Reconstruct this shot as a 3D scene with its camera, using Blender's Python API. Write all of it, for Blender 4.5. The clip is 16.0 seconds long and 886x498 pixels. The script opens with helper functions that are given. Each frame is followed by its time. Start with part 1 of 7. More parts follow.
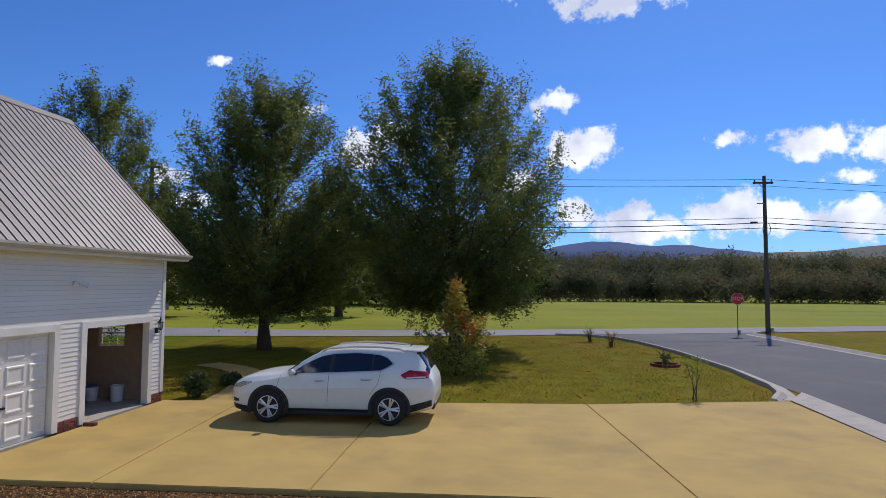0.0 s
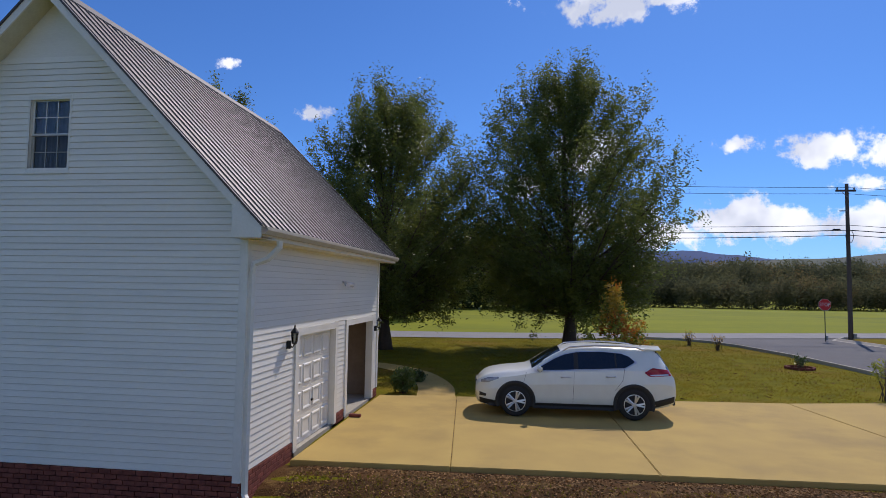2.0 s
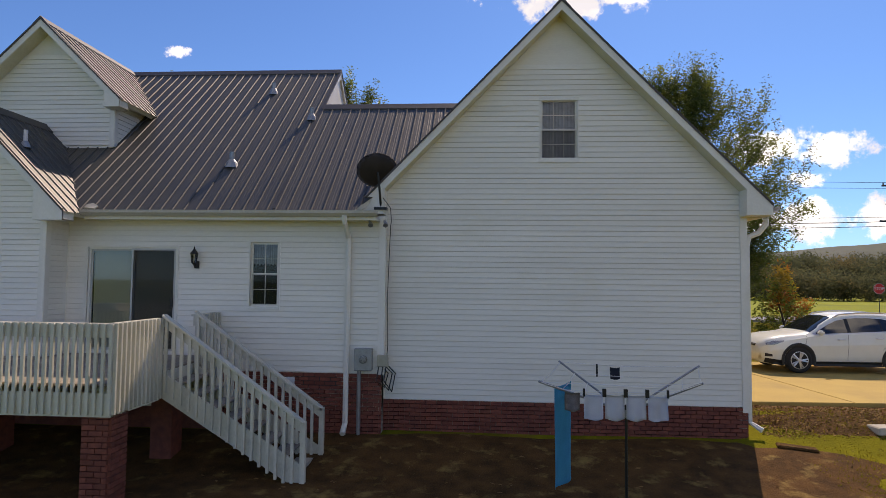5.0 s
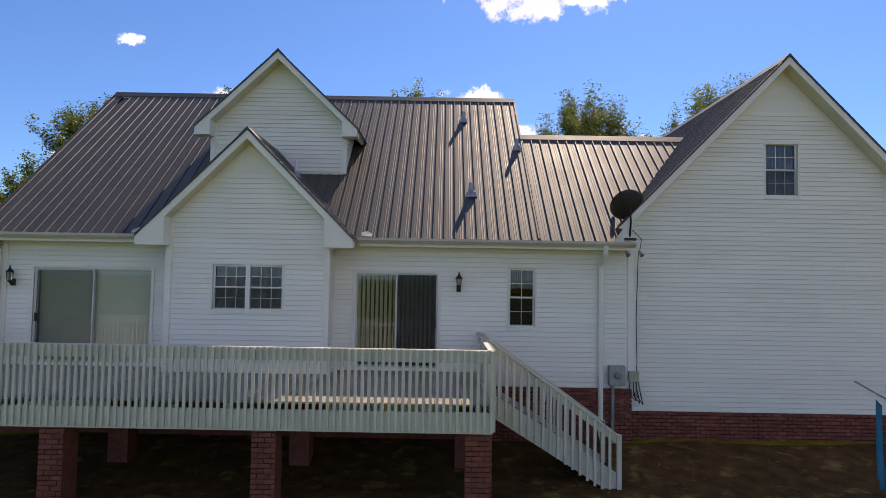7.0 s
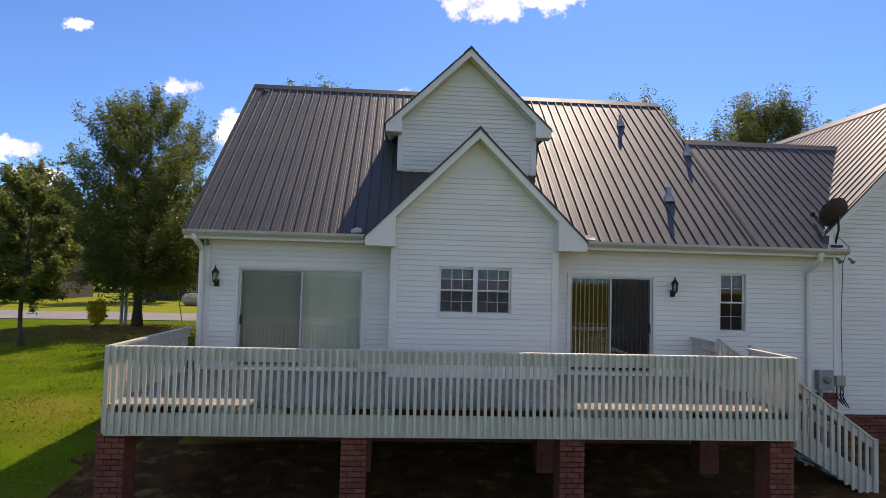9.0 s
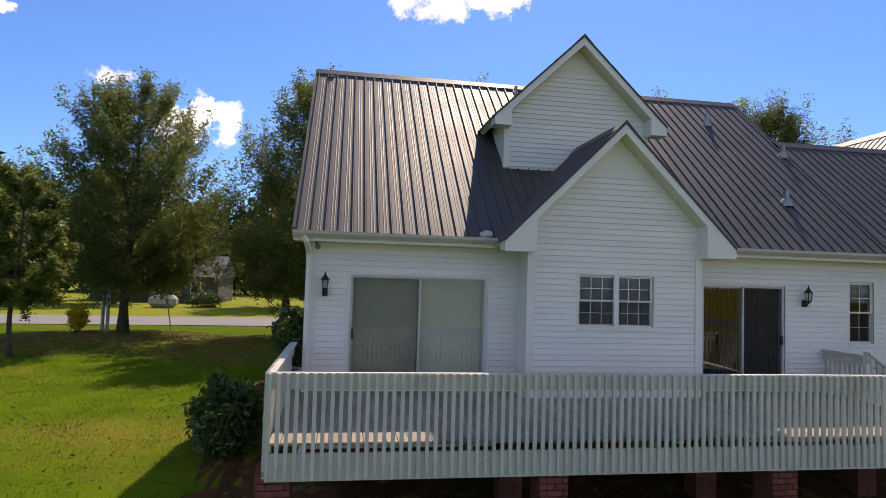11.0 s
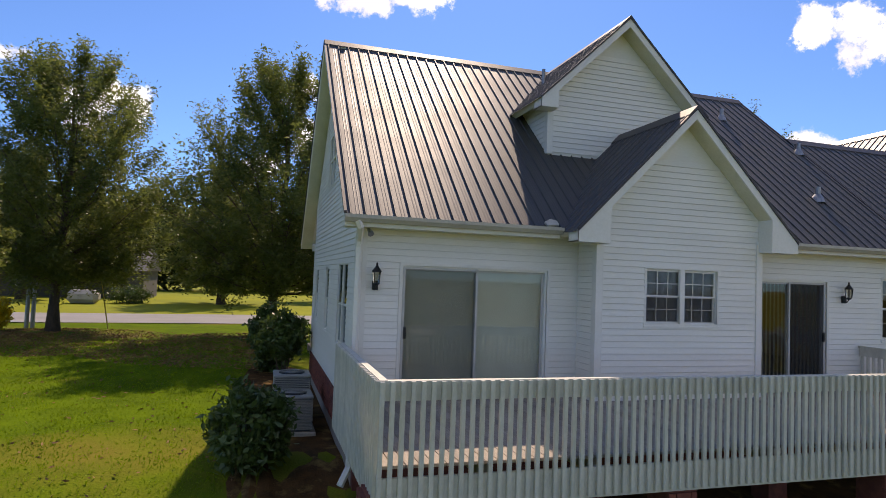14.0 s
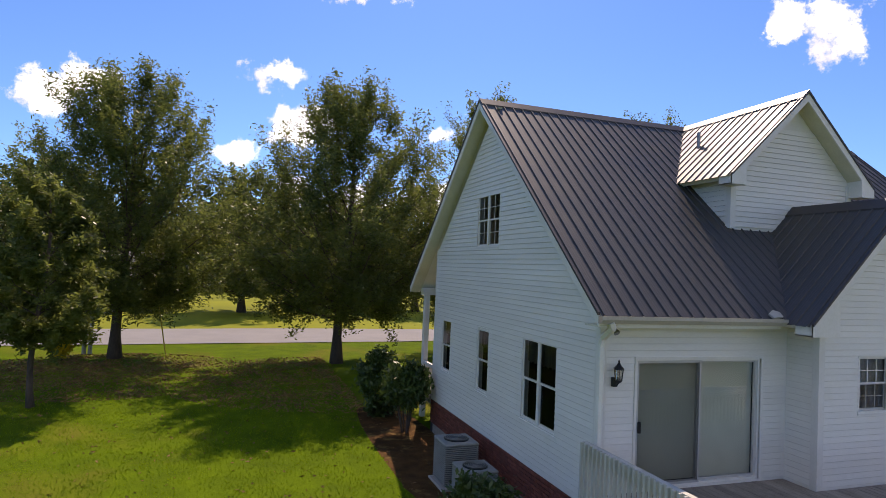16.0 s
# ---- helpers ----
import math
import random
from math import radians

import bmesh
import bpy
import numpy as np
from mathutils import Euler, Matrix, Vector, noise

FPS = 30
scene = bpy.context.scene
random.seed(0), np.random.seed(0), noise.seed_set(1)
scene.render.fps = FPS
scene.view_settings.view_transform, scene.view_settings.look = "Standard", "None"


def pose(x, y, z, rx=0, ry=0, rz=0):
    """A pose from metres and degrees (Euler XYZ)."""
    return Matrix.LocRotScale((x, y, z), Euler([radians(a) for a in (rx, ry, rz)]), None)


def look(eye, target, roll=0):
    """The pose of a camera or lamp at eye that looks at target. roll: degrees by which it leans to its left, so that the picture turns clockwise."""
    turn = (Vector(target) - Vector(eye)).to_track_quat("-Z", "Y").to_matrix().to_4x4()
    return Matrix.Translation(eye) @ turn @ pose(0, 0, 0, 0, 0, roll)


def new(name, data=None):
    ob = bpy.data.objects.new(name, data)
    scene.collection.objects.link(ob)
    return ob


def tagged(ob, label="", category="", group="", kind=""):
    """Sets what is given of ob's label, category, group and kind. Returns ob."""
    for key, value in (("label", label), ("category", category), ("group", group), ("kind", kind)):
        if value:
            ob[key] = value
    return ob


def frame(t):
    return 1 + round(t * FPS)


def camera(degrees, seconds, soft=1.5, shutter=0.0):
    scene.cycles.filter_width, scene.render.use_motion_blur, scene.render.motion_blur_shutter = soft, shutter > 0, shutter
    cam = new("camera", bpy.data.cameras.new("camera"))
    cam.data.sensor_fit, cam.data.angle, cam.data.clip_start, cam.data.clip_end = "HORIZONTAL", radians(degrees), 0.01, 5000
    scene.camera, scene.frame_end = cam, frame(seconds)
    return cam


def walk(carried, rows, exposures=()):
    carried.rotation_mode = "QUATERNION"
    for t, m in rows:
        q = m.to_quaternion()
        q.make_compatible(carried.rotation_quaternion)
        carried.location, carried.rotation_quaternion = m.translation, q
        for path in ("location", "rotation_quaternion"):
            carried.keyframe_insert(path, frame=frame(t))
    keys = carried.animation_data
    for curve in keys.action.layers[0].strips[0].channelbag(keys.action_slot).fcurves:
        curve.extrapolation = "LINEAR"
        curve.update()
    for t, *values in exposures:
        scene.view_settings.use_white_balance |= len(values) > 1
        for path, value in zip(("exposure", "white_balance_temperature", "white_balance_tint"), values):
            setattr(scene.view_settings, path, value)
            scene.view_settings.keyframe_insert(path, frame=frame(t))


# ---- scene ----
cam = camera(72.3, 16.0, soft=0.5)
PATH = [
    (0, (0.772, 1.823, 3.169), (0.519, 3.804, 3.283), 0.33),
    (0.5, (-0.215, 1.450, 3.336), (-0.493, 3.428, 3.449), 0.52),
    (1, (-1.622, 1.129, 3.288), (-1.920, 3.103, 3.406), 0.68),
    (1.5, (-3.028, 0.741, 3.185), (-3.321, 2.716, 3.307), 0.79),
    (2, (-4.682, 0.283, 3.071), (-4.955, 2.260, 3.196), 0.90),
    (2.5, (-6.245, -0.150, 2.915), (-6.490, 1.831, 3.046), 0.98),
    (3, (-7.952, -0.598, 2.675), (-8.175, 1.384, 2.826), 0.64),
    (5.5, (-15.299, -3.218, 2.335), (-15.409, -1.224, 2.438), 0.83),
    (6, (-16.847, -3.626, 2.152), (-16.927, -1.630, 2.259), 0.96),
    (6.5, (-18.397, -3.886, 2.375), (-18.423, -1.889, 2.480), 0.94),
    (7, (-19.756, -4.114, 2.946), (-19.758, -2.116, 3.045), 0.97),
    (7.5, (-21.047, -4.217, 3.064), (-21.019, -2.219, 3.162), 1.04),
    (8, (-22.495, -4.194, 3.025), (-22.427, -2.197, 3.121), 1.12),
    (8.5, (-23.857, -4.008, 3.033), (-23.748, -2.013, 3.123), 1.27),
    (9, (-25.188, -3.753, 2.943), (-25.050, -1.760, 3.039), 1.52),
    (9.5, (-26.188, -3.431, 2.919), (-26.026, -1.440, 3.016), 1.57),
    (10, (-27.177, -3.011, 3.012), (-26.992, -1.021, 3.107), 1.69),
    (12.5, (-29.409, -1.162, 3.025), (-28.875, 0.763, 3.130), 1.73),
    (13, (-29.606, -1.027, 3.060), (-29.054, 0.892, 3.162), 1.86),
    (13.5, (-29.978, -0.820, 2.984), (-29.413, 1.096, 3.082), 1.92),
    (14, (-30.580, -0.542, 2.879), (-30.007, 1.372, 2.975), 2.15),
    (14.5, (-31.261, -0.272, 2.805), (-30.681, 1.640, 2.902), 2.28),
    (15, (-32.206, -0.034, 3.395), (-31.606, 1.872, 3.478), 2.24),
    (15.5, (-33.245, 0.251, 4.077), (-32.620, 2.149, 4.150), 2.40),
    (16, (-34.511, 0.723, 4.366), (-33.863, 2.614, 4.430), 2.44),
]
EXPOSURES = [(0, -0.38, 6250, 18), (2, -0.41, 6400, 18), (3, -0.28, 7250, 21), (5.5, 0.12, 8200, 20), (10, 0.26, 7900, 21), (14, 0.24, 8100, 22), (16, 0.25, 7900, 25)]
walk(cam, [(t, look(eye, target, roll)) for t, eye, target, roll in PATH], EXPOSURES)

# ---- light and sky ----
SUN_DIR = Vector((0.37, 1.0, 1.165)).normalized()
sun_elev = math.asin(SUN_DIR.z)
sun_az = math.atan2(SUN_DIR.x, SUN_DIR.y)
sun = new("sun", bpy.data.lights.new("sun", "SUN"))
sun.data.energy, sun.data.angle, sun.data.color = 4.1, radians(0.53), (1.0, 0.93, 0.82)
sun.rotation_euler = SUN_DIR.to_track_quat("Z", "Y").to_euler()


def build_world():
    world = bpy.data.worlds.new("sky")
    scene.world = world
    world.use_nodes = True
    nt = world.node_tree
    nt.nodes.clear()
    N, L = nt.nodes, nt.links
    out, bg = N.new("ShaderNodeOutputWorld"), N.new("ShaderNodeBackground")
    sky = N.new("ShaderNodeTexSky")
    sky.sky_type, sky.sun_disc = "NISHITA", False
    sky.sun_elevation, sky.sun_rotation = sun_elev, sun_az
    sky.altitude, sky.air_density, sky.dust_density, sky.ozone_density = 200, 1.0, 0.25, 2.5
    bg.inputs["Strength"].default_value = 0.105
    tc = N.new("ShaderNodeTexCoord")
    # blue, clear autumn air
    tint = N.new("ShaderNodeMix")
    tint.data_type, tint.blend_type = "RGBA", "MULTIPLY"
    tint.inputs["Factor"].default_value = 1.0
    tint.inputs["B"].default_value = SKY_TINT
    L.new(sky.outputs[0], tint.inputs["A"])
    # cumulus: ragged blobs in direction space, azimuth and elevation in degrees, half widths
    sep = N.new("ShaderNodeSeparateXYZ")
    L.new(tc.outputs["Generated"], sep.inputs[0])

    def m(op, a, b=None, c=None):
        n = N.new("ShaderNodeMath")
        n.operation = op
        for i, v in enumerate((a, b, c)):
            if v is None:
                continue
            if isinstance(v, (int, float)):
                n.inputs[i].default_value = v
            else:
                L.new(v, n.inputs[i])
        return n.outputs[0]

    az = m("MULTIPLY", m("ARCTAN2", sep.outputs[0], sep.outputs[1]), 57.2958)
    el = m("MULTIPLY", m("ARCSINE", sep.outputs[2]), 57.2958)
    big = N.new("ShaderNodeTexNoise")
    big.inputs["Scale"].default_value, big.inputs["Detail"].default_value = 13.0, 10.0
    big.inputs["Roughness"].default_value = 0.66
    L.new(tc.outputs["Generated"], big.inputs["Vector"])
    ragged = m("MULTIPLY", m("SUBTRACT", big.outputs["Fac"], 0.5), 4.0)
    best = None
    for a, e, wa, we in CLOUDS:
        dx = m("DIVIDE", m("SUBTRACT", az, a), wa)
        dy = m("DIVIDE", m("SUBTRACT", el, e), we)
        d = m("SUBTRACT", 1.0, m("SQRT", m("ADD", m("MULTIPLY", dx, dx), m("MULTIPLY", dy, dy))))
        best = d if best is None else m("MAXIMUM", best, d)
    body = m("ADD", best, ragged)
    mask = N.new("ShaderNodeMapRange")
    mask.interpolation_type = "SMOOTHSTEP"
    mask.inputs["From Min"].default_value, mask.inputs["From Max"].default_value = 0.12, 0.55
    L.new(body, mask.inputs["Value"])
    near = N.new("ShaderNodeMapRange")
    near.inputs["From Min"].default_value, near.inputs["From Max"].default_value = -1.3, -0.35
    L.new(best, near.inputs["Value"])
    cover = m("MULTIPLY", mask.outputs[0], near.outputs[0])
    # broken cumulus added over the unseen rest of the sky to whiten the shade
    wide = N.new("ShaderNodeTexNoise")
    wide.inputs["Scale"].default_value, wide.inputs["Detail"].default_value = 3.2, 8.0
    L.new(tc.outputs["Generated"], wide.inputs["Vector"])
    rest = N.new("ShaderNodeMapRange")
    rest.interpolation_type = "SMOOTHSTEP"
    rest.inputs["From Min"].default_value, rest.inputs["From Max"].default_value = 0.545, 0.63
    L.new(wide.outputs["Fac"], rest.inputs["Value"])
    aside = N.new("ShaderNodeMapRange")
    aside.inputs["From Min"].default_value, aside.inputs["From Max"].default_value = 62.0, 80.0
    L.new(m("ABSOLUTE", az), aside.inputs["Value"])
    up = N.new("ShaderNodeMapRange")
    up.inputs["From Min"].default_value, up.inputs["From Max"].default_value = 2.0, 6.0
    L.new(el, up.inputs["Value"])
    cover = m("MAXIMUM", cover, m("MULTIPLY", m("MULTIPLY", rest.outputs[0], aside.outputs[0]), up.outputs[0]))
    shade = N.new("ShaderNodeTexNoise")
    shade.inputs["Scale"].default_value, shade.inputs["Detail"].default_value = 14.0, 5.0
    L.new(tc.outputs["Generated"], shade.inputs["Vector"])
    ramp = N.new("ShaderNodeValToRGB")
    ramp.color_ramp.elements[0].position, ramp.color_ramp.elements[0].color = 0.36, (7.4, 8.3, 9.8, 1)
    ramp.color_ramp.elements[1].position, ramp.color_ramp.elements[1].color = 0.62, (13.0, 13.8, 14.4, 1)
    L.new(shade.outputs["Fac"], ramp.inputs[0])
    mix = N.new("ShaderNodeMix")
    mix.data_type = "RGBA"
    L.new(cover, mix.inputs["Factor"])
    L.new(tint.outputs["Result"], mix.inputs["A"])
    L.new(ramp.outputs[0], mix.inputs["B"])
    L.new(mix.outputs["Result"], bg.inputs[0])
    L.new(bg.outputs[0], out.inputs[0])


SKY_TINT = (0.47, 0.86, 1.4, 1)
CLOUDS = [(9.0, 24.6, 5.0, 1.9), (6.0, 25.6, 6.0, 2.6), (12.0, 25.4, 6.0, 2.6), (-11.5, 13.7, 3.2, 2.9), (-14.5, 12.6, 2.6, 1.8), (3.2, 16.6, 3.4, 2.0), (6.0, 12.6, 3.6, 2.0),
          (25.8, 11.6, 3.6, 2.4), (28.6, 10.4, 3.6, 2.0), (27.6, 8.6, 3.6, 1.4), (17.8, 6.0, 3.6, 2.3), (21.5, 5.6, 4.2, 2.0), (27, 5.9, 4.6, 2.3), (32, 5.6, 4.2, 2.2),
          (9.4, 5.2, 3.2, 1.9), (12.0, 4.8, 3.4, 1.4), (4.9, 6.6, 2.0, 1.6), (50.2, 20.4, 4.0, 2.9), (47.6, 11.6, 2.4, 1.5), (-28, 19.2, 1.6, 0.8), (-20.4, 15.6, 2.6, 1.1),
          (-32.5, 9.2, 2.8, 1.3), (-30, 7.0, 2.0, 0.9), (-1.2, 9.4, 2.2, 1.4), (17.7, 12.2, 2.2, 1.2)]
build_world()

# ---- materials ----
MATS = {}


def mat(name, a, b=None, rough=0.6, metal=0.0, scale=6.0, fine=60.0, bump=0.15, spec=0.5, stretch=(1, 1, 1), per_object=0.0,
        stain=None, stain_scale=0.7, stain_at=(0.55, 0.7), trans=0.0, position=False, rough_var=0.1, bump_dist=0.02, east=None):
    """A surface with two scales of variation between the colours a and b, fine relief and, where given, stains."""
    if name in MATS:
        return MATS[name]
    b = b or tuple(c * 0.8 for c in a)
    ma = bpy.data.materials.new(name)
    ma.use_nodes = True
    nt = ma.node_tree
    N, L = nt.nodes, nt.links
    N.clear()
    out, bs = N.new("ShaderNodeOutputMaterial"), N.new("ShaderNodeBsdfPrincipled")
    if position:
        src = N.new("ShaderNodeNewGeometry").outputs["Position"]
    else:
        src = N.new("ShaderNodeTexCoord").outputs["Object"]
    mp = N.new("ShaderNodeMapping")
    mp.inputs["Scale"].default_value = stretch
    L.new(src, mp.inputs["Vector"])
    n1, n2 = N.new("ShaderNodeTexNoise"), N.new("ShaderNodeTexNoise")
    n1.inputs["Scale"].default_value, n1.inputs["Detail"].default_value = scale, 5
    n2.inputs["Scale"].default_value, n2.inputs["Detail"].default_value = fine, 3
    L.new(mp.outputs[0], n1.inputs["Vector"])
    L.new(mp.outputs[0], n2.inputs["Vector"])
    add = N.new("ShaderNodeMath")
    add.operation = "MULTIPLY_ADD"
    L.new(n1.outputs["Fac"], add.inputs[0])
    add.inputs[1].default_value = 0.62
    half = N.new("ShaderNodeMath")
    half.operation = "MULTIPLY"
    L.new(n2.outputs["Fac"], half.inputs[0])
    half.inputs[1].default_value = 0.38
    L.new(half.outputs[0], add.inputs[2])
    ramp = N.new("ShaderNodeValToRGB")
    ramp.color_ramp.elements[0].position, ramp.color_ramp.elements[0].color = 0.36, (*b, 1)
    ramp.color_ramp.elements[1].position, ramp.color_ramp.elements[1].color = 0.62, (*a, 1)
    L.new(add.outputs[0], ramp.inputs[0])
    col = ramp.outputs[0]
    if stain:
        n3 = N.new("ShaderNodeTexNoise")
        n3.inputs["Scale"].default_value, n3.inputs["Detail"].default_value = stain_scale, 6
        n3.inputs["Roughness"].default_value = 0.6
        L.new(src, n3.inputs["Vector"])
        r3 = N.new("ShaderNodeMapRange")
        r3.inputs["From Min"].default_value, r3.inputs["From Max"].default_value = stain_at
        L.new(n3.outputs["Fac"], r3.inputs["Value"])
        mx = N.new("ShaderNodeMix")
        mx.data_type = "RGBA"
        L.new(r3.outputs[0], mx.inputs["Factor"])
        L.new(col, mx.inputs["A"])
        mx.inputs["B"].default_value = (*stain, 1)
        col = mx.outputs["Result"]
    if east:
        # another pair of colours and another stain towards the east, fading over a ragged stretch
        a2, b2, s2, x0, x1 = east
        rp = N.new("ShaderNodeValToRGB")
        rp.color_ramp.elements[0].position, rp.color_ramp.elements[0].color = 0.36, (*b2, 1)
        rp.color_ramp.elements[1].position, rp.color_ramp.elements[1].color = 0.62, (*a2, 1)
        L.new(add.outputs[0], rp.inputs[0])
        m2, m3 = N.new("ShaderNodeMix"), N.new("ShaderNodeMix")
        m2.data_type = m3.data_type = "RGBA"
        L.new(r3.outputs[0], m2.inputs["Factor"])
        L.new(rp.outputs[0], m2.inputs["A"])
        m2.inputs["B"].default_value = (*s2, 1)
        sx, wob, fade = N.new("ShaderNodeSeparateXYZ"), N.new("ShaderNodeMath"), N.new("ShaderNodeMapRange")
        L.new(src, sx.inputs[0])
        wob.operation = "MULTIPLY_ADD"
        L.new(n3.outputs["Fac"], wob.inputs[0])
        wob.inputs[1].default_value = 14.0
        L.new(sx.outputs[0], wob.inputs[2])
        fade.inputs["From Min"].default_value, fade.inputs["From Max"].default_value = x0 + 7, x1 + 7
        L.new(wob.outputs[0], fade.inputs["Value"])
        L.new(fade.outputs[0], m3.inputs["Factor"])
        L.new(col, m3.inputs["A"])
        L.new(m2.outputs["Result"], m3.inputs["B"])
        col = m3.outputs["Result"]
    if per_object:
        oi = N.new("ShaderNodeObjectInfo")
        hs = N.new("ShaderNodeHueSaturation")
        mr = N.new("ShaderNodeMapRange")
        mr.inputs["To Min"].default_value, mr.inputs["To Max"].default_value = 1 - per_object, 1 + per_object
        L.new(oi.outputs["Random"], mr.inputs["Value"])
        L.new(mr.outputs[0], hs.inputs["Value"])
        L.new(col, hs.inputs["Color"])
        col = hs.outputs[0]
    L.new(col, bs.inputs["Base Color"])
    rr = N.new("ShaderNodeMapRange")
    rr.inputs["To Min"].default_value, rr.inputs["To Max"].default_value = max(0, rough - rough_var), min(1, rough + rough_var)
    L.new(n1.outputs["Fac"], rr.inputs["Value"])
    L.new(rr.outputs[0], bs.inputs["Roughness"])
    bs.inputs["Metallic"].default_value = metal
    bs.inputs["Specular IOR Level"].default_value = spec
    if bump:
        bp = N.new("ShaderNodeBump")
        bp.inputs["Strength"].default_value, bp.inputs["Distance"].default_value = bump, bump_dist
        L.new(add.outputs[0], bp.inputs["Height"])
        L.new(bp.outputs[0], bs.inputs["Normal"])
    surf = bs.outputs[0]
    if trans:
        tr = N.new("ShaderNodeBsdfTranslucent")
        L.new(col, tr.inputs["Color"])
        ms = N.new("ShaderNodeMixShader")
        ms.inputs[0].default_value = trans
        L.new(surf, ms.inputs[1])
        L.new(tr.outputs[0], ms.inputs[2])
        surf = ms.outputs[0]
    L.new(surf, out.inputs[0])
    MATS[name] = ma
    return ma


def glass(name, tint=(0.8, 0.86, 0.85), clear=0.92, ior=1.5):
    """Window glass: a mirror-like coat by its Fresnel gloss over a clear pane."""
    if name in MATS:
        return MATS[name]
    ma = bpy.data.materials.new(name)
    ma.use_nodes = True
    N, L = ma.node_tree.nodes, ma.node_tree.links
    N.clear()
    out, gl, tp, ms, fr = (N.new("ShaderNode" + k) for k in ("OutputMaterial", "BsdfGlossy", "BsdfTransparent", "MixShader", "Fresnel"))
    gl.inputs["Roughness"].default_value = 0.03
    gl.inputs["Color"].default_value = (0.9, 0.95, 1, 1)
    tp.inputs["Color"].default_value = (*[c * clear for c in tint], 1)
    fr.inputs["IOR"].default_value = ior
    L.new(fr.outputs[0], ms.inputs[0])
    L.new(tp.outputs[0], ms.inputs[1])
    L.new(gl.outputs[0], ms.inputs[2])
    L.new(ms.outputs[0], out.inputs[0])
    MATS[name] = ma
    return ma


SIDING = mat("white_vinyl_siding", (0.82, 0.79, 0.70), (0.75, 0.72, 0.63), 0.45, scale=1.2, fine=30, bump=0.05, stretch=(0.4, 0.4, 2),
             per_object=0.025, position=True, stain=(0.66, 0.63, 0.48), stain_scale=0.5, stain_at=(0.6, 0.95))
TRIM = mat("white_aluminium_trim", (0.81, 0.78, 0.70), (0.74, 0.71, 0.62), 0.4, scale=2, fine=25, bump=0.03, position=True)
SOFFIT = mat("cream_soffit", (0.72, 0.68, 0.52), (0.62, 0.58, 0.42), 0.5, scale=2, fine=25, bump=0.03, position=True)
ROOF = mat("brown_painted_metal_roof", (0.043, 0.0385, 0.030), (0.031, 0.028, 0.022), 0.52, metal=0.0, spec=0.9, scale=1.4, fine=18, bump=0.04,
           stretch=(1, 1, 1), per_object=0.06, position=True, stain=(0.058, 0.053, 0.043), stain_scale=1.6, stain_at=(0.55, 0.9))
RIDGE = mat("dark_roof_trim", (0.06, 0.05, 0.046), (0.045, 0.038, 0.035), 0.5, scale=3, fine=30, bump=0.03, position=True)
GUTTER = mat("beige_gutter", (0.52, 0.48, 0.39), (0.43, 0.39, 0.31), 0.45, scale=2, fine=25, bump=0.03, position=True)
BRICK = mat("red_brick", (0.24, 0.075, 0.05), (0.15, 0.045, 0.035), 0.85, spec=0.2, scale=9, fine=70, bump=0.4, per_object=0.2, position=True)
MORTAR = mat("grey_mortar", (0.33, 0.29, 0.25), (0.24, 0.21, 0.18), 0.95, scale=12, fine=90, bump=0.3, position=True)
DECKPAINT = mat("weathered_white_deck_paint", (0.62, 0.59, 0.495), (0.49, 0.47, 0.385), 0.6, scale=5, fine=50, bump=0.1,
                stretch=(1, 1, 0.3), per_object=0.06, position=True, stain=(0.36, 0.35, 0.3), stain_scale=3.5, stain_at=(0.6, 0.85))
DECKBOARD = mat("worn_deck_board", (0.36, 0.31, 0.25), (0.19, 0.16, 0.13), 0.8, scale=4, fine=60, bump=0.25, stretch=(1, 0.15, 1), per_object=0.12, position=True)
CONCRETE = mat("tan_concrete", (0.5, 0.35, 0.105), (0.41, 0.28, 0.082), 0.85, spec=0.25, scale=0.9, fine=45, bump=0.12, position=True,
               stain=(0.31, 0.215, 0.08), stain_scale=0.4, stain_at=(0.5, 0.75))
KERB = mat("kerb_concrete", (0.46, 0.42, 0.34), (0.34, 0.31, 0.26), 0.9, scale=2, fine=50, bump=0.2, position=True)
ASPHALT = mat("asphalt", (0.075, 0.075, 0.08), (0.05, 0.05, 0.055), 0.85, scale=0.6, fine=80, bump=0.3, position=True,
              stain=(0.1, 0.098, 0.095), stain_scale=0.2, stain_at=(0.5, 0.8))
ROADGREY = mat("old_road", (0.26, 0.25, 0.24), (0.2, 0.195, 0.19), 0.9, scale=0.5, fine=60, bump=0.2, position=True)
GRASS = mat("lawn_grass", (0.105, 0.168, 0.005), (0.066, 0.112, 0.004), 0.9, scale=1.3, fine=26, bump=0.9, position=True, spec=0.03,
            east=((0.185, 0.165, 0.01), (0.115, 0.108, 0.007), (0.24, 0.135, 0.03), -24, -12),
            stain=(0.21, 0.155, 0.03), stain_scale=0.16, stain_at=(0.5, 0.74), bump_dist=0.06)
FIELD = mat("hay_field", (0.25, 0.265, 0.018), (0.18, 0.2, 0.014), 0.95, scale=0.12, fine=3, bump=0.5, position=True, spec=0.1,
            stain=(0.12, 0.14, 0.03), stain_scale=0.03, stain_at=(0.56, 0.7), stretch=(0.35, 1, 1))
DIRT = mat("red_brown_dirt", (0.12, 0.06, 0.021), (0.054, 0.027, 0.01), 0.95, spec=0.08, scale=3, fine=40, bump=0.9, position=True,
           stain=(0.27, 0.18, 0.06), stain_scale=2.5, stain_at=(0.55, 0.75), bump_dist=0.05)
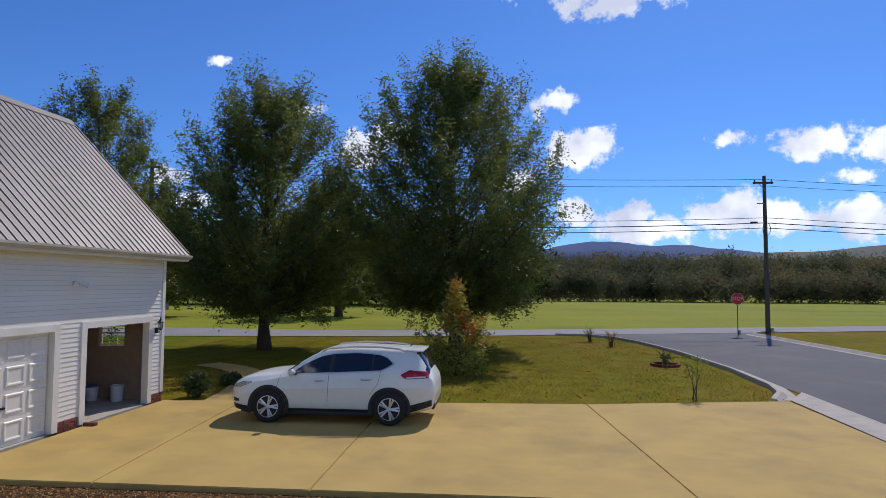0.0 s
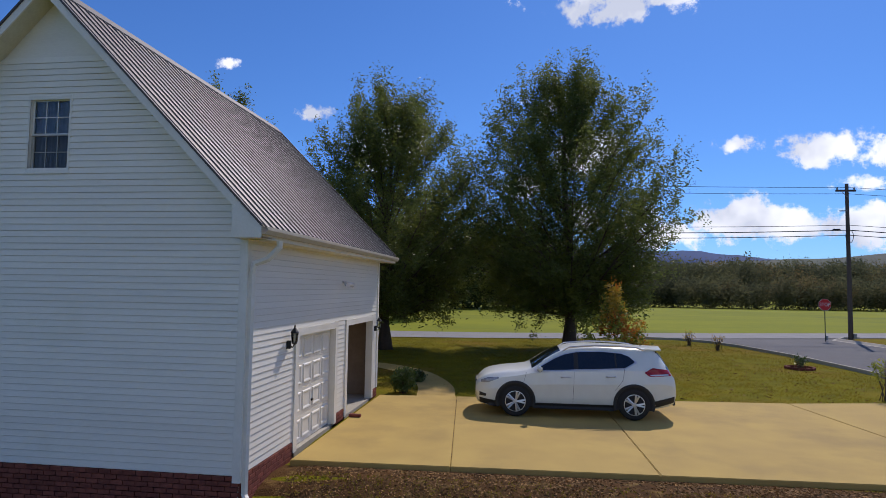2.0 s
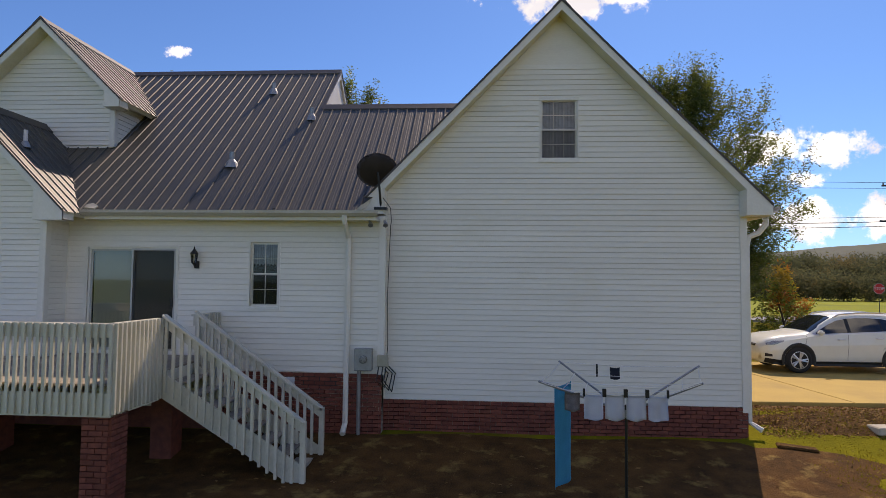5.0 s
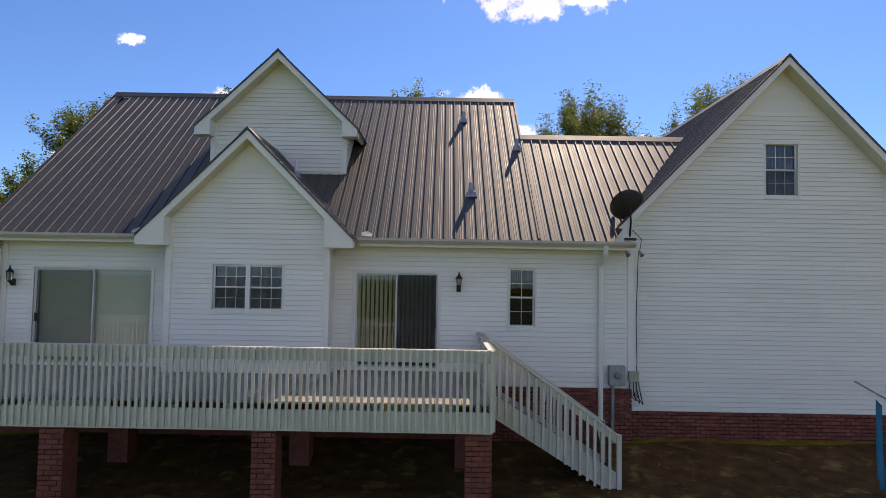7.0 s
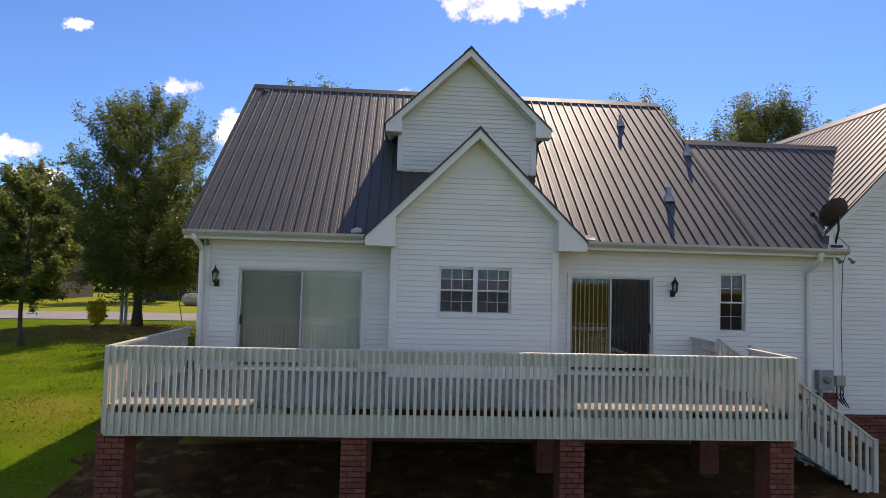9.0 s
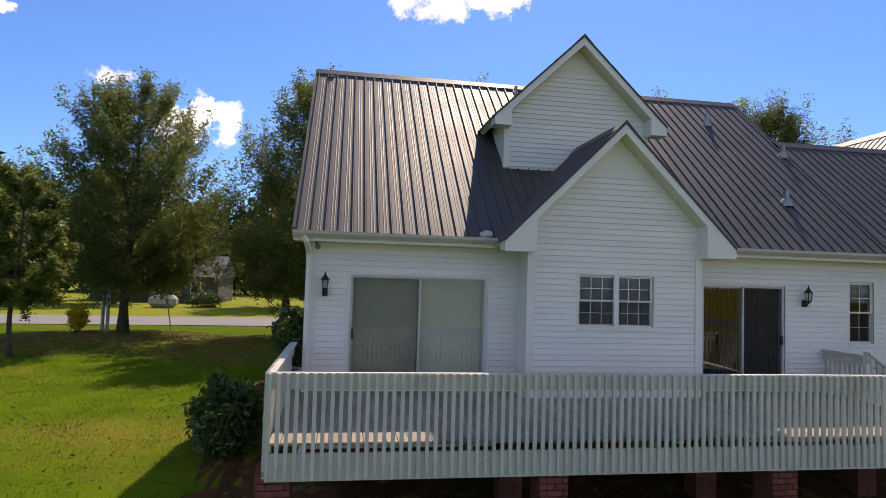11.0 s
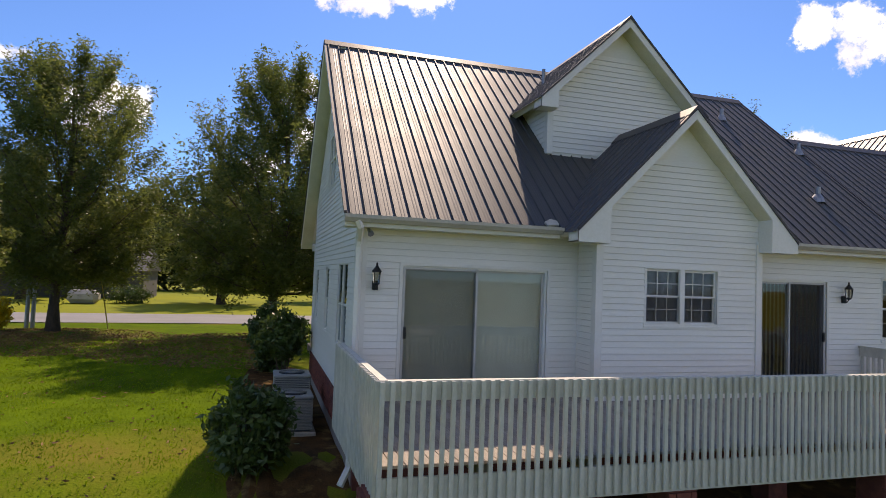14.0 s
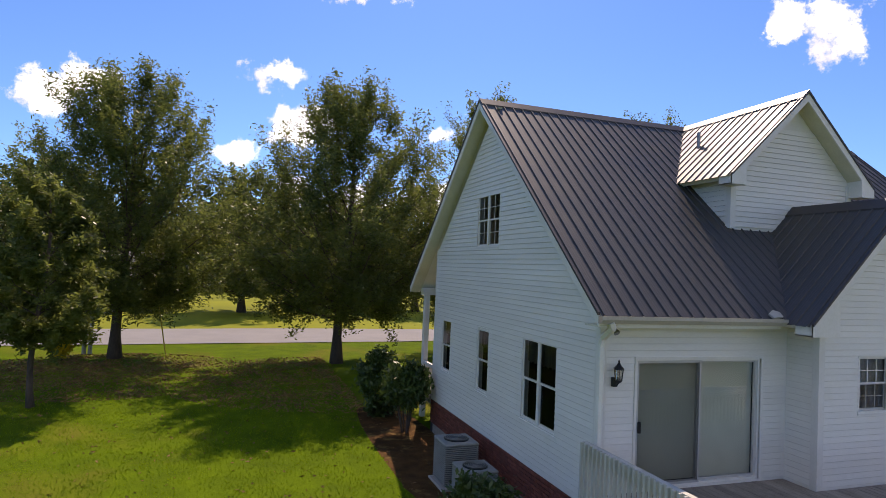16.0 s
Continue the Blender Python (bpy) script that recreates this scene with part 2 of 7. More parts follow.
BARK = mat("tree_bark", (0.12, 0.085, 0.06), (0.06, 0.042, 0.032), 0.95, scale=5, fine=30, bump=0.8, stretch=(1, 1, 0.25), position=True)
LEAF = mat("oak_leaves", (0.215, 0.245, 0.055), (0.085, 0.115, 0.03), 0.42, scale=0.55, fine=5, bump=0, trans=0.6, position=True, spec=0.4)
LEAFY = mat("yellowing_leaves", (0.6, 0.36, 0.04), (0.34, 0.26, 0.035), 0.6, scale=1.1, fine=6, bump=0, trans=0.4, position=True,
            stain=(0.55, 0.16, 0.02), stain_scale=0.9, stain_at=(0.5, 0.62))
LEAFG = mat("greenish_yellow_leaves", (0.38, 0.38, 0.05), (0.18, 0.22, 0.035), 0.6, scale=1.5, fine=6, bump=0, trans=0.45, position=True)
LEAFB = mat("shrub_leaves", (0.09, 0.14, 0.028), (0.045, 0.075, 0.018), 0.4, scale=1.5, fine=9, bump=0, trans=0.3, position=True)
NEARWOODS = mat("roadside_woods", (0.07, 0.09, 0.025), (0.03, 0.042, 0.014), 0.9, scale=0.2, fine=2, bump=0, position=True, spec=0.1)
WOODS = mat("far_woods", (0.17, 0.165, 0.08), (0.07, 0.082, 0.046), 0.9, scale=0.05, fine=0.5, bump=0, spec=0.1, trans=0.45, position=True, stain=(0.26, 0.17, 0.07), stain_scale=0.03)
HILL = mat("wooded_hill", (0.06, 0.075, 0.045), (0.035, 0.048, 0.036), 0.95, scale=0.01, fine=0.05, bump=0.6, position=True, bump_dist=8)
# distance haze is put into the far ridge's blue
HILLFAR = mat("haze_blue_hill", (0.016, 0.06, 0.18), (0.014, 0.052, 0.16), 1, scale=0.003, fine=0.02, bump=0, position=True)
GLASS = glass("window_glass", ior=1.5)
DOORGLASS = glass("door_glass", ior=1.85)
ENDGLASS = glass("end_wall_glass", tint=(0.5, 0.55, 0.55), ior=1.22)
# near-black stands in for unlit rooms behind glass
DARK = mat("unlit_interior", (0.05, 0.045, 0.04), (0.03, 0.028, 0.025), 0.9, bump=0)
BLIND = mat("ivory_blind", (0.75, 0.74, 0.64), (0.66, 0.65, 0.56), 0.6, scale=3, fine=40, bump=0.05)
SCREEN = mat("insect_screen", (0.09, 0.09, 0.09), (0.06, 0.06, 0.06), 0.7, scale=40, fine=300, bump=0.1)
BLACK = mat("black_painted_metal", (0.02, 0.02, 0.02), (0.012, 0.012, 0.012), 0.4, metal=0.3, bump=0.05)
GALV = mat("grey_galvanised_steel", (0.36, 0.37, 0.38), (0.27, 0.28, 0.29), 0.45, metal=0.7, scale=8, bump=0.05)


# ---- small builders ----
def mesh_of(name, verts, faces, material, smooth=False):
    me = bpy.data.meshes.new(name)
    me.from_pydata([tuple(v) for v in verts], [], faces)
    me.materials.append(material)
    if smooth:
        me.shade_smooth()
    me.update()
    return me


def thing(name, label, category, at=(0, 0, 0), group="", kind=""):
    """An Empty that holds a thing's parts."""
    ob = new(name)
    ob.location = at
    ob.empty_display_size = 0.2
    return tagged(ob, label, category, group, kind)


def place(name, me, parent=None, label="", m=None):
    ob = new(name, me)
    if m is not None:
        ob.matrix_basis = m
    if parent is not None:
        ob.parent = parent
        ob.matrix_parent_inverse = pose(*parent.matrix_basis.translation).inverted() if parent.parent is None else Matrix()
    if label:
        ob["label"] = label
    return ob


def part(name, bm, material, parent, label="", smooth=False):
    """Links a bmesh, in world metres, as one mesh under a thing or a part."""
    bmesh.ops.recalc_face_normals(bm, faces=bm.faces)
    me = bpy.data.meshes.new(name)
    bm.to_mesh(me)
    bm.free()
    me.materials.append(material)
    if smooth:
        me.shade_smooth()
    return place(name, me, parent, label)


def box(bm, x0, y0, z0, x1, y1, z1, bevel=0.0):
    m = Matrix.LocRotScale(((x0 + x1) / 2, (y0 + y1) / 2, (z0 + z1) / 2), None, (abs(x1 - x0), abs(y1 - y0), abs(z1 - z0)))
    r = bmesh.ops.create_cube(bm, size=1, matrix=m)
    if bevel:
        es = list({e for v in r["verts"] for e in v.link_edges})
        bmesh.ops.bevel(bm, geom=es, offset=bevel, segments=1, affect="EDGES")
    return bm


def boxes(*rows, bevel=0.0):
    bm = bmesh.new()
    for r in rows:
        box(bm, *r, bevel=bevel)
    return bm


def tube(bm, pts, radii, sides=8, caps=True):
    """A tapered pipe along points."""
    rings = []
    pts = [Vector(p) for p in pts]
    if isinstance(radii, (int, float)):
        radii = [radii] * len(pts)
    for i, p in enumerate(pts):
        d = (pts[min(i + 1, len(pts) - 1)] - pts[max(i - 1, 0)]).normalized()
        u = d.orthogonal().normalized() if i == 0 else (u - d * u.dot(d)).normalized()
        w = d.cross(u)
        rings.append([bm.verts.new(p + (u * math.cos(2 * math.pi * k / sides) + w * math.sin(2 * math.pi * k / sides)) * radii[i]) for k in range(sides)])
    for a, b in zip(rings, rings[1:]):
        for k in range(sides):
            bm.faces.new((a[k], a[(k + 1) % sides], b[(k + 1) % sides], b[k]))
    if caps:
        bm.faces.new(rings[0][::-1])
        bm.faces.new(rings[-1])
    return bm


def prism(bm, poly, d):
    """A flat polygon given in space, thickened by the vector d."""
    a = [bm.verts.new(p) for p in poly]
    b = [bm.verts.new(Vector(p) + Vector(d)) for p in poly]
    bm.faces.new(a)
    bm.faces.new(b[::-1])
    n = len(a)
    for i in range(n):
        bm.faces.new((a[i], b[i], b[(i + 1) % n], a[(i + 1) % n]))
    return bm


def lathe(bm, profile, centre, sides=16):
    """Turns (radius, height) pairs round the vertical through centre."""
    c = Vector(centre)
    rings = [[bm.verts.new(c + Vector((r * math.cos(2 * math.pi * k / sides), r * math.sin(2 * math.pi * k / sides), z))) for k in range(sides)] for r, z in profile]
    for a, b in zip(rings, rings[1:]):
        for k in range(sides):
            bm.faces.new((a[k], a[(k + 1) % sides], b[(k + 1) % sides], b[k]))
    bm.faces.new(rings[0][::-1])
    bm.faces.new(rings[-1])
    return bm


# ---- ground ----
def step(v, table):
    for (a, za), (b, zb) in zip(table, table[1:]):
        if v <= b:
            f = max(0, min(1, (v - a) / (b - a)))
            f = f * f * (3 - 2 * f)
            return za + (zb - za) * f
    return table[-1][1]


def road_near(x):
    """The near edge of the country road, which bends a little behind the garage."""
    return 38.1 + 0.1 * x + 0.236 * (0.5 * (x + 9) + 0.5 * math.hypot(x + 9, 9))


def road_far(x):
    return road_near(x) + step(x, [(-32, 7.4), (-8, 4.8), (60, 4.8)])


def height(x, y):
    """The lie of the land."""
    h = step(y, [(-30, -1.1), (2, -0.85), (6.5, -0.68), (8.8, -0.42), (10.2, -0.14), (13, -0.06), (18, -0.03), (25, -0.1), (60, -0.12), (120, -0.95), (190, -2.6), (250, -3.9), (400, -3.9)])
    west = step(x, [(-30, 1), (-16, 1), (-9, 0)])
    h -= 0.16 * west * step(y, [(9, 0), (11, 1), (16, 1), (24, 0)])
    h += step(x, [(-30, 0), (-9.0, 0), (-8.2, 1), (60, 1)]) * step(y, [(-30, 0), (8.2, 0), (9.9, 0.12), (10.3, 0.1), (11.1, 0), (11.6, -0.05), (17, -0.05), (17.8, 0)])
    return h + 0.02 * noise.noise((x * 0.35, y * 0.35, 0)) + 0.05 * noise.noise((x * 0.05, y * 0.05, 3))


def axis(breaks):
    vals = []
    for a, b, s in breaks:
        n = max(1, round((b - a) / s))
        vals += [a + (b - a) * i / n for i in range(n)]
    return vals + [breaks[-1][1]]


def grid_sheet(name, xs, ys, zf, materials, pick=None):
    verts = [(x, y, zf(x, y)) for y in ys for x in xs]
    w = len(xs)
    faces, slots = [], []
    for j in range(len(ys) - 1):
        for i in range(w - 1):
            faces.append((j * w + i, j * w + i + 1, (j + 1) * w + i + 1, (j + 1) * w + i))
            slots.append(pick((xs[i] + xs[i + 1]) / 2, (ys[j] + ys[j + 1]) / 2) if pick else 0)
    me = bpy.data.meshes.new(name)
    me.from_pydata(verts, [], faces)
    for ma in materials:
        me.materials.append(ma)
    me.polygons.foreach_set("material_index", slots)
    me.shade_smooth()
    return new(name, me)


GX = axis([(-3000, -600, 600), (-600, -120, 60), (-120, -50, 5), (-50, 30, 0.8), (30, 120, 5), (120, 600, 60), (600, 3000, 600)])
GY = axis([(-1500, -100, 350), (-100, -10, 10), (-10, 34, 0.8), (34, 60, 1.0), (60, 140, 8), (140, 600, 60), (600, 3600, 600)])
ground = grid_sheet("ground", GX, GY, height, [GRASS, FIELD], lambda x, y: 1 if y > road_far(x) else 0)
tagged(ground, "mown green lawn with dry tan patches, hay field beyond", "lawn", kind="structure")


def ribbon(name, material, label, category, left, right, lift, n=60, thick=0.0, zf=height):
    """A paved strip between two edge lines, each a function of 0..1 that gives x, y."""
    bm = bmesh.new()
    rows = []
    for i in range(n + 1):
        s = i / n
        (ax, ay), (bx, by) = left(s), right(s)
        row = []
        for k in range(5):
            x, y = ax + (bx - ax) * k / 4, ay + (by - ay) * k / 4
            row.append(bm.verts.new((x, y, zf(x, y) + lift)))
        rows.append(row)
    for a, b in zip(rows, rows[1:]):
        for k in range(4):
            bm.faces.new((a[k], a[k + 1], b[k + 1], b[k]))
    ob = part(name, bm, material, None)
    return tagged(ob, label, category, kind="structure")


ribbon("road", ROADGREY, "pale grey worn country road crossing the view", "road",
       lambda s: (-400 + 900 * s, road_near(-400 + 900 * s)), lambda s: (-400 + 900 * s, road_far(-400 + 900 * s)), 0.035, 300)


def side_edge(table, y):
    return np.interp(y, [r[0] for r in table], [r[1] for r in table])


LEFT_EDGE = [(-60, 9.0), (21, 9.05), (26.3, 9.1), (32, 8.6), (36.6, 7.8), (39.4, 6.9), (41.6, 5.2), (42.6, 3.0)]
RIGHT_EDGE = [(-60, 17.9), (22, 17.8), (31, 17.2), (40.7, 16.3), (44.1, 15.9), (46.2, 17.4), (47.2, 19.6)]
ribbon("side_road", ASPHALT, "dark asphalt side road beside the driveway", "road",
       lambda s: (side_edge(LEFT_EDGE, -60 + 102.6 * s), -60 + 102.6 * s), lambda s: (side_edge(RIGHT_EDGE, -60 + 107.2 * s), -60 + 107.2 * s), 0.02, 120)

# ---- driveway, gutter and kerbs ----
def near_edge(x):
    return 11.1 + 0.047 * x


def far_edge(x):
    return 18.2 + 0.105 * x + 0.14 * max(0, x - 3)


driveway = thing("driveway", "broad tan concrete driveway with saw-cut joints", "driveway", kind="structure")
cuts = [(-8.78, -8.78), (-5.95, -6.6), (-2.44, -2.7), (3.42, 2.5), (8.2, 8.1)]
for (a, a2), (b, b2) in zip(cuts, cuts[1:]):
    bm = bmesh.new()
    g = 0.005
    poly = [(a + g, near_edge(a), 0.0), (b - g, near_edge(b), 0.0), (b2 - g, far_edge(b2), 0.0), (a2 + g, far_edge(a2), 0.0)]
    prism(bm, poly, (0, 0, -0.14))
    bmesh.ops.bevel(bm, geom=[e for e in bm.edges if abs(e.verts[0].co.z) < 0.001 and abs(e.verts[1].co.z) < 0.001], offset=0.012, segments=2, affect="EDGES")
    part("slab", bm, CONCRETE, driveway)
bm = boxes((-8.75, 11.6, -0.12, 8.0, 17.2, -0.03))
part("joint_bed", bm, mat("joint_sand", (0.16, 0.115, 0.06), (0.1, 0.07, 0.04), 0.95, scale=9, bump=0.3, position=True), driveway)
bm = bmesh.new()
prism(bm, [(8.16, -20, -0.0), (9.02, -20, -0.0), (9.04, 21.2, 0.02), (8.2, 19.9, 0.0)], (0, 0, -0.16))
tagged(part("gutter_apron", bm, KERB, None), "pale concrete gutter strip between driveway and road", "gutter", kind="structure")


def kerb_line(name, pts, label):
    bm = bmesh.new()
    prof = [(-0.1, -0.12), (-0.08, 0.15), (0.05, 0.15), (0.11, 0.1), (0.2, 0.03), (0.42, 0.025), (0.42, -0.12)]
    rows = []
    for i, (x, y) in enumerate(pts):
        x0, y0 = pts[max(i - 1, 0)]
        x1, y1 = pts[min(i + 1, len(pts) - 1)]
        d = Vector((x1 - x0, y1 - y0)).normalized()
        nrm = Vector((d.y, -d.x))
        drop = 0.05 if i in (0,) else 0
        rows.append([bm.verts.new((x + nrm.x * o, y + nrm.y * o, height(x, y) + z - drop)) for o, z in prof])
    for a, b in zip(rows, rows[1:]):
        for k in range(len(prof) - 1):
            bm.faces.new((a[k], a[k + 1], b[k + 1], b[k]))
    bm.faces.new(rows[0])
    bm.faces.new(rows[-1][::-1])
    tagged(part(name, bm, KERB, None), label, "kerb", kind="structure")


kerb_line("kerb", [(7.7, 19.75), (8.25, 20.75), (8.6, 22.3), (8.72, 26.3), (8.22, 31.9), (7.38, 36.6), (6.45, 39.35), (5.0, 40.95), (3.0, 41.4)], "pale rolled concrete kerb along the lawn")
kerb_line("kerb", [(18.4, 46.6), (16.9, 45.6), (15.85, 44.0), (16.3, 40.7), (17.25, 31), (17.85, 20), (17.95, 8), (17.95, -20)], "pale concrete kerb on the far side of the side road")


def patch(name, label, material, cx, cy, rx, ry, lift=0.012, rag=0.3, seed=0, kind="structure"):
    """Bare earth with a ragged edge lying on the ground."""
    bm = bmesh.new()
    rings, n = 6, 40
    c = bm.verts.new((cx, cy, height(cx, cy) + lift))
    last = None
    for r in range(1, rings + 1):
        ring = []
        for k in range(n):
            t = 2 * math.pi * k / n
            f = r / rings * (1 + rag * noise.noise((math.cos(t) * 1.7 + seed, math.sin(t) * 1.7, seed)))
            ct, st = math.cos(t), math.sin(t)
            sq = (abs(ct) ** 4 + abs(st) ** 4) ** -0.25
            x, y = cx + rx * f * ct * sq, cy + ry * f * st * sq
            ring.append(bm.verts.new((x, y, height(x, y) + lift - (0.02 if r == rings else 0))))
        for k in range(n):
            if last is None:
                bm.faces.new((c, ring[k], ring[(k + 1) % n]))
            else:
                bm.faces.new((last[k], ring[k], ring[(k + 1) % n], last[(k + 1) % n]))
        last = ring
    return tagged(part(name, bm, material, None), label, "bare earth", kind=kind)


patch("dirt_bed", "bare reddish earth strip below the driveway edge", DIRT, -1.6, 10.1, 8.6, 1.05, seed=2, rag=0.15)
patch("dirt_under_deck", "dark bare earth under and behind the deck", DIRT, -22, 7.3, 9.0, 1.75, seed=5, rag=0.12, lift=0.015)
patch("dirt_behind_garage", "bare earth along the garage foundation", DIRT, -12.2, 7.45, 4.7, 1.75, seed=8, rag=0.2, lift=0.018)
patch("mulch_bed", "dark brown mulch bed along the end wall", DIRT, -29.95, 13.0, 1.0, 7.3, seed=9, rag=0.15)

# ---- the house ----
BACK, WEST, EAST = 8.80, -29.10, -8.93
SLOPE, EAVE_Y, EAVE_Z = 0.877, 8.40, 3.80
RIDGE_Y, RIDGE_Z = 13.44, 8.22
GB, GW, GX0, GAPEX, GEAVE, GSLOPE = 9.06, -15.75, -12.38, 7.88, 3.88, 1.025
house = thing("house", "white vinyl-sided house with a brown ribbed metal roof and brick foundation", "house", (-20, 12, 0))


class Face:
    """A wall plane: a point O at z = 0, u along the wall, n outwards."""

    def __init__(self, o, u, n):
        self.o, self.u, self.n = Vector(o), Vector(u), Vector(n)

    def at(self, u, z, d=0.0):
        p = self.o + self.u * u + self.n * d
        return Vector((p.x, p.y, z))


def cut_rows(zs, lim, holes):
    """Pieces of a wall between the heights zs, cut by holes (u0, u1, z0, z1)."""
    for z0, z1 in zip(zs, zs[1:]):
        a0, b0 = lim(z0 + 1e-4)
        a1, b1 = lim(z1 - 1e-4)
        if b0 - a0 < 0.02:
            continue
        zm = (z0 + z1) / 2
        spans = [(a0, a1, b0, b1)]
        for h in sorted(holes):
            if h[2] < zm < h[3]:
                nxt = []
                for p0, p1, q0, q1 in spans:
                    if h[0] > p0 and h[1] < q0:
                        nxt += [(p0, p1, h[0], h[0]), (h[1], h[1], q0, q1)]
                    elif h[0] <= p0 and p0 < h[1] < q0:
                        nxt.append((h[1], h[1], q0, q1))
                    elif h[1] >= q0 and p0 < h[0] < q0:
                        nxt.append((p0, p1, h[0], h[0]))
                    elif h[0] <= p0 and h[1] >= q0:
                        pass
                    else:
                        nxt.append((p0, p1, q0, q1))
                spans = nxt
        for s in spans:
            yield (z0, z1, *s)


def wall(face, zs, lim, holes, thick=0.14, name="wall", z_siding=None, course=0.102, material=None):
    """A wall body with its openings, clad in lapped siding courses that are parts of it."""
    bm = bmesh.new()
    for z0, z1, p0, p1, q0, q1 in cut_rows(sorted(set(zs + [h[2] for h in holes] + [h[3] for h in holes])), lim, holes):
        v = [bm.verts.new(face.at(u, z, d)) for d in (0, -thick) for u, z in ((p0, z0), (q0, z0), (q1, z1), (p1, z1))]
        for f in ((0, 1, 2, 3), (7, 6, 5, 4), (0, 4, 5, 1), (1, 5, 6, 2), (2, 6, 7, 3), (3, 7, 4, 0)):
            bm.faces.new([v[i] for i in f])
    bmesh.ops.remove_doubles(bm, verts=bm.verts, dist=0.0005)
    body = part(name, bm, material or SIDING, house)
    if z_siding:
        lo, hi = z_siding
        n = round((hi - lo) / course)
        rows = [lo + (hi - lo) * i / n for i in range(n + 1)]
        for z0, z1, p0, p1, q0, q1 in cut_rows(rows, lim, holes):
            if min(q0 - p0, max(q1 - p1, 0.06)) < 0.03:
                continue
            top = z1 - 0.003
            vs = [face.at(p0, z0, 0.004), face.at(q0, z0, 0.004), face.at(q0, z0, 0.019), face.at(p0, z0, 0.019),
                  face.at(p0, z0 + 0.008, 0.021), face.at(q0, z0 + 0.008, 0.021), face.at(q1, top, 0.009), face.at(p1, top, 0.009)]
            SIDING_ROWS.append((body, vs))
    return body


SIDING_ROWS = []
SIDING_FACES = [(0, 1, 2, 3), (3, 2, 5, 4), (4, 5, 6, 7), (0, 3, 4, 7), (1, 6, 5, 2), (0, 7, 6, 1)]


def flat(a, b):
    return lambda z: (a, b)


# back wall of the main house; u runs along x
F_BACK = Face((0, BACK, 0), (1, 0, 0), (0, -1, 0))
DOOR_A, DOOR_B, KWIN = (-28.44, -25.93, 1.03, 3.06), (-21.64, -19.84, 1.03, 3.08), (-18.36, -17.80, 1.96, 3.20)
wall(F_BACK, [0.7, 3.72], flat(WEST, GW), [DOOR_A, DOOR_B, KWIN, (-25.3, -22.13, 0.0, 3.72)], name="back_wall", z_siding=(0.72, 3.72))
# bay
F_BAY = Face((0, 8.18, 0), (1, 0, 0), (0, -1, 0))
BWIN = (-24.42, -22.99, 2.25, 3.17)
BX = -23.715


def gable(cx, half, zeave, apex):
    return lambda z: (cx - half, cx + half) if z <= zeave else (cx - half * max(0, (apex - z) / (apex - zeave)), cx + half * max(0, (apex - z) / (apex - zeave)))


bay_lim = gable(BX, 1.625, 4.08, 5.70)
wall(F_BAY, [0.7, 4.08, 5.69], bay_lim, [BWIN], name="bay_wall", z_siding=(0.72, 5.03))
wall(Face((-25.34, 0, 0), (0, -1, 0), (-1, 0, 0)), [0.4, 3.72], flat(-8.80, -8.18), [], name="bay_wall", z_siding=(0.72, 3.72))
wall(Face((-22.09, 0, 0), (0, 1, 0), (1, 0, 0)), [0.4, 3.72], flat(8.18, 8.80), [], name="bay_wall", z_siding=(0.72, 3.72))
wall(Face((GW, 0, 0), (0, 1, 0), (1, 0, 0)), [0.12, 3.72], flat(BACK + 0.002, GB + 0.1), [], name="return_wall", z_siding=(0.72, 3.72))
# west end wall; u runs towards -y
F_WEST = Face((WEST, 0, 0), (0, -1, 0), (-1, 0, 0))
W_TOP = [(-11.42, -10.11, 1.56, 3.10), (-13.74, -13.1, 1.63, 3.03), (-16.24, -15.58, 1.68, 3.01), (-14.0, -12.78, 4.92, 6.1)]


def west_lim(z):
    k = max(0, (z - 3.75) / SLOPE)
    return (-16.95 if z < 4.9 else -(RIDGE_Y + (RIDGE_Y - 8.80) - k), -8.80 - max(0, (z - 3.99) / SLOPE))


wall(F_WEST, [0.7, 4.1, 4.9, 8.05], west_lim, W_TOP, name="west_wall", z_siding=(0.72, 7.9))
# dormer
DX, DY = -23.715, 10.2
d_lim = gable(DX, 1.58, 6.55, 8.12)
wall(Face((0, DY, 0), (1, 0, 0), (0, -1, 0)), [5.3, 6.55, 8.1], d_lim, [], name="dormer_wall", z_siding=(5.44, 7.52))
for sx, n in ((DX - 1.58, -1), (DX + 1.58, 1)):
    lim = (lambda z: (DY, EAVE_Y + (z - EAVE_Z) / SLOPE)) if n > 0 else (lambda z: (-(EAVE_Y + (z - EAVE_Z) / SLOPE), -DY))
    wall(Face((sx, 0, 0), (0, 1, 0) if n > 0 else (0, -1, 0), (n, 0, 0)), [5.36, 6.5], lim, [], name="dormer_wall", z_siding=(5.44, 6.5))
# garage
F_GBACK = Face((0, GB, 0), (1, 0, 0), (0, -1, 0))
GWIN = (-12.75, -12.04, 4.86, 6.05)
g_lim = gable(GX0, 3.42, 4.2, 7.72)
wall(F_GBACK, [0.19, 4.2, 7.7], g_lim, [GWIN], name="garage_back_wall", z_siding=(0.2, 6.74))
F_GSIDE = Face((EAST, 0, 0), (0, 1, 0), (1, 0, 0))
GFRONT = 17.38
GDOOR, GOPEN = (11.26, 13.47, -0.2, 2.12), (14.42, 16.73, -0.2, 2.12)
wall(F_GSIDE, [0.19, 3.85], flat(GB, GFRONT), [GDOOR, GOPEN], name="garage_side_wall", z_siding=(0.2, 3.8))
GFWIN = (-10.70, -9.94, 1.42, 2.12)
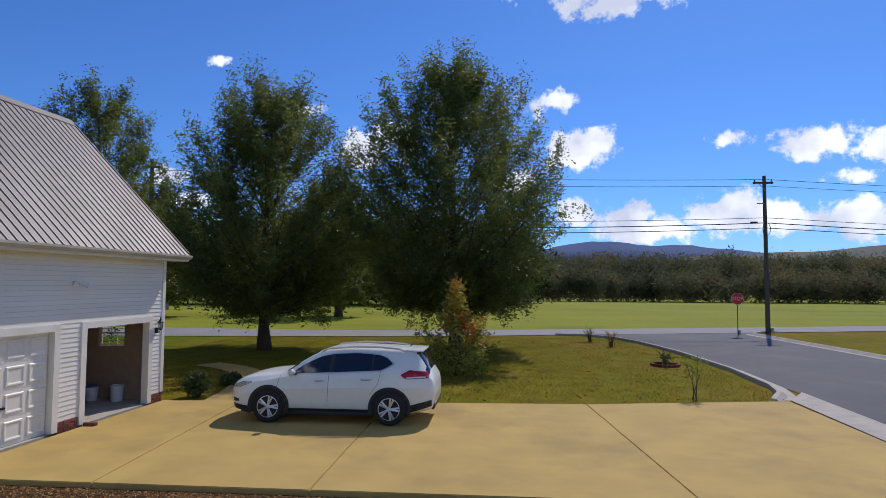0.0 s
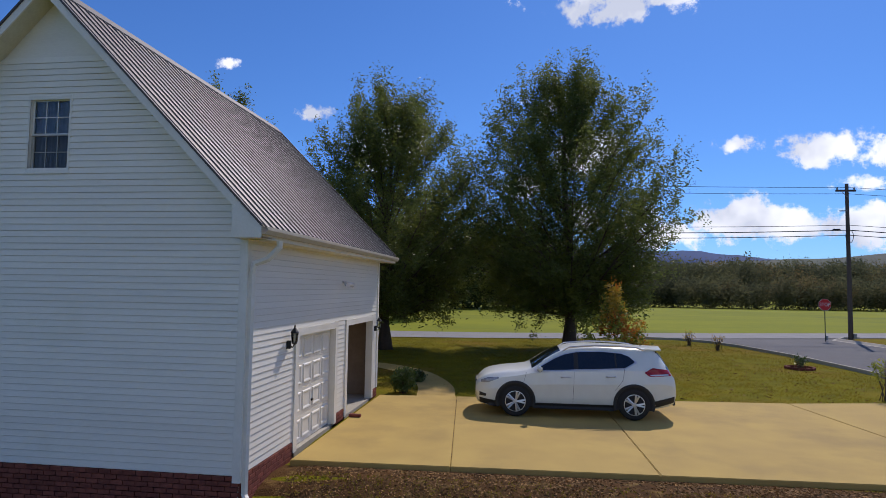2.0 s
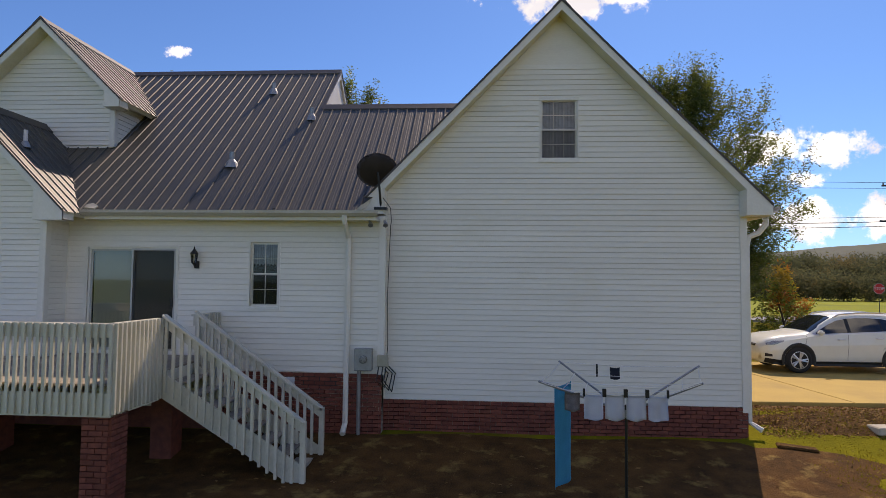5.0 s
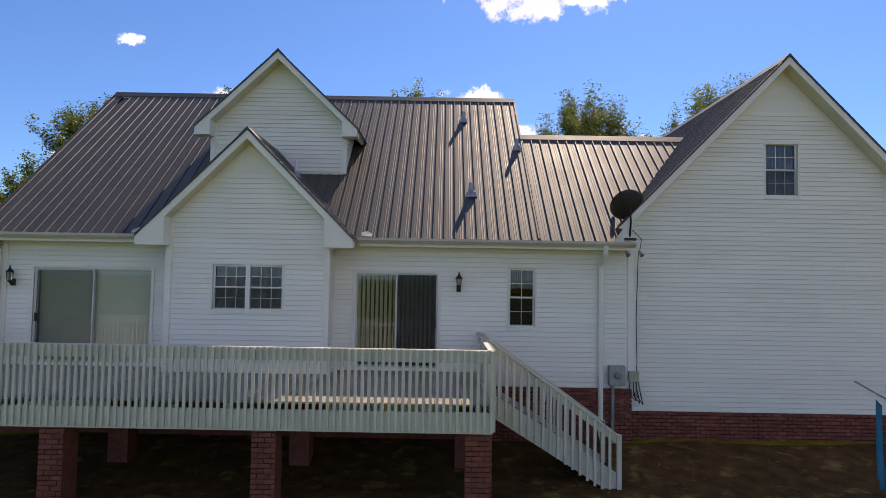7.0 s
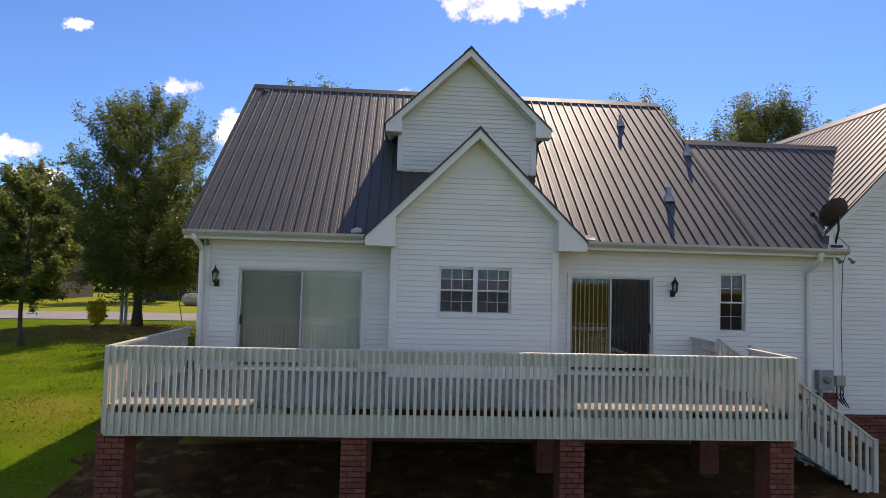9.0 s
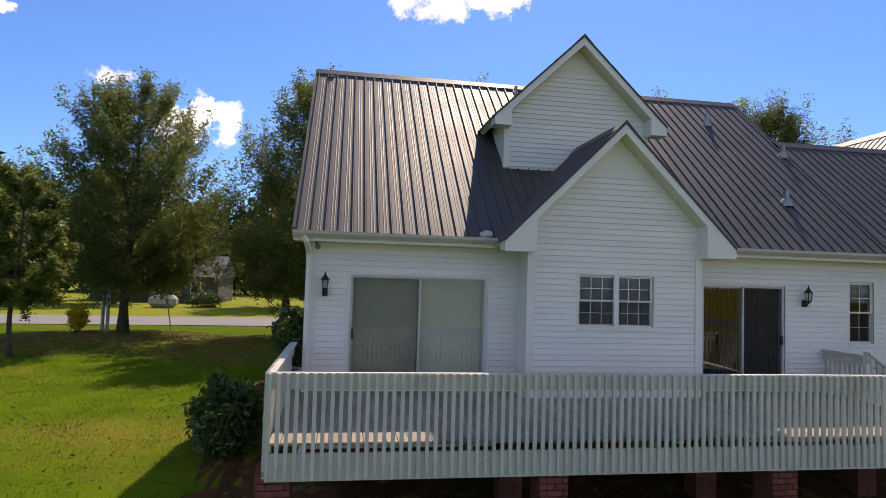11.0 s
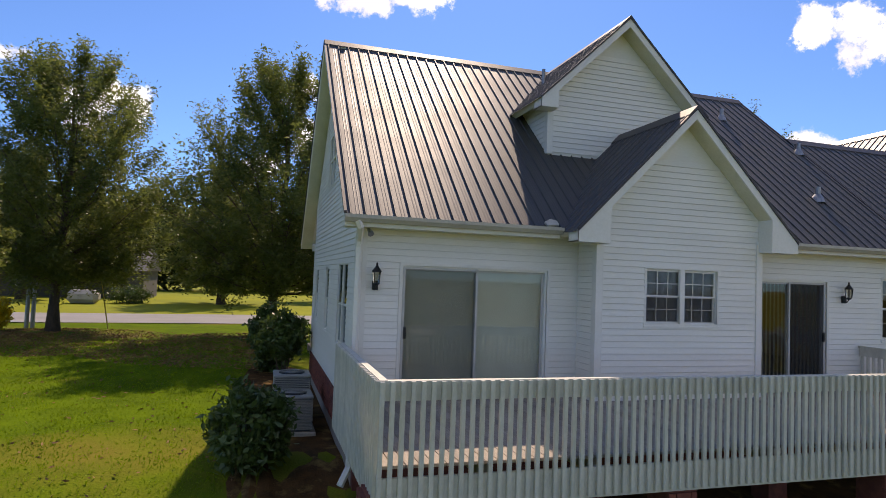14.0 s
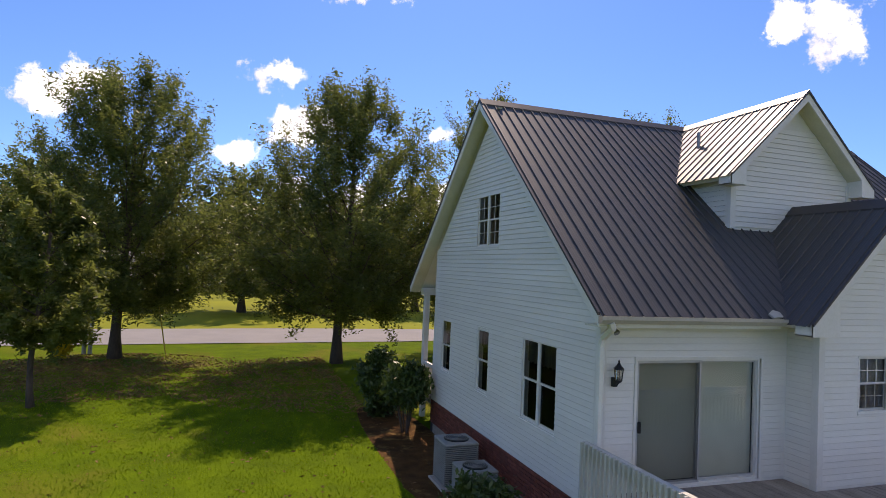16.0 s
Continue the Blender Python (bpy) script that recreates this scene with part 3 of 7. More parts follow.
wall(Face((0, GFRONT, 0), (1, 0, 0), (0, 1, 0)), [-0.6, 4.0, 4.2, 7.56], g_lim, [GFWIN], name="garage_front_wall", material=mat("tan_drywall", (0.42, 0.3, 0.2), (0.34, 0.24, 0.16), 0.9, bump=0.05))
wall(Face((GW, 0, 0), (0, -1, 0), (-1, 0, 0)), [-0.6, 3.85], flat(-GFRONT, -GB), [], name="garage_inner_wall", material=mat("tan_drywall", (0.42, 0.3, 0.2)))
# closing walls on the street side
# front wall and floor are near-black: the unlit room's shade is their colour
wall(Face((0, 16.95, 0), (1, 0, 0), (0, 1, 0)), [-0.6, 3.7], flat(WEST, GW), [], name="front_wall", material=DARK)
part("floor", boxes((WEST + 0.15, BACK + 0.15, 0.85, GW - 0.15, 16.8, 0.98)), DARK, house, "floor inside, coloured dark as if unlit")
part("garage_floor", boxes((GW + 0.16, GB + 0.16, -0.2, EAST, GFRONT - 0.16, -0.005)), KERB, house)

# corner posts and frieze
for x, y, z0, z1 in ((WEST, BACK, 0.7, 3.72), (-25.34, 8.18, 0.7, 3.72), (-22.09, 8.18, 0.7, 3.72), (GW, BACK, 0.7, 3.72), (EAST, GB, 0.1, 3.85), (EAST, GFRONT, 0.2, 3.85)):
    sx = -1 if x in (WEST, -25.34) else 1
    sy = 1 if y == GFRONT else -1
    part("corner_post", boxes((x - 0.085 * sx, y + sy * 0.042, z0, x + 0.042 * sx, y - sy * 0.085, z1)), TRIM, house)
for x in (DX - 1.58, DX + 1.58):
    s = -1 if x < DX else 1
    part("corner_post", boxes((x - 0.085 * s, DY - 0.042, 5.4, x + 0.042 * s, DY + 0.085, 6.5)), TRIM, house)


# roofs -------------------------------------------------------
def roof_slope(name, a, b, up, length, label="", thick=0.12, start=lambda p: 0.0):
    """A ribbed metal slope whose eave runs from a to b, with the unit vector up the slope. Sheets of three ribs each."""
    a, b, up = Vector(a), Vector(b), Vector(up).normalized()
    u = (b - a).normalized()
    nrm = u.cross(up)
    if nrm.z < 0:
        nrm = -nrm
    run = (b - a).length
    bm = bmesh.new()
    ps = sorted({0.0, run, *[run * i / 24 for i in range(25)]})
    prism(bm, [a + u * p + up * start(p) for p in ps] + [b + up * length, a + up * length], -nrm * thick)
    deck = part(name, bm, TRIM, house, label)
    w, rib = 0.915, 0.22875
    x = 0.0
    while x < run - 0.02:
        wide = min(w, run - x)
        prof = [(0.0, 0.004)]
        k = 0
        while k * rib + 0.02 < wide:
            c = k * rib + 0.05
            if c + 0.05 < wide:
                prof += [(c - 0.018, 0.004), (c - 0.008, 0.026), (c + 0.008, 0.026), (c + 0.018, 0.004)]
                # low stiffening swages between the ribs
                for q in (0.09, 0.139):
                    if c + q + 0.02 < wide:
                        prof += [(c + q - 0.012, 0.004), (c + q, 0.0065), (c + q + 0.012, 0.004)]
            k += 1
        prof.append((wide, 0.004))
        lo = [a + u * (x + p) + nrm * h + up * (start(x + p) - 0.05) for p, h in prof]
        hi = [a + u * (x + p) + nrm * h + up * length for p, h in prof]
        n = len(prof)
        ROOF_SHEETS.append((deck, lo + hi, [(i, i + 1, n + i + 1, n + i) for i in range(n - 1)]))
        x += w
    return deck


ROOF_SHEETS = []
SL = math.hypot(1, SLOPE)
rear_up = Vector((0, 1, SLOPE)) / SL
main_len = (RIDGE_Y - EAVE_Y) * SL
roof_slope("roof", (-29.4, EAVE_Y, EAVE_Z), (-17.8, EAVE_Y, EAVE_Z), rear_up, main_len, label="brown ribbed metal roof slope over the main house")
roof_slope("roof", (-29.4, 2 * RIDGE_Y - EAVE_Y, EAVE_Z), (-17.8, 2 * RIDGE_Y - EAVE_Y, EAVE_Z), Vector((0, -1, SLOPE)), main_len)
WR_Y = 11.76
WR_Z = EAVE_Z + (WR_Y - EAVE_Y) * SLOPE


def valley(p):
    """Where the garage roof rises out of the lower wing's slope."""
    x = -17.798 + p
    return min(WR_Y - EAVE_Y, max(0.0, (GAPEX - GSLOPE * (GX0 - x) - EAVE_Z) / SLOPE - 0.12)) * SL


roof_slope("roof", (-17.798, EAVE_Y, EAVE_Z - 0.001), (-13.3, EAVE_Y, EAVE_Z - 0.001), rear_up, (WR_Y - EAVE_Y) * SL, start=valley, label="lower ribbed metal roof slope joining house and garage")
roof_slope("roof", (-17.8, 2 * WR_Y - EAVE_Y, EAVE_Z), (-13.3, 2 * WR_Y - EAVE_Y, EAVE_Z), Vector((0, -1, SLOPE)), (WR_Y - EAVE_Y) * SL)
GSL, GHALF = math.hypot(1, GSLOPE), 3.84
for s in (1, -1):
    roof_slope("roof", (GX0 + GHALF * s, 8.74, GAPEX - GHALF * GSLOPE), (GX0 + GHALF * s, 17.92, GAPEX - GHALF * GSLOPE), Vector((-s, 0, GSLOPE)), GHALF * GSL, label="steep ribbed metal garage roof slope")
    roof_slope("roof", (BX + 2.16 * s, 7.88, 5.88 - 2.16), (BX + 2.16 * s, 11.3, 5.88 - 2.16), Vector((-s, 0, 1)), 2.16 * math.sqrt(2), label="small ribbed metal roof over the bay")
    roof_slope("roof", (DX + 1.9 * s, 9.88, 8.24 - 1.9 * 0.96), (DX + 1.9 * s, 13.5, 8.24 - 1.9 * 0.96), Vector((-s, 0, 0.96)), 1.9 * math.hypot(1, 0.96), label="small ribbed metal dormer roof")


def ridge_cap(a, b, drop_dir, slope):
    bm = bmesh.new()
    a, b, d = Vector(a), Vector(b), Vector(drop_dir)
    rows = [(-0.17, -0.17 * slope + 0.04), (0, 0.05), (0.17, -0.17 * slope + 0.04), (0.165, -0.17 * slope + 0.0), (0, 0.0), (-0.165, -0.17 * slope)]
    p = [[bm.verts.new(e + d * o + Vector((0, 0, z))) for o, z in rows] for e in (a, b)]
    n = len(rows)
    for i in range(n):
        bm.faces.new((p[0][i], p[0][(i + 1) % n], p[1][(i + 1) % n], p[1][i]))
    bm.faces.new(p[0][::-1])
    bm.faces.new(p[1])
    part("ridge_cap", bm, RIDGE, house)


ridge_cap((-29.43, RIDGE_Y, RIDGE_Z), (-17.77, RIDGE_Y, RIDGE_Z), (0, 1, 0), SLOPE)
ridge_cap((-17.8, WR_Y, WR_Z), (-13.3, WR_Y, WR_Z), (0, 1, 0), SLOPE)
ridge_cap((GX0, 8.7, GAPEX), (GX0, 17.92, GAPEX), (1, 0, 0), GSLOPE)
ridge_cap((BX, 7.84, 5.88), (BX, 10.75, 5.88), (1, 0, 0), 1.0)
ridge_cap((DX, 9.84, 8.24), (DX, 13.42, 8.24), (1, 0, 0), 0.96)
# gable of the main roof above the lower wing
bm = bmesh.new()
prism(bm, [(-17.83, EAVE_Y + 1, EAVE_Z + 0.8), (-17.83, RIDGE_Y, RIDGE_Z - 0.14), (-17.83, 2 * RIDGE_Y - EAVE_Y - 1, EAVE_Z + 0.8)], (-0.1, 0, 0))
part("gable_wall", bm, TRIM, house)


def rake(poly_top, out, drop, thick=0.025, label=""):
    """A fascia board under a roof edge from one point to another, hanging by drop."""
    a, b = Vector(poly_top[0]), Vector(poly_top[1])
    bm = bmesh.new()
    prism(bm, [a, b, b - Vector((0, 0, drop)), a - Vector((0, 0, drop))], Vector(out).normalized() * thick)
    part("fascia", bm, TRIM, house, label)
    bm = bmesh.new()
    up = Vector((0, 0, 0.03))
    prism(bm, [a - up * 0.1, b - up * 0.1, b + up * 1.5, a + up * 1.5], Vector(out).normalized() * (thick + 0.02))
    part("drip_edge", bm, RIDGE, house, "dark metal roof edge")


def rake_soffit(a, b, depth, drop):
    bm = bmesh.new()
    a, b = Vector(a) - Vector((0, 0, drop)), Vector(b) - Vector((0, 0, drop))
    prism(bm, [a, b, b + Vector(depth), a + Vector(depth)], (0, 0, -0.02))
    part("soffit", bm, SOFFIT, house)


def gable_trim(cx, half, y, ywall, apex, slope, box_w):
    """Rakes, soffits and boxed eave returns on a gable that faces the yard."""
    for s in (1, -1):
        e = (cx + half * s, y, apex - half * slope - 0.02)
        t = (cx, y, apex - 0.02)
        rake((e, t), (0, -1, 0), 0.17)
        rake_soffit((e[0], y, e[2]), t, (0, ywall - y + 0.02, 0), 0.15)
        zb = apex - half * slope
        bm = bmesh.new()
        inner = cx + (half - box_w) * s
        k = apex - (half - box_w) * slope
        prism(bm, [(e[0], y - 0.027, zb - 0.19), (inner, y - 0.027, zb - 0.19), (inner, y - 0.027, k - 0.16), (e[0], y - 0.027, zb - 0.02)], (0, ywall - y + 0.02, 0))
        part("eave_return", bm, TRIM, house)


gable_trim(GX0, GHALF, 8.74, GB, GAPEX, GSLOPE, 0.47)
gable_trim(BX, 2.16, 7.88, 8.18, 5.88, 1.0, 0.57)
gable_trim(DX, 1.9, 9.88, DY, 8.24, 0.96, 0.36)
for s, e in ((-1, EAVE_Y), (1, 2 * RIDGE_Y - EAVE_Y)):
    rake(((-29.4, e, EAVE_Z - 0.02), (-29.4, RIDGE_Y, RIDGE_Z - 0.02)), (-1, 0, 0), 0.17)
    rake_soffit((-29.4, e, EAVE_Z), (-29.4, RIDGE_Y, RIDGE_Z), (0.3, 0, 0), 0.16)
    rake(((-17.8, e, EAVE_Z - 0.02), (-17.8, RIDGE_Y, RIDGE_Z - 0.02)), (1, 0, 0), 0.17)


def gutter(x0, x1, y, z, along="x", out=-1):
    bm = bmesh.new()
    prof = [(0, 0), (0.0, -0.11), (0.07, -0.11), (0.115, -0.05), (0.115, 0.0), (0.105, 0.0), (0.105, -0.045), (0.066, -0.1), (0.01, -0.1), (0.01, 0.0)]
    ends = []
    for e in (x0, x1):
        ends.append([bm.verts.new((e, y + out * o, z + h) if along == "x" else (y + out * o, e, z + h)) for o, h in prof])
    n = len(prof)
    for i in range(n):
        bm.faces.new((ends[0][i], ends[0][(i + 1) % n], ends[1][(i + 1) % n], ends[1][i]))
    bm.faces.new(ends[0][::-1])
    bm.faces.new(ends[1])
    part("gutter", bm, GUTTER, house)


def eave(x0, x1, y, ywall, z):
    part("fascia", boxes((x0, y, z - 0.2, x1, y + 0.025, z - 0.03)), TRIM, house)
    part("soffit", boxes((x0, y + 0.025, z - 0.2, x1, ywall, z - 0.175)), SOFFIT, house)
    gutter(x0 - 0.03, x1 + 0.03, y, z - 0.03)


eave(-29.4, -25.92, EAVE_Y, BACK, EAVE_Z)
eave(-21.5, -15.84, EAVE_Y, BACK, EAVE_Z)
GEZ = GAPEX - GHALF * GSLOPE
part("fascia", boxes((GX0 + GHALF - 0.03, 8.76, GEZ - 0.2, GX0 + GHALF - 0.005, 17.9, GEZ - 0.03)), TRIM, house)
part("soffit", boxes((EAST, GB, GEZ - 0.2, GX0 + GHALF - 0.03, 17.85, GEZ - 0.175)), SOFFIT, house)
gutter(8.7, 17.94, GX0 + GHALF - 0.005, GEZ - 0.03, "y", 1)
rake(((GX0 + GHALF, 17.92, GEZ), (GX0, 17.92, GAPEX)), (0, 1, 0), 0.2)
rake(((GX0 - GHALF, 17.92, GEZ), (GX0, 17.92, GAPEX)), (0, 1, 0), 0.2)


def downspout(pts, label="white downspout"):
    bm = bmesh.new()
    tube(bm, pts, 0.055, 6)
    part("downspout", bm, TRIM, house, label)


downspout([(-16.42, 8.33, 3.68), (-16.42, 8.36, 3.55), (-16.42, 8.7, 3.3), (-16.42, 8.72, 3.15), (-16.42, 8.72, -0.2), (-16.42, 8.5, -0.36)])
downspout([(-8.46, 9.2, 3.74), (-8.46, 9.2, 3.64), (-8.62, 9.16, 3.46), (-8.82, 9.12, 3.38), (-8.86, 9.12, 3.2), (-8.86, 9.12, -0.08), (-8.7, 8.95, -0.2)])
downspout([(-29.25, 8.34, 3.68), (-29.2, 8.36, 3.6), (-29.16, 8.66, 3.42), (-29.16, 8.7, 3.3), (-29.16, 8.7, 0.0), (-29.3, 8.6, -0.25)])
# street-side porch post and rail seen past the end wall
part("porch_post", boxes((-29.02, 18.2, -0.1, -28.86, 18.36, 3.62), bevel=0.01), TRIM, house, "white square porch post")
part("porch_beam", boxes((-29.1, 18.16, 3.55, -16.0, 18.4, 3.75)), TRIM, house)
part("porch_roof", boxes((-17.82, 14.9, 3.62, -15.6, 18.44, 3.78)), ROOF, house)
part("porch_floor", boxes((-29.1, 16.95, 0.55, -16.0, 18.5, 0.75)), KERB, house)
part("porch_rail", boxes((-29.0, 17.0, 1.5, -28.92, 18.2, 1.58), *[(-28.98, 17.1 + i * 0.13, 0.75, -28.94, 17.14 + i * 0.13, 1.5) for i in range(9)]), TRIM, house)


# ---- deck ----
deck = thing("deck", "raised wooden deck painted white on brick piers with a baluster railing", "deck", (-24, 7, 0))
DXL, DXR, DYF, DZ, RAILZ = -29.39, -18.95, 5.42, 1.0, 1.84
BAL_JOBS = []


def rail_run(p0, p1, out, z0=0.58, ztop=RAILZ, name="railing"):
    """Rim boards, top rail and, later, balusters between two points in plan."""
    p0, p1, out = Vector((*p0, 0)), Vector((*p1, 0)), Vector((*out, 0))
    for nm, za, zb, d0, d1 in (("rim_board", z0 - 0.03, z0 + 0.3, -0.04, 0.0), ("cap_rail", ztop - 0.035, ztop, -0.08, 0.0), (name, ztop - 0.2, ztop - 0.036, -0.04, 0.0)):
        bm = bmesh.new()
        prism(bm, [p0 + out * d0 + Vector((0, 0, za)), p1 + out * d0 + Vector((0, 0, za)), p1 + out * d1 + Vector((0, 0, za)), p0 + out * d1 + Vector((0, 0, za))], (0, 0, zb - za))
        rail = part(nm, bm, DECKPAINT, deck)
    L = (p1 - p0).length
    n = int(L / 0.106)
    d = (p1 - p0).normalized()
    for i in range(n + 1):
        c = p0 + d * (0.02 + (L - 0.04) * i / n) + out * 0.02
        BAL_JOBS.append((rail, c, d, z0, ztop - 0.006))
    return rail


rail_run((DXL, DYF), (DXR, DYF), (0, -1))
rail_run((DXL, BACK - 0.03), (DXL, DYF + 0.01), (-1, 0), ztop=RAILZ + 0.004)
rail_run((DXR, DYF + 0.01), (DXR, 6.68), (1, 0), ztop=RAILZ + 0.004)
rail_run((DXR, 7.82), (DXR, BACK - 0.03), (1, 0))
BOARDS = [(DXL + 0.02 + i * 0.142, DXL + 0.02 + i * 0.142 + 0.136) for i in range(90) if DXL + 0.02 + i * 0.142 + 0.136 < DXR]
for x in (DXL + 0.02, -28.2, -26.9, -24.4, -23.1, -21.0, -20.0, DXR - 0.06):
    part("joist", boxes((x, DYF + 0.05, 0.72, x + 0.04, BACK - 0.02, 0.955)), DECKPAINT, deck)
PIERS = [(-29.28, 5.66), (-25.8, 5.66), (-22.5, 5.66), (-19.18, 5.66), (-25.8, 7.6), (-22.4, 7.6), (-19.3, 7.6)]


def stair():
    x0, x1, z0, z1 = DXR + 0.02, -16.72, 1.0, -0.55
    n = 8
    for y in (6.7, 7.78):
        bm = bmesh.new()
        prism(bm, [(x0, y, z0 - 0.02), (x0, y, z0 - 0.42), (x1 - 0.15, y, z1 - 0.12), (x1 + 0.05, y, z1 - 0.12), (x1 + 0.05, y, z1 + 0.16)], (0, 0.04, 0))
        part("stringer", bm, DECKPAINT, deck)
        bm = bmesh.new()
        d = Vector((x1 - x0, 0, z1 - z0)).normalized()
        up = Vector((0, 0, 0.9))
        a, b = Vector((x0, y - 0.05, z0)) + up, Vector((x1 + 0.12, y - 0.05, z1 - 0.1)) + up
        prism(bm, [a, b, b - Vector((0, 0, 0.04)), a - Vector((0, 0, 0.04))], (0, 0.14, 0))
        part("stair_cap_rail", bm, DECKPAINT, deck)
        bm = bmesh.new()
        a2, b2 = a + Vector((0, 0.045, -0.04)), b + Vector((0, 0.045, -0.04))
        prism(bm, [a2, b2, b2 - Vector((0, 0, 0.15)), a2 - Vector((0, 0, 0.15))], (0, 0.035, 0))
        rail = part("stair_railing", bm, DECKPAINT, deck)
        k = 17
        for i in range(k):
            f = (i + 0.5) / k
            x, z = x0 + (x1 - x0) * f, z0 + (z1 - z0) * f
            BAL_JOBS.append((rail, Vector((x, y - 0.025, 0)), Vector((1, 0, 0)), z - 0.3, z + 0.84))
        part("newel", boxes((x1 + 0.06, y - 0.05, z1 - 0.15, x1 + 0.14, y + 0.05, z1 + 0.82), bevel=0.006), DECKPAINT, deck)
    for i in range(n):
        x, z = x0 + (x1 - x0) * (i + 0.5) / n, z0 + (z1 - z0) * (i + 1) / n
        part("tread", boxes((x - 0.15, 6.74, z - 0.04, x + 0.15, 7.78, z), bevel=0.006), DECKBOARD, deck)


part("stair_landing", boxes((DXR - 0.04, 6.7, 0.72, DXR, 7.8, 0.97)), DECKPAINT, deck)
stair()


# ---- trees ----
def leaf_mesh(name, centres, size, material, rng, flat_=0.6):
    """Many small pointed leaves round the given centres (an N x 3 array)."""
    n = len(centres)
    a = rng.normal(size=(n, 3))
    a[:, 2] *= flat_
    a /= np.linalg.norm(a, axis=1, keepdims=True) + 1e-9
    b = rng.normal(size=(n, 3))
    b -= a * (a * b).sum(1, keepdims=True)
    b /= np.linalg.norm(b, axis=1, keepdims=True) + 1e-9
    s = size * rng.uniform(0.6, 1.35, (n, 1))
    v = np.stack([centres - a * s, centres + b * s * 0.38, centres + a * s, centres - b * s * 0.38], 1).reshape(-1, 3)
    me = bpy.data.meshes.new(name)
    me.vertices.add(4 * n)
    me.vertices.foreach_set("co", v.astype(np.float32).ravel())
    me.loops.add(4 * n)
    me.loops.foreach_set("vertex_index", np.arange(4 * n, dtype=np.int32))
    me.polygons.add(n)
    me.polygons.foreach_set("loop_start", np.arange(0, 4 * n, 4, dtype=np.int32))
    me.update(calc_edges=True)
    me.validate()
    me.materials.append(material)
    return me


def oak(x, y, h, radius, seed, base=2.4, leaves=130000, leafsize=0.078, peak=0.4, label="", material=None, trunk=0.3, clumps=400, lean=0.0, name="oak_tree", power=0.56):
    """A tree: tapered trunk, limbs that rise and spread, and leaf clumps along the twigs."""
    rng = np.random.default_rng(seed)
    z0 = height(x, y) - 0.1
    t = thing(name, label or "tall broad oak with dark green leaves and a bare lower trunk", "tree", (x, y, z0))
    bm = bmesh.new()
    pts, rad = [], []
    for i in range(10):
        f = i / 9
        pts.append((x + lean * f + 0.18 * math.sin(f * 5 + seed), y + 0.15 * math.sin(f * 4 + seed * 2), z0 + f * h * 0.93))
        rad.append(trunk * (1 - f) ** 0.8 + 0.02 + (0.55 * trunk * max(0, 1 - f * 14)))
    tube(bm, pts, rad, 9)
    top = h - base

    def prof(f):
        """The crown's radius at the fraction f of its height."""
        lo = min(1, (f + 0.12) / (peak + 0.06)) ** 0.5
        hi = max(0, 1 - max(0, f - peak) / (1 - peak + 0.02)) ** power
        return radius * lo * hi

    def lump(az, f):
        """Boughs that swell out of the outline, and hollows between them."""
        return 1.0 + 0.2 * noise.noise((math.cos(az) * 2.4 + seed, math.sin(az) * 2.4, f * 8))

    limbs = max(14, clumps // 6)
    tips, grow = [], []
    for i in range(limbs):
        f = ((i + rng.uniform(0, 0.9)) / limbs) ** 1.18 * 0.99
        az = i * 2.399 + rng.uniform(-0.4, 0.4)
        r = prof(f) * rng.uniform(0.72, 1.0) * lump(az, f)
        zt = z0 + base + f * top
        zs = max(z0 + base * 0.8, zt - r * (0.12 + 1.25 * f) - 0.02 * h)
        k = min(9, max(0, (zs - z0) / (h * 0.93) * 9))
        i0 = int(k)
        p0 = Vector(pts[i0]).lerp(Vector(pts[min(9, i0 + 1)]), k - i0)
        end = Vector((x + lean * f + r * math.cos(az), y + r * math.sin(az), zt))
        mid = p0.lerp(end, 0.5) + Vector((0, 0, -0.05 * r + rng.uniform(-0.15, 0.15)))
        r0 = max(0.02, trunk * 0.36 * (1 - f * 0.75))
        tube(bm, [p0, mid, p0.lerp(end, 0.8) + Vector((0, 0, 0.04)), end], [r0, r0 * 0.6, r0 * 0.35, 0.01], 5, caps=False)
        out = (end - p0).normalized()
        for j in range(11):
            g = 0.22 + 0.78 * ((j + rng.uniform(0, 1)) / 11) ** 0.8
            q = p0.lerp(end, g)
            d = (out * 0.7 + Vector(rng.normal(size=3)) * 0.62 + Vector((0, 0, 0.15 + 0.55 * f))).normalized()
            ln = radius * rng.uniform(0.12, 0.3) * (1.15 - 0.55 * f)
            e2 = q + d * ln
            tube(bm, [q, e2], [max(0.008, r0 * 0.22), 0.006], 3, caps=False)
            for w in (0.3, 0.5, 0.68, 0.84, 1.0):
                tips.append(tuple(q.lerp(e2, w)))
            # upright shoots that fray the outline
            if g > 0.55:
                shoot = e2 + Vector((rng.normal() * 0.08, rng.normal() * 0.08, 1)).normalized() * radius * rng.uniform(0.06, 0.15)
                tips += [tuple(e2.lerp(shoot, 0.5)), tuple(shoot)]
    # short leafy twigs that hide the heart of the lower crown
    for i in range(clumps):
        f = rng.uniform(0, 1) ** 1.9
        az, k = rng.uniform(0, 2 * math.pi), rng.uniform(0.15, 0.95)
        if noise.noise((math.cos(az) * k * 2.6 + seed, math.sin(az) * k * 2.6, f * 7)) < -0.2:
            continue
        r = prof(f) * k * lump(az, f)
        c = np.array((x + lean * f + r * math.cos(az), y + r * math.sin(az), z0 + base + f * top * 0.97))
        tips += [tuple(c + rng.normal(size=3) * 0.05 * radius) for _ in range(4)]
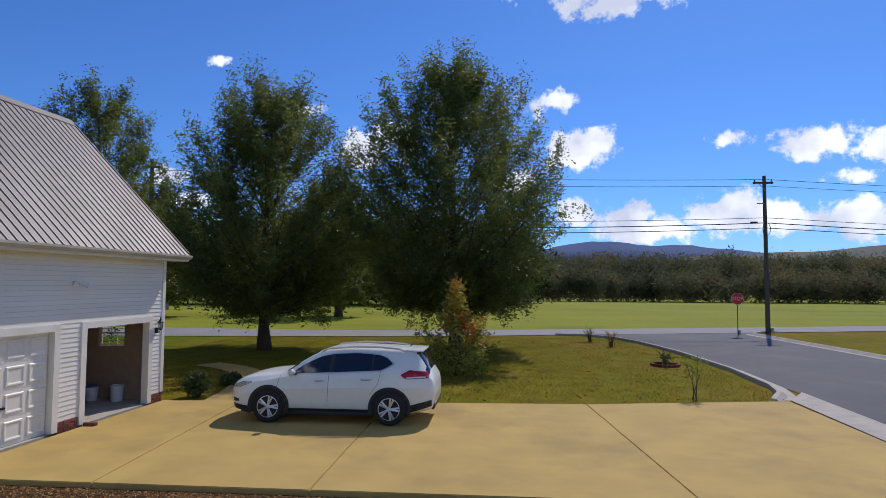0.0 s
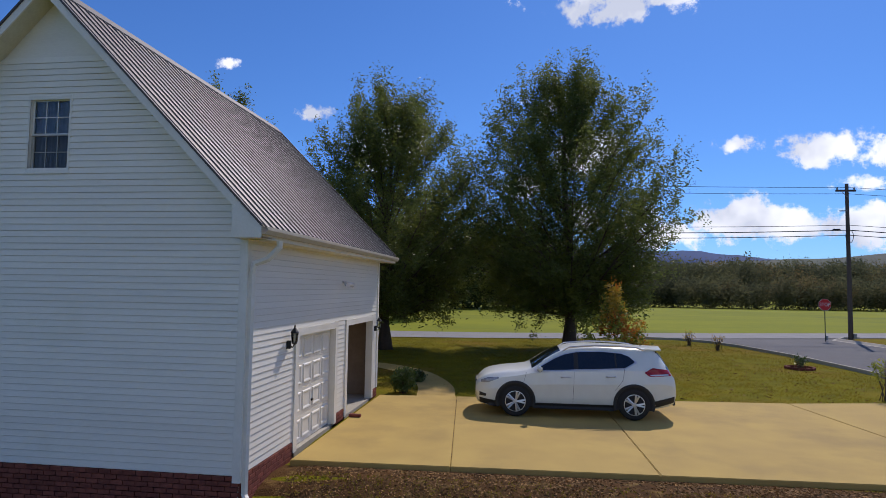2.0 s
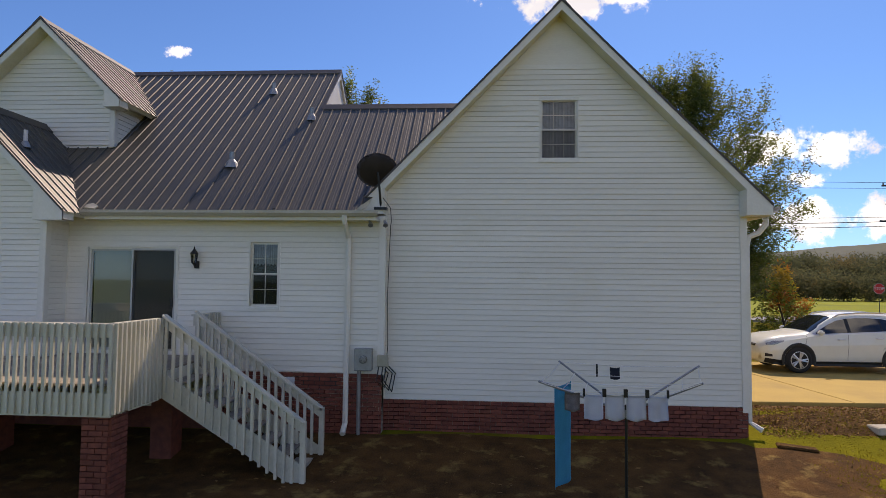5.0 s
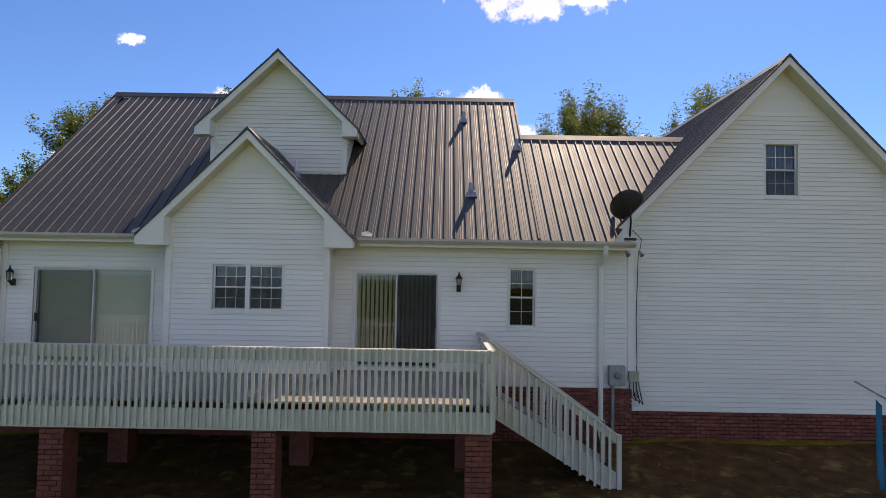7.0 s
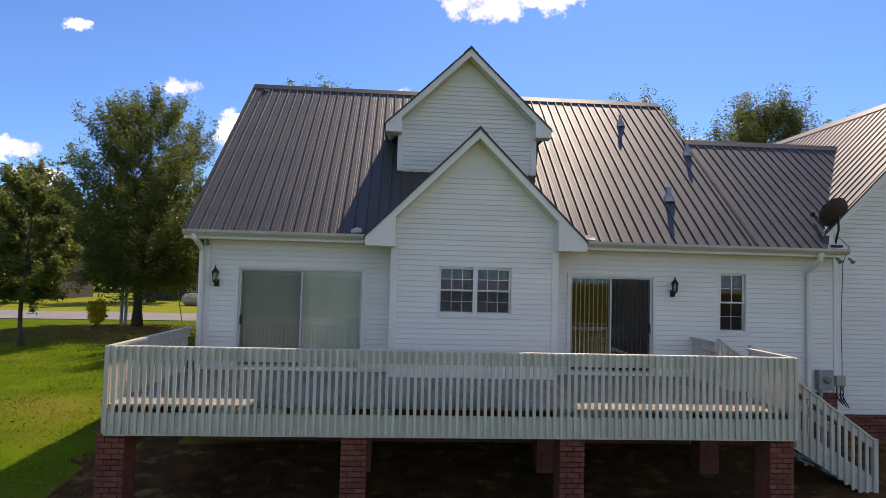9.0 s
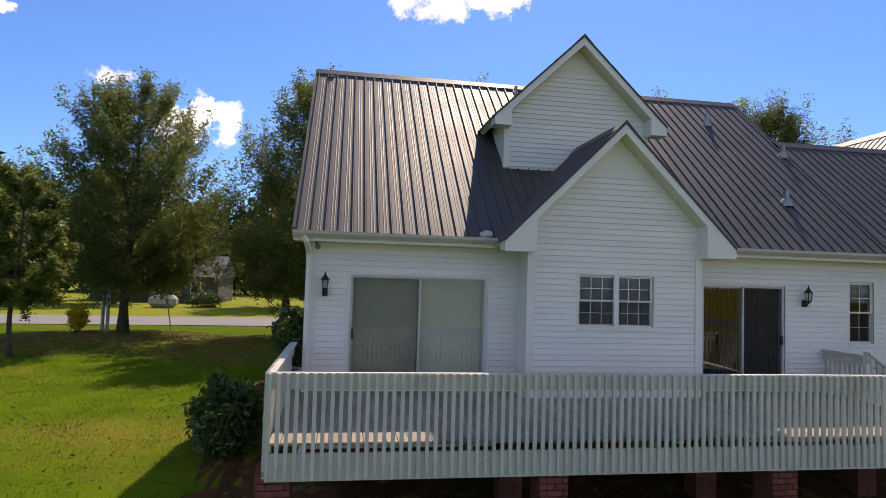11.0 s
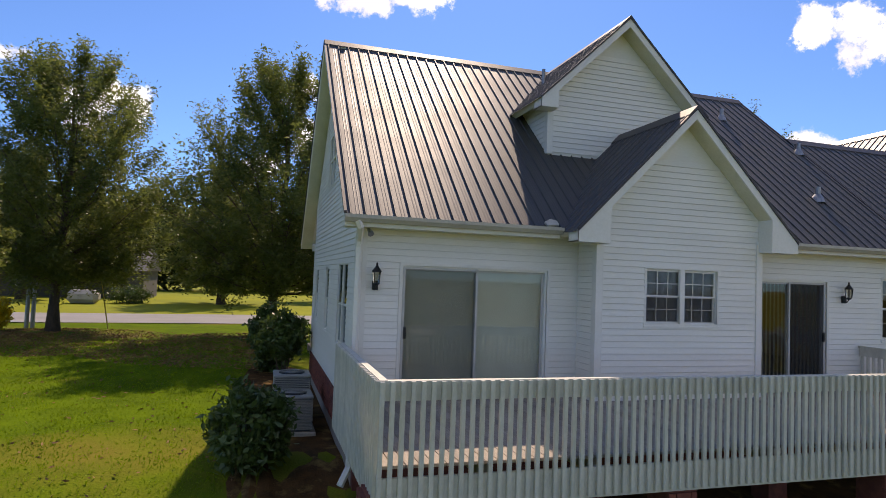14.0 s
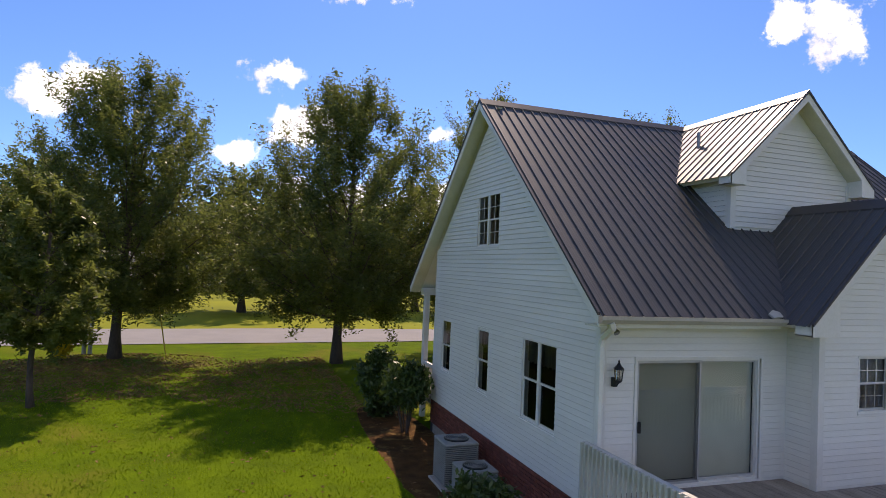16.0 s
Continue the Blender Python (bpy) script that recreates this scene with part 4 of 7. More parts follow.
    part("trunk", bm, BARK, t, "dark grey-brown trunk and limbs", smooth=True)
    cen = np.array(tips)
    size = 0.05 + 0.019 * radius * rng.uniform(0.6, 1.4, len(cen))
    pick = rng.integers(0, len(cen), leaves)
    pos = cen[pick] + rng.normal(size=(leaves, 3)) * size[pick][:, None] * np.array([1, 1, 0.9])
    lm = leaf_mesh("crown", pos, leafsize, material or LEAF, rng)
    place("crown", lm, t, "dense crown of small leaves with gaps")
    return t


oak(-11.75, 30.6, 13.0, 5.8, 3, base=2.3, label="tall oval oak with green leaves beside the road", trunk=0.25, leaves=160000, clumps=520)
oak(-2.6, 32.3, 14.3, 6.5, 7, base=2.4, label="large dark green oak with a bare trunk on the front lawn", trunk=0.28, leaves=200000, clumps=600)
oak(-21.6, 31.2, 13.6, 5.0, 11, base=2.0, label="tall oak with green leaves behind the garage roof", trunk=0.25, leaves=90000)
oak(-39.0, 29.9, 12.2, 5.2, 17, base=2.6, label="tall oak with olive green leaves on the side lawn", trunk=0.2)
oak(-29.8, 28.0, 12.3, 5.4, 23, base=2.5, label="tall oak with green leaves near the street corner of the house", trunk=0.2)
oak(-39.7, 20.9, 6.7, 2.0, 29, base=2.1, leaves=34000, leafsize=0.078, label="small young tree with dark green leaves on the lawn", trunk=0.07, clumps=130, peak=0.4)


def shrub(name, label, x, y, r, h, seed, leaves=3500, size=0.07, material=None, stems=7, lift=0.0):
    rng = np.random.default_rng(seed)
    z0 = height(x, y)
    t = thing(name, label, "shrub", (x, y, z0))
    bm = bmesh.new()
    tips = []
    for i in range(stems):
        a = i * 2.4 + rng.uniform(-0.3, 0.3)
        rr = r * rng.uniform(0.35, 0.8)
        e = Vector((x + rr * math.cos(a), y + rr * math.sin(a), z0 + lift + h * rng.uniform(0.6, 0.95)))
        b = Vector((x + 0.08 * math.cos(a), y + 0.08 * math.sin(a), z0 - 0.03))
        tube(bm, [b, b.lerp(e, 0.5) + Vector((0, 0, 0.05)), e], [0.022, 0.015, 0.006], 5, caps=False)
        tips.append(e)
    part("branchwork", bm, BARK, t)
    n = 60
    cen = []
    for i in range(n):
        d = rng.normal(size=3)
        d /= np.linalg.norm(d)
        k = rng.uniform(0.3, 1) ** 0.4
        cen.append((x + d[0] * r * k, y + d[1] * r * k, z0 + lift + h * (0.52 + 0.48 * d[2] * k)))
    cen = np.array(cen)
    pick = rng.integers(0, n, leaves)
    pos = cen[pick] + rng.normal(size=(leaves, 3)) * r * 0.16
    pos[:, 2] = np.maximum(pos[:, 2], z0 + 0.05)
    place("foliage", leaf_mesh("foliage", pos, size, material or LEAFB, rng, 1.0), t)
    return t


orn = oak(-1.5, 23.45, 2.75, 1.5, 31, base=0.35, leaves=2600, leafsize=0.085, peak=0.3, label="young ornamental tree turning yellow and orange on the lawn", material=LEAFG, trunk=0.04, clumps=130, name="ornamental_tree")
orng = np.random.default_rng(32)
oc = np.array([(-1.5 + 0.42 * math.cos(k * 2.4) * (1 - k / 40), 23.35 + 0.4 * math.sin(k * 2.4), 1.5 + 1.75 * k / 40) for k in range(40)] + [(-0.85 + 0.3 * math.cos(k), 23.15 + 0.3 * math.sin(k), 0.9 + k * 0.07) for k in range(16)])
place("turning_leaves", leaf_mesh("turning_leaves", oc[orng.integers(0, len(oc), 1500)] + orng.normal(size=(1500, 3)) * 0.13, 0.08, LEAFY, orng), orn, "orange and yellow leaves")
shrub("round_bush", "clipped round green bush at the garage corner", -8.25, 18.0, 0.32, 0.72, 33, 2400, 0.05)
shrub("low_bush", "low dark bush beside the front path", -8.3, 20.2, 0.32, 0.36, 35, 1200, 0.05)
shrub("camellia_bush", "glossy green camellia bush in sun at the house corner", -30.15, 18.7, 0.62, 2.0, 37, 5000, 0.085)
shrub("camellia_bush", "leggy camellia bush with bare stems beside the brick foundation", -29.85, 16.9, 0.58, 1.25, 38, 4200, 0.085, lift=0.6)
shrub("holly_bush", "dark green bush beside the air conditioner", -30.6, 9.75, 0.6, 1.3, 41, 5000, 0.075)


# ---- windows and doors of the house ----
def screen_cloth(name, cover):
    ma = bpy.data.materials.new(name)
    ma.use_nodes = True
    N, L = ma.node_tree.nodes, ma.node_tree.links
    N.clear()
    out, df, tp, ms = (N.new("ShaderNode" + k) for k in ("OutputMaterial", "BsdfDiffuse", "BsdfTransparent", "MixShader"))
    df.inputs["Color"].default_value = (0.05, 0.048, 0.046, 1)
    ms.inputs[0].default_value = cover
    L.new(tp.outputs[0], ms.inputs[1])
    L.new(df.outputs[0], ms.inputs[2])
    L.new(ms.outputs[0], out.inputs[0])
    return ma


# MESH is added to darken the wide door's left panel; no screen hangs there
MESH = screen_cloth("screen_cloth", 0.3)
DENSEMESH = screen_cloth("dense_screen_cloth", 0.62)
HALFMESH = screen_cloth("half_screen_cloth", 0.3)


def window(face, u0, u1, z0, z1, cols=2, rows=2, split=True, double=False, grid_low=True, blind=0.0, cloth=None, label="white vinyl double-hung window", mullions=True, proud=0.02, pane=None, deep=0.0, screened=False):
    """Outer casing, two sashes with glazing bars, panes and a sill, set in the wall."""
    w = place("window", mesh_of("window", *casing(face, u0, u1, z0, z1, 0.035, 0.0, proud), TRIM), house, label)
    zm = (z0 + z1) / 2
    units = [(u0, (u0 + u1) / 2), ((u0 + u1) / 2, u1)] if double else [(u0, u1)]
    if double:
        c = (u0 + u1) / 2
        bar(face, w, "mullion", c - 0.045, c + 0.045, z0, z1, -0.02, min(0.03, proud))
    for a, b in units:
        a, b = a + 0.004, b - 0.004
        for lo, hi, dep, low in ((z0 + 0.004, zm + 0.02, deep - 0.05, True), (zm - 0.02, z1 - 0.004, deep - 0.03, False)):
            place("sash", mesh_of("sash", *casing(face, a, b, lo, hi, -0.038, dep - 0.025, dep), TRIM), w)
            ia, ib, il, ih = a + 0.038, b - 0.038, lo + 0.038, hi - 0.038
            place("pane", mesh_of("pane", [face.at(ia, il, dep - 0.012), face.at(ib, il, dep - 0.012), face.at(ib, ih, dep - 0.012), face.at(ia, ih, dep - 0.012)], [(0, 1, 2, 3)], pane or GLASS), w).visible_shadow = False
            if mullions and (grid_low or not low):
                for i in range(1, cols):
                    c = ia + (ib - ia) * i / cols
                    bar(face, w, "glazing_bar", c - 0.0065, c + 0.0065, il, ih, dep - 0.018, dep - 0.004)
                for i in range(1, rows):
                    c = il + (ih - il) * i / rows
                    bar(face, w, "glazing_bar", ia, ib, c - 0.0065, c + 0.0065, dep - 0.0175, dep - 0.0045)
    bar(face, w, "sill", u0 - 0.04, u1 + 0.04, z0 - 0.06, z0 - 0.03, -0.02, proud + 0.015)
    if screened:
        for a, b in units:
            place("insect_screen", mesh_of("insect_screen", [face.at(u, z, -0.008) for u, z in ((a + 0.03, z0 + 0.03), (b - 0.03, z0 + 0.03), (b - 0.03, zm), (a + 0.03, zm))], [(0, 1, 2, 3)], HALFMESH), w, "dark half screen")
    if blind:
        bm = bmesh.new()
        zt = z1 - 0.03
        zb = z1 - (z1 - z0) * blind
        rows_ = []
        for zz in (zt, zb):
            rows_.append([bm.verts.new(face.at(u0 + 0.03 + (u1 - u0 - 0.06) * i / 36, zz + (0.02 * math.sin(i * 1.3) if zz == zb else 0), -0.094 + 0.008 * math.sin(i * 1.9))) for i in range(37)])
        for i in range(36):
            bm.faces.new((rows_[0][i], rows_[0][i + 1], rows_[1][i + 1], rows_[1][i]))
        bmesh.ops.solidify(bm, geom=bm.faces[:], thickness=0.004)
        cur = part("curtain", bm, cloth or BLIND, None, smooth=True)
        tagged(cur, "gathered pale curtain hanging behind the window", "curtain")
    return w


def casing(face, u0, u1, z0, z1, width, d0, d1):
    """A rectangular frame round an opening (width > 0: outside it, < 0: inside it)."""
    o = [(u0 - max(width, 0), z0 - max(width, 0)), (u1 + max(width, 0), z0 - max(width, 0)), (u1 + max(width, 0), z1 + max(width, 0)), (u0 - max(width, 0), z1 + max(width, 0))]
    k = min(width, 0)
    i = [(u0 - k, z0 - k), (u1 + k, z0 - k), (u1 + k, z1 + k), (u0 - k, z1 + k)]
    vs = [face.at(u, z, d) for d in (d1, d0) for ring in (o, i) for u, z in ring]
    fs = []
    for a in range(4):
        b = (a + 1) % 4
        fs += [(a, b, 4 + b, 4 + a), (8 + b, 8 + a, 12 + a, 12 + b), (b, a, 8 + a, 8 + b), (4 + a, 4 + b, 12 + b, 12 + a)]
    return vs, fs


def bar(face, parent, name, u0, u1, z0, z1, d0, d1, material=None, label=""):
    vs = [face.at(u, z, d) for d in (d0, d1) for u, z in ((u0, z0), (u1, z0), (u1, z1), (u0, z1))]
    fs = [(0, 1, 2, 3), (7, 6, 5, 4), (0, 4, 5, 1), (1, 5, 6, 2), (2, 6, 7, 3), (3, 7, 4, 0)]
    me = mesh_of(name, vs, fs, material or TRIM)
    bm = bmesh.new()
    bm.from_mesh(me)
    bmesh.ops.recalc_face_normals(bm, faces=bm.faces)
    bm.to_mesh(me)
    bm.free()
    return place(name, me, parent, label)


LACE = mat("grey_lace", (0.92, 0.88, 0.93), (0.66, 0.63, 0.68), 0.9, scale=7, fine=40, bump=0.1, position=True)
TAN = mat("tan_curtain", (0.33, 0.29, 0.2), (0.22, 0.19, 0.13), 0.9, scale=5, fine=40, bump=0.1, position=True)
window(F_BAY, *BWIN, cols=3, rows=2, double=True, screened=True, blind=0.97, cloth=LACE, label="white twin double-hung window in the bay")
window(F_BACK, *KWIN, cols=2, rows=2, screened=True, blind=0.35, cloth=LACE, label="narrow white double-hung window with a short curtain")
window(F_GBACK, *GWIN, cols=3, rows=2, screened=True, blind=0.97, cloth=LACE, label="white double-hung window high in the garage gable")
window(F_WEST, *W_TOP[0], cols=2, rows=2, double=True, mullions=False, blind=0.3, cloth=TAN, proud=0.012, deep=0.03, pane=ENDGLASS, label="white twin double-hung window in the end wall")
window(F_WEST, *W_TOP[1], mullions=False, blind=0.3, cloth=TAN, proud=0.012, deep=0.03, pane=ENDGLASS, label="narrow white double-hung window in the end wall")
window(F_WEST, *W_TOP[2], mullions=False, blind=0.3, cloth=TAN, proud=0.012, deep=0.03, pane=ENDGLASS, label="narrow white double-hung window in the end wall")
window(F_WEST, *W_TOP[3], cols=2, rows=2, double=True, proud=0.012, deep=0.03, pane=ENDGLASS, label="white twin window high in the end gable")
window(Face((0, GFRONT, 0), (1, 0, 0), (0, 1, 0)), *GFWIN, cols=3, rows=3, label="white garage window facing the street")


def sliding_door(u0, u1, z0, z1, screen_side, label, slats, cloth):
    f = F_BACK
    d = place("sliding_door", mesh_of("sliding_door", *casing(f, u0, u1, z0, z1, 0.045, -0.1, 0.035), TRIM), house, label)
    place("jamb", mesh_of("jamb", *casing(f, u0, u1, z0, z1, -0.035, -0.098, -0.002), TRIM), d)
    c = (u0 + u1) / 2
    grey = mat("pale_grey_door_frame", (0.55, 0.54, 0.5), (0.46, 0.45, 0.42), 0.5, metal=0.3, bump=0.03)
    for a, b, dep in ((u0 + 0.02, c + 0.03, -0.03), (c - 0.03, u1 - 0.02, -0.06)):
        place("panel_frame", mesh_of("panel_frame", *casing(f, a, b, z0 + 0.03, z1 - 0.02, -0.05, dep - 0.02, dep), grey), d)
        place("pane", mesh_of("pane", [f.at(a + 0.05, z0 + 0.08, dep - 0.01), f.at(b - 0.05, z0 + 0.08, dep - 0.01), f.at(b - 0.05, z1 - 0.07, dep - 0.01), f.at(a + 0.05, z1 - 0.07, dep - 0.01)], [(0, 1, 2, 3)], DOORGLASS), d).visible_shadow = False
    # an insect screen on the narrower door; added only to darken the wide one
    a, b = (u0 + 0.02, c + 0.02) if screen_side < 0 else (c - 0.02, u1 - 0.02)
    place("screen_frame", mesh_of("screen_frame", *casing(f, a, b, z0 + 0.03, z1 - 0.02, -0.035, -0.012, 0.004), grey), d)
    place("screen", mesh_of("screen", [f.at(a + 0.03, z0 + 0.06, -0.004), f.at(b - 0.03, z0 + 0.06, -0.004), f.at(b - 0.03, z1 - 0.05, -0.004), f.at(a + 0.03, z1 - 0.05, -0.004)], [(0, 1, 2, 3)], cloth), d, "grey mesh, insect screen on one door and added darkening on the other")
    hu = u0 + 0.07 if screen_side < 0 else u1 - 0.07
    bar(f, d, "handle", hu - 0.02, hu + 0.02, z0 + 0.88, z0 + 1.06, 0.0, 0.04, BLACK, "black pull handle")
    bl = thing("vertical_blind", "ivory vertical slat blind hanging inside the sliding door", "blind", f.at(c, z1, -0.2))
    n = int((u1 - u0) / 0.1)
    for i in range(n):
        u = u0 + 0.05 + (u1 - u0 - 0.1) * (i + 0.5) / n
        w = 0.052
        ang = slats
        p = [f.at(u - w * math.cos(ang), zz, -0.13 - w * math.sin(ang)) for zz in (z0 + 0.06, z1 - 0.06)] + [f.at(u + w * math.cos(ang), zz, -0.13 + w * math.sin(ang)) for zz in (z1 - 0.06, z0 + 0.06)]
        place("slat", mesh_of("slat", p, [(0, 1, 2, 3)], BLIND), bl)
    place("head_rail", mesh_of("head_rail", *box_data(f, u0, u1, z1 - 0.06, z1 - 0.02, -0.17, -0.09), TRIM), bl)


def box_data(face, u0, u1, z0, z1, d0, d1):
    return [face.at(u, z, d) for d in (d0, d1) for u, z in ((u0, z0), (u1, z0), (u1, z1), (u0, z1))], [(0, 1, 2, 3), (7, 6, 5, 4), (0, 4, 5, 1), (1, 5, 6, 2), (2, 6, 7, 3), (3, 7, 4, 0)]


sliding_door(*DOOR_A, -1, "wide sliding glass door onto the deck, left panel darkened by an added mesh", 0.05, MESH)
sliding_door(*DOOR_B, 1, "sliding glass door with an insect screen and vertical blind", -1.05, DENSEMESH)


def wall_lantern(x, y, z, n, label="black coach lantern on the siding wall"):
    """A coach lantern: back plate, arm, glazed cage and roof."""
    n = Vector(n)
    o = Vector((x, y, z))
    t = thing("wall_lantern", label, "wall lamp", o, group="coach lanterns")
    bm = bmesh.new()
    c = o + n * 0.02
    lathe(bm, [(0.001, -0.075), (0.05, -0.07), (0.05, 0.07), (0.001, 0.075)], c, 10)
    part("back_plate", bm, BLACK, t)
    bm = bmesh.new()
    tube(bm, [o + n * 0.02, o + n * 0.09 + Vector((0, 0, -0.05)), o + n * 0.13 + Vector((0, 0, 0.0))], 0.012, 6)
    part("arm", bm, BLACK, t)
    c = o + n * 0.13
    bm = lathe(bmesh.new(), [(0.02, 0.0), (0.055, 0.03), (0.05, 0.045)], c, 8)
    part("base", bm, BLACK, t)
    bm = lathe(bmesh.new(), [(0.046, 0.045), (0.064, 0.21)], c, 8)
    part("glass", bm, glass("lantern_glass", (0.9, 0.88, 0.8), 0.8), t, "clear bevelled glass")
    for k in range(4):
        a = math.pi / 4 + k * math.pi / 2
        bm = tube(bmesh.new(), [c + Vector((0.05 * math.cos(a), 0.05 * math.sin(a), 0.04)), c + Vector((0.068 * math.cos(a), 0.068 * math.sin(a), 0.215))], 0.006, 4)
        part("cage_bar", bm, BLACK, t)
    bm = lathe(bmesh.new(), [(0.08, 0.205), (0.075, 0.225), (0.03, 0.28), (0.022, 0.3), (0.012, 0.31), (0.016, 0.335), (0.001, 0.36)], c, 8)
    part("roof", bm, BLACK, t)
    return t


wall_lantern(-28.87, BACK - 0.02, 2.73, (0, -1, 0))
wall_lantern(-19.42, BACK - 0.02, 2.75, (0, -1, 0))
wall_lantern(EAST + 0.02, 10.75, 2.0, (1, 0, 0))
wall_lantern(EAST + 0.02, 17.05, 1.88, (1, 0, 0))


# ---- garage doors ----
def garage_openings():
    f = F_GSIDE
    for a, b, z0, z1 in (GDOOR, GOPEN):
        for u0, u1, zz0, zz1 in ((a - 0.16, a + 0.005, 0, 2.26), (b - 0.005, b + 0.16, 0, 2.26), (a + 0.005, b - 0.005, 2.115, 2.255)):
            bar(f, house, "door_trim", u0, u1, zz0, zz1, -0.137, 0.047)
    a, b, _, z1 = GDOOR
    body = place("garage_door", mesh_of("garage_door", *box_data(f, a + 0.013, b - 0.013, 0.0, z1, -0.15, -0.11), TRIM), house, "white raised-panel sectional garage door, closed")
    rows, cols = 4, 4
    for r in range(rows):
        h = (z1 - 0.02) / rows
        bar(f, body, "section", a + 0.018, b - 0.018, 0.012 + r * h + 0.006, 0.012 + (r + 1) * h - 0.006, -0.112, -0.1)
        for c in range(cols):
            w = (b - a) / cols
            u0, u1, za, zb = a + c * w + 0.05, a + (c + 1) * w - 0.05, 0.012 + r * h + 0.07, 0.012 + (r + 1) * h - 0.07
            place("raised_panel", panel_mesh(f, u0, u1, za, zb, -0.099), body)
    bar(f, body, "handle", (a + b) / 2 - 0.04, (a + b) / 2 + 0.04, 0.72, 0.76, -0.1, -0.06, BLACK, "dark door handle")
    for u0, u1 in ((a - 0.05, a + 0.012), (b - 0.012, b + 0.05)):
        bar(f, house, "jamb", u0, u1, 0, z1, -0.32, -0.145)
    part("door_track", boxes((EAST - 2.4, GOPEN[0] + 0.1, 2.2, EAST - 0.4, GOPEN[1] - 0.1, 2.24)), TRIM, house, "open garage door raised under the ceiling")
    part("garage_ceiling", boxes((GW + 0.1, GB + 0.1, 2.5, EAST - 0.15, GFRONT - 0.14, 2.56)), mat("tan_drywall", (0.42, 0.3, 0.2)), house)


def panel_mesh(f, u0, u1, z0, z1, d):
    rings = ((0.0, 0.0), (0.016, 0.02), (0.042, 0.02), (0.07, 0.003))
    vs = [f.at(u, z, d + up) for k, up in rings for u, z in ((u0 + k, z0 + k), (u1 - k, z0 + k), (u1 - k, z1 - k), (u0 + k, z1 - k))]
    fs = [(12, 13, 14, 15)]
    for q in (0, 4, 8):
        fs += [(q + a, q + (a + 1) % 4, q + 4 + (a + 1) % 4, q + 4 + a) for a in range(4)]
    return mesh_of("raised_panel", vs, fs, TRIM)


garage_openings()


def bucket(x, y, r, h, label, material, lid=None):
    t = thing("bucket", label, "bucket", (x, y, 0))
    part("pail", lathe(bmesh.new(), [(r * 0.85, 0.0), (r, h), (r * 1.04, h), (r * 1.04, h - 0.03)], (x, y, 0), 16), material, t, smooth=False)
    if lid:
        part("lid", lathe(bmesh.new(), [(r * 1.06, h + 0.001), (r * 1.06, h + 0.03), (r * 0.2, h + 0.035)], (x, y, 0), 16), lid, t)


WHITEPLASTIC = mat("white_plastic", (0.7, 0.7, 0.7), (0.6, 0.6, 0.62), 0.4, bump=0.02)
bucket(-10.6, 16.9, 0.16, 0.36, "white plastic bucket with a blue lid on the garage floor", WHITEPLASTIC, mat("blue_plastic", (0.05, 0.1, 0.45), rough=0.4, bump=0))
bucket(-9.9, 16.95, 0.17, 0.42, "white plastic bucket standing open on the garage floor", WHITEPLASTIC)

# ---- fittings on the roof and walls ----
def vent_pipe(x, y, h, r=0.05):
    z = EAVE_Z + (y - EAVE_Y) * SLOPE
    t = thing("vent_pipe", "grey plumbing vent pipe with a flashing boot", "vent pipe", (x, y, z), group="roof vents")
    part("pipe", tube(bmesh.new(), [(x, y, z - 0.05), (x, y, z + h)], r, 10), GALV, t)
    part("boot", lathe(bmesh.new(), [(r * 2.6, -0.06), (r * 1.8, 0.06), (r * 1.1, 0.12)], (x, y, z), 10), GALV, t)


vent_pipe(-19.27, 12.38, 0.27)
vent_pipe(-17.93, 11.25, 0.26)
vent_pipe(-19.14, 9.62, 0.28, 0.06)
bp = thing("vent_pipe", "small white vent pipe on the bay roof", "vent pipe", (-22.89, 8.56, 5.05), group="roof vents")
part("pipe", tube(bmesh.new(), [(-22.89, 8.56, 4.98), (-22.89, 8.56, 5.38)], 0.038, 8), WHITEPLASTIC, bp)
part("boot", lathe(bmesh.new(), [(0.1, -0.02), (0.07, 0.07), (0.042, 0.11)], (-22.89, 8.56, 5.05), 10), GALV, bp)
for vx, vs in ((-25.98, -1), (-21.45, 1)):
    bm = bmesh.new()
    prism(bm, [(vx, 8.32, 3.79), (vx + 0.2 * vs, 8.32, 3.77), (vx + 0.22 * vs, 8.41, 3.83), (vx + 0.1 * vs, 8.45, 3.89), (vx, 8.4, 3.86)], (0, -0.015, 0.025))
    part("valley_flashing", bm, GUTTER, house, "pale bent flashing at the foot of the valley")
dvz = 8.24 - 0.96 * 0.9
dv = thing("vent_pipe", "small grey vent pipe on the dormer roof", "vent pipe", (DX - 0.9, 11.9, dvz), group="roof vents")
part("pipe", tube(bmesh.new(), [(DX - 0.9, 11.9, dvz - 0.05), (DX - 0.9, 11.9, dvz + 0.35)], 0.04, 8), GALV, dv)


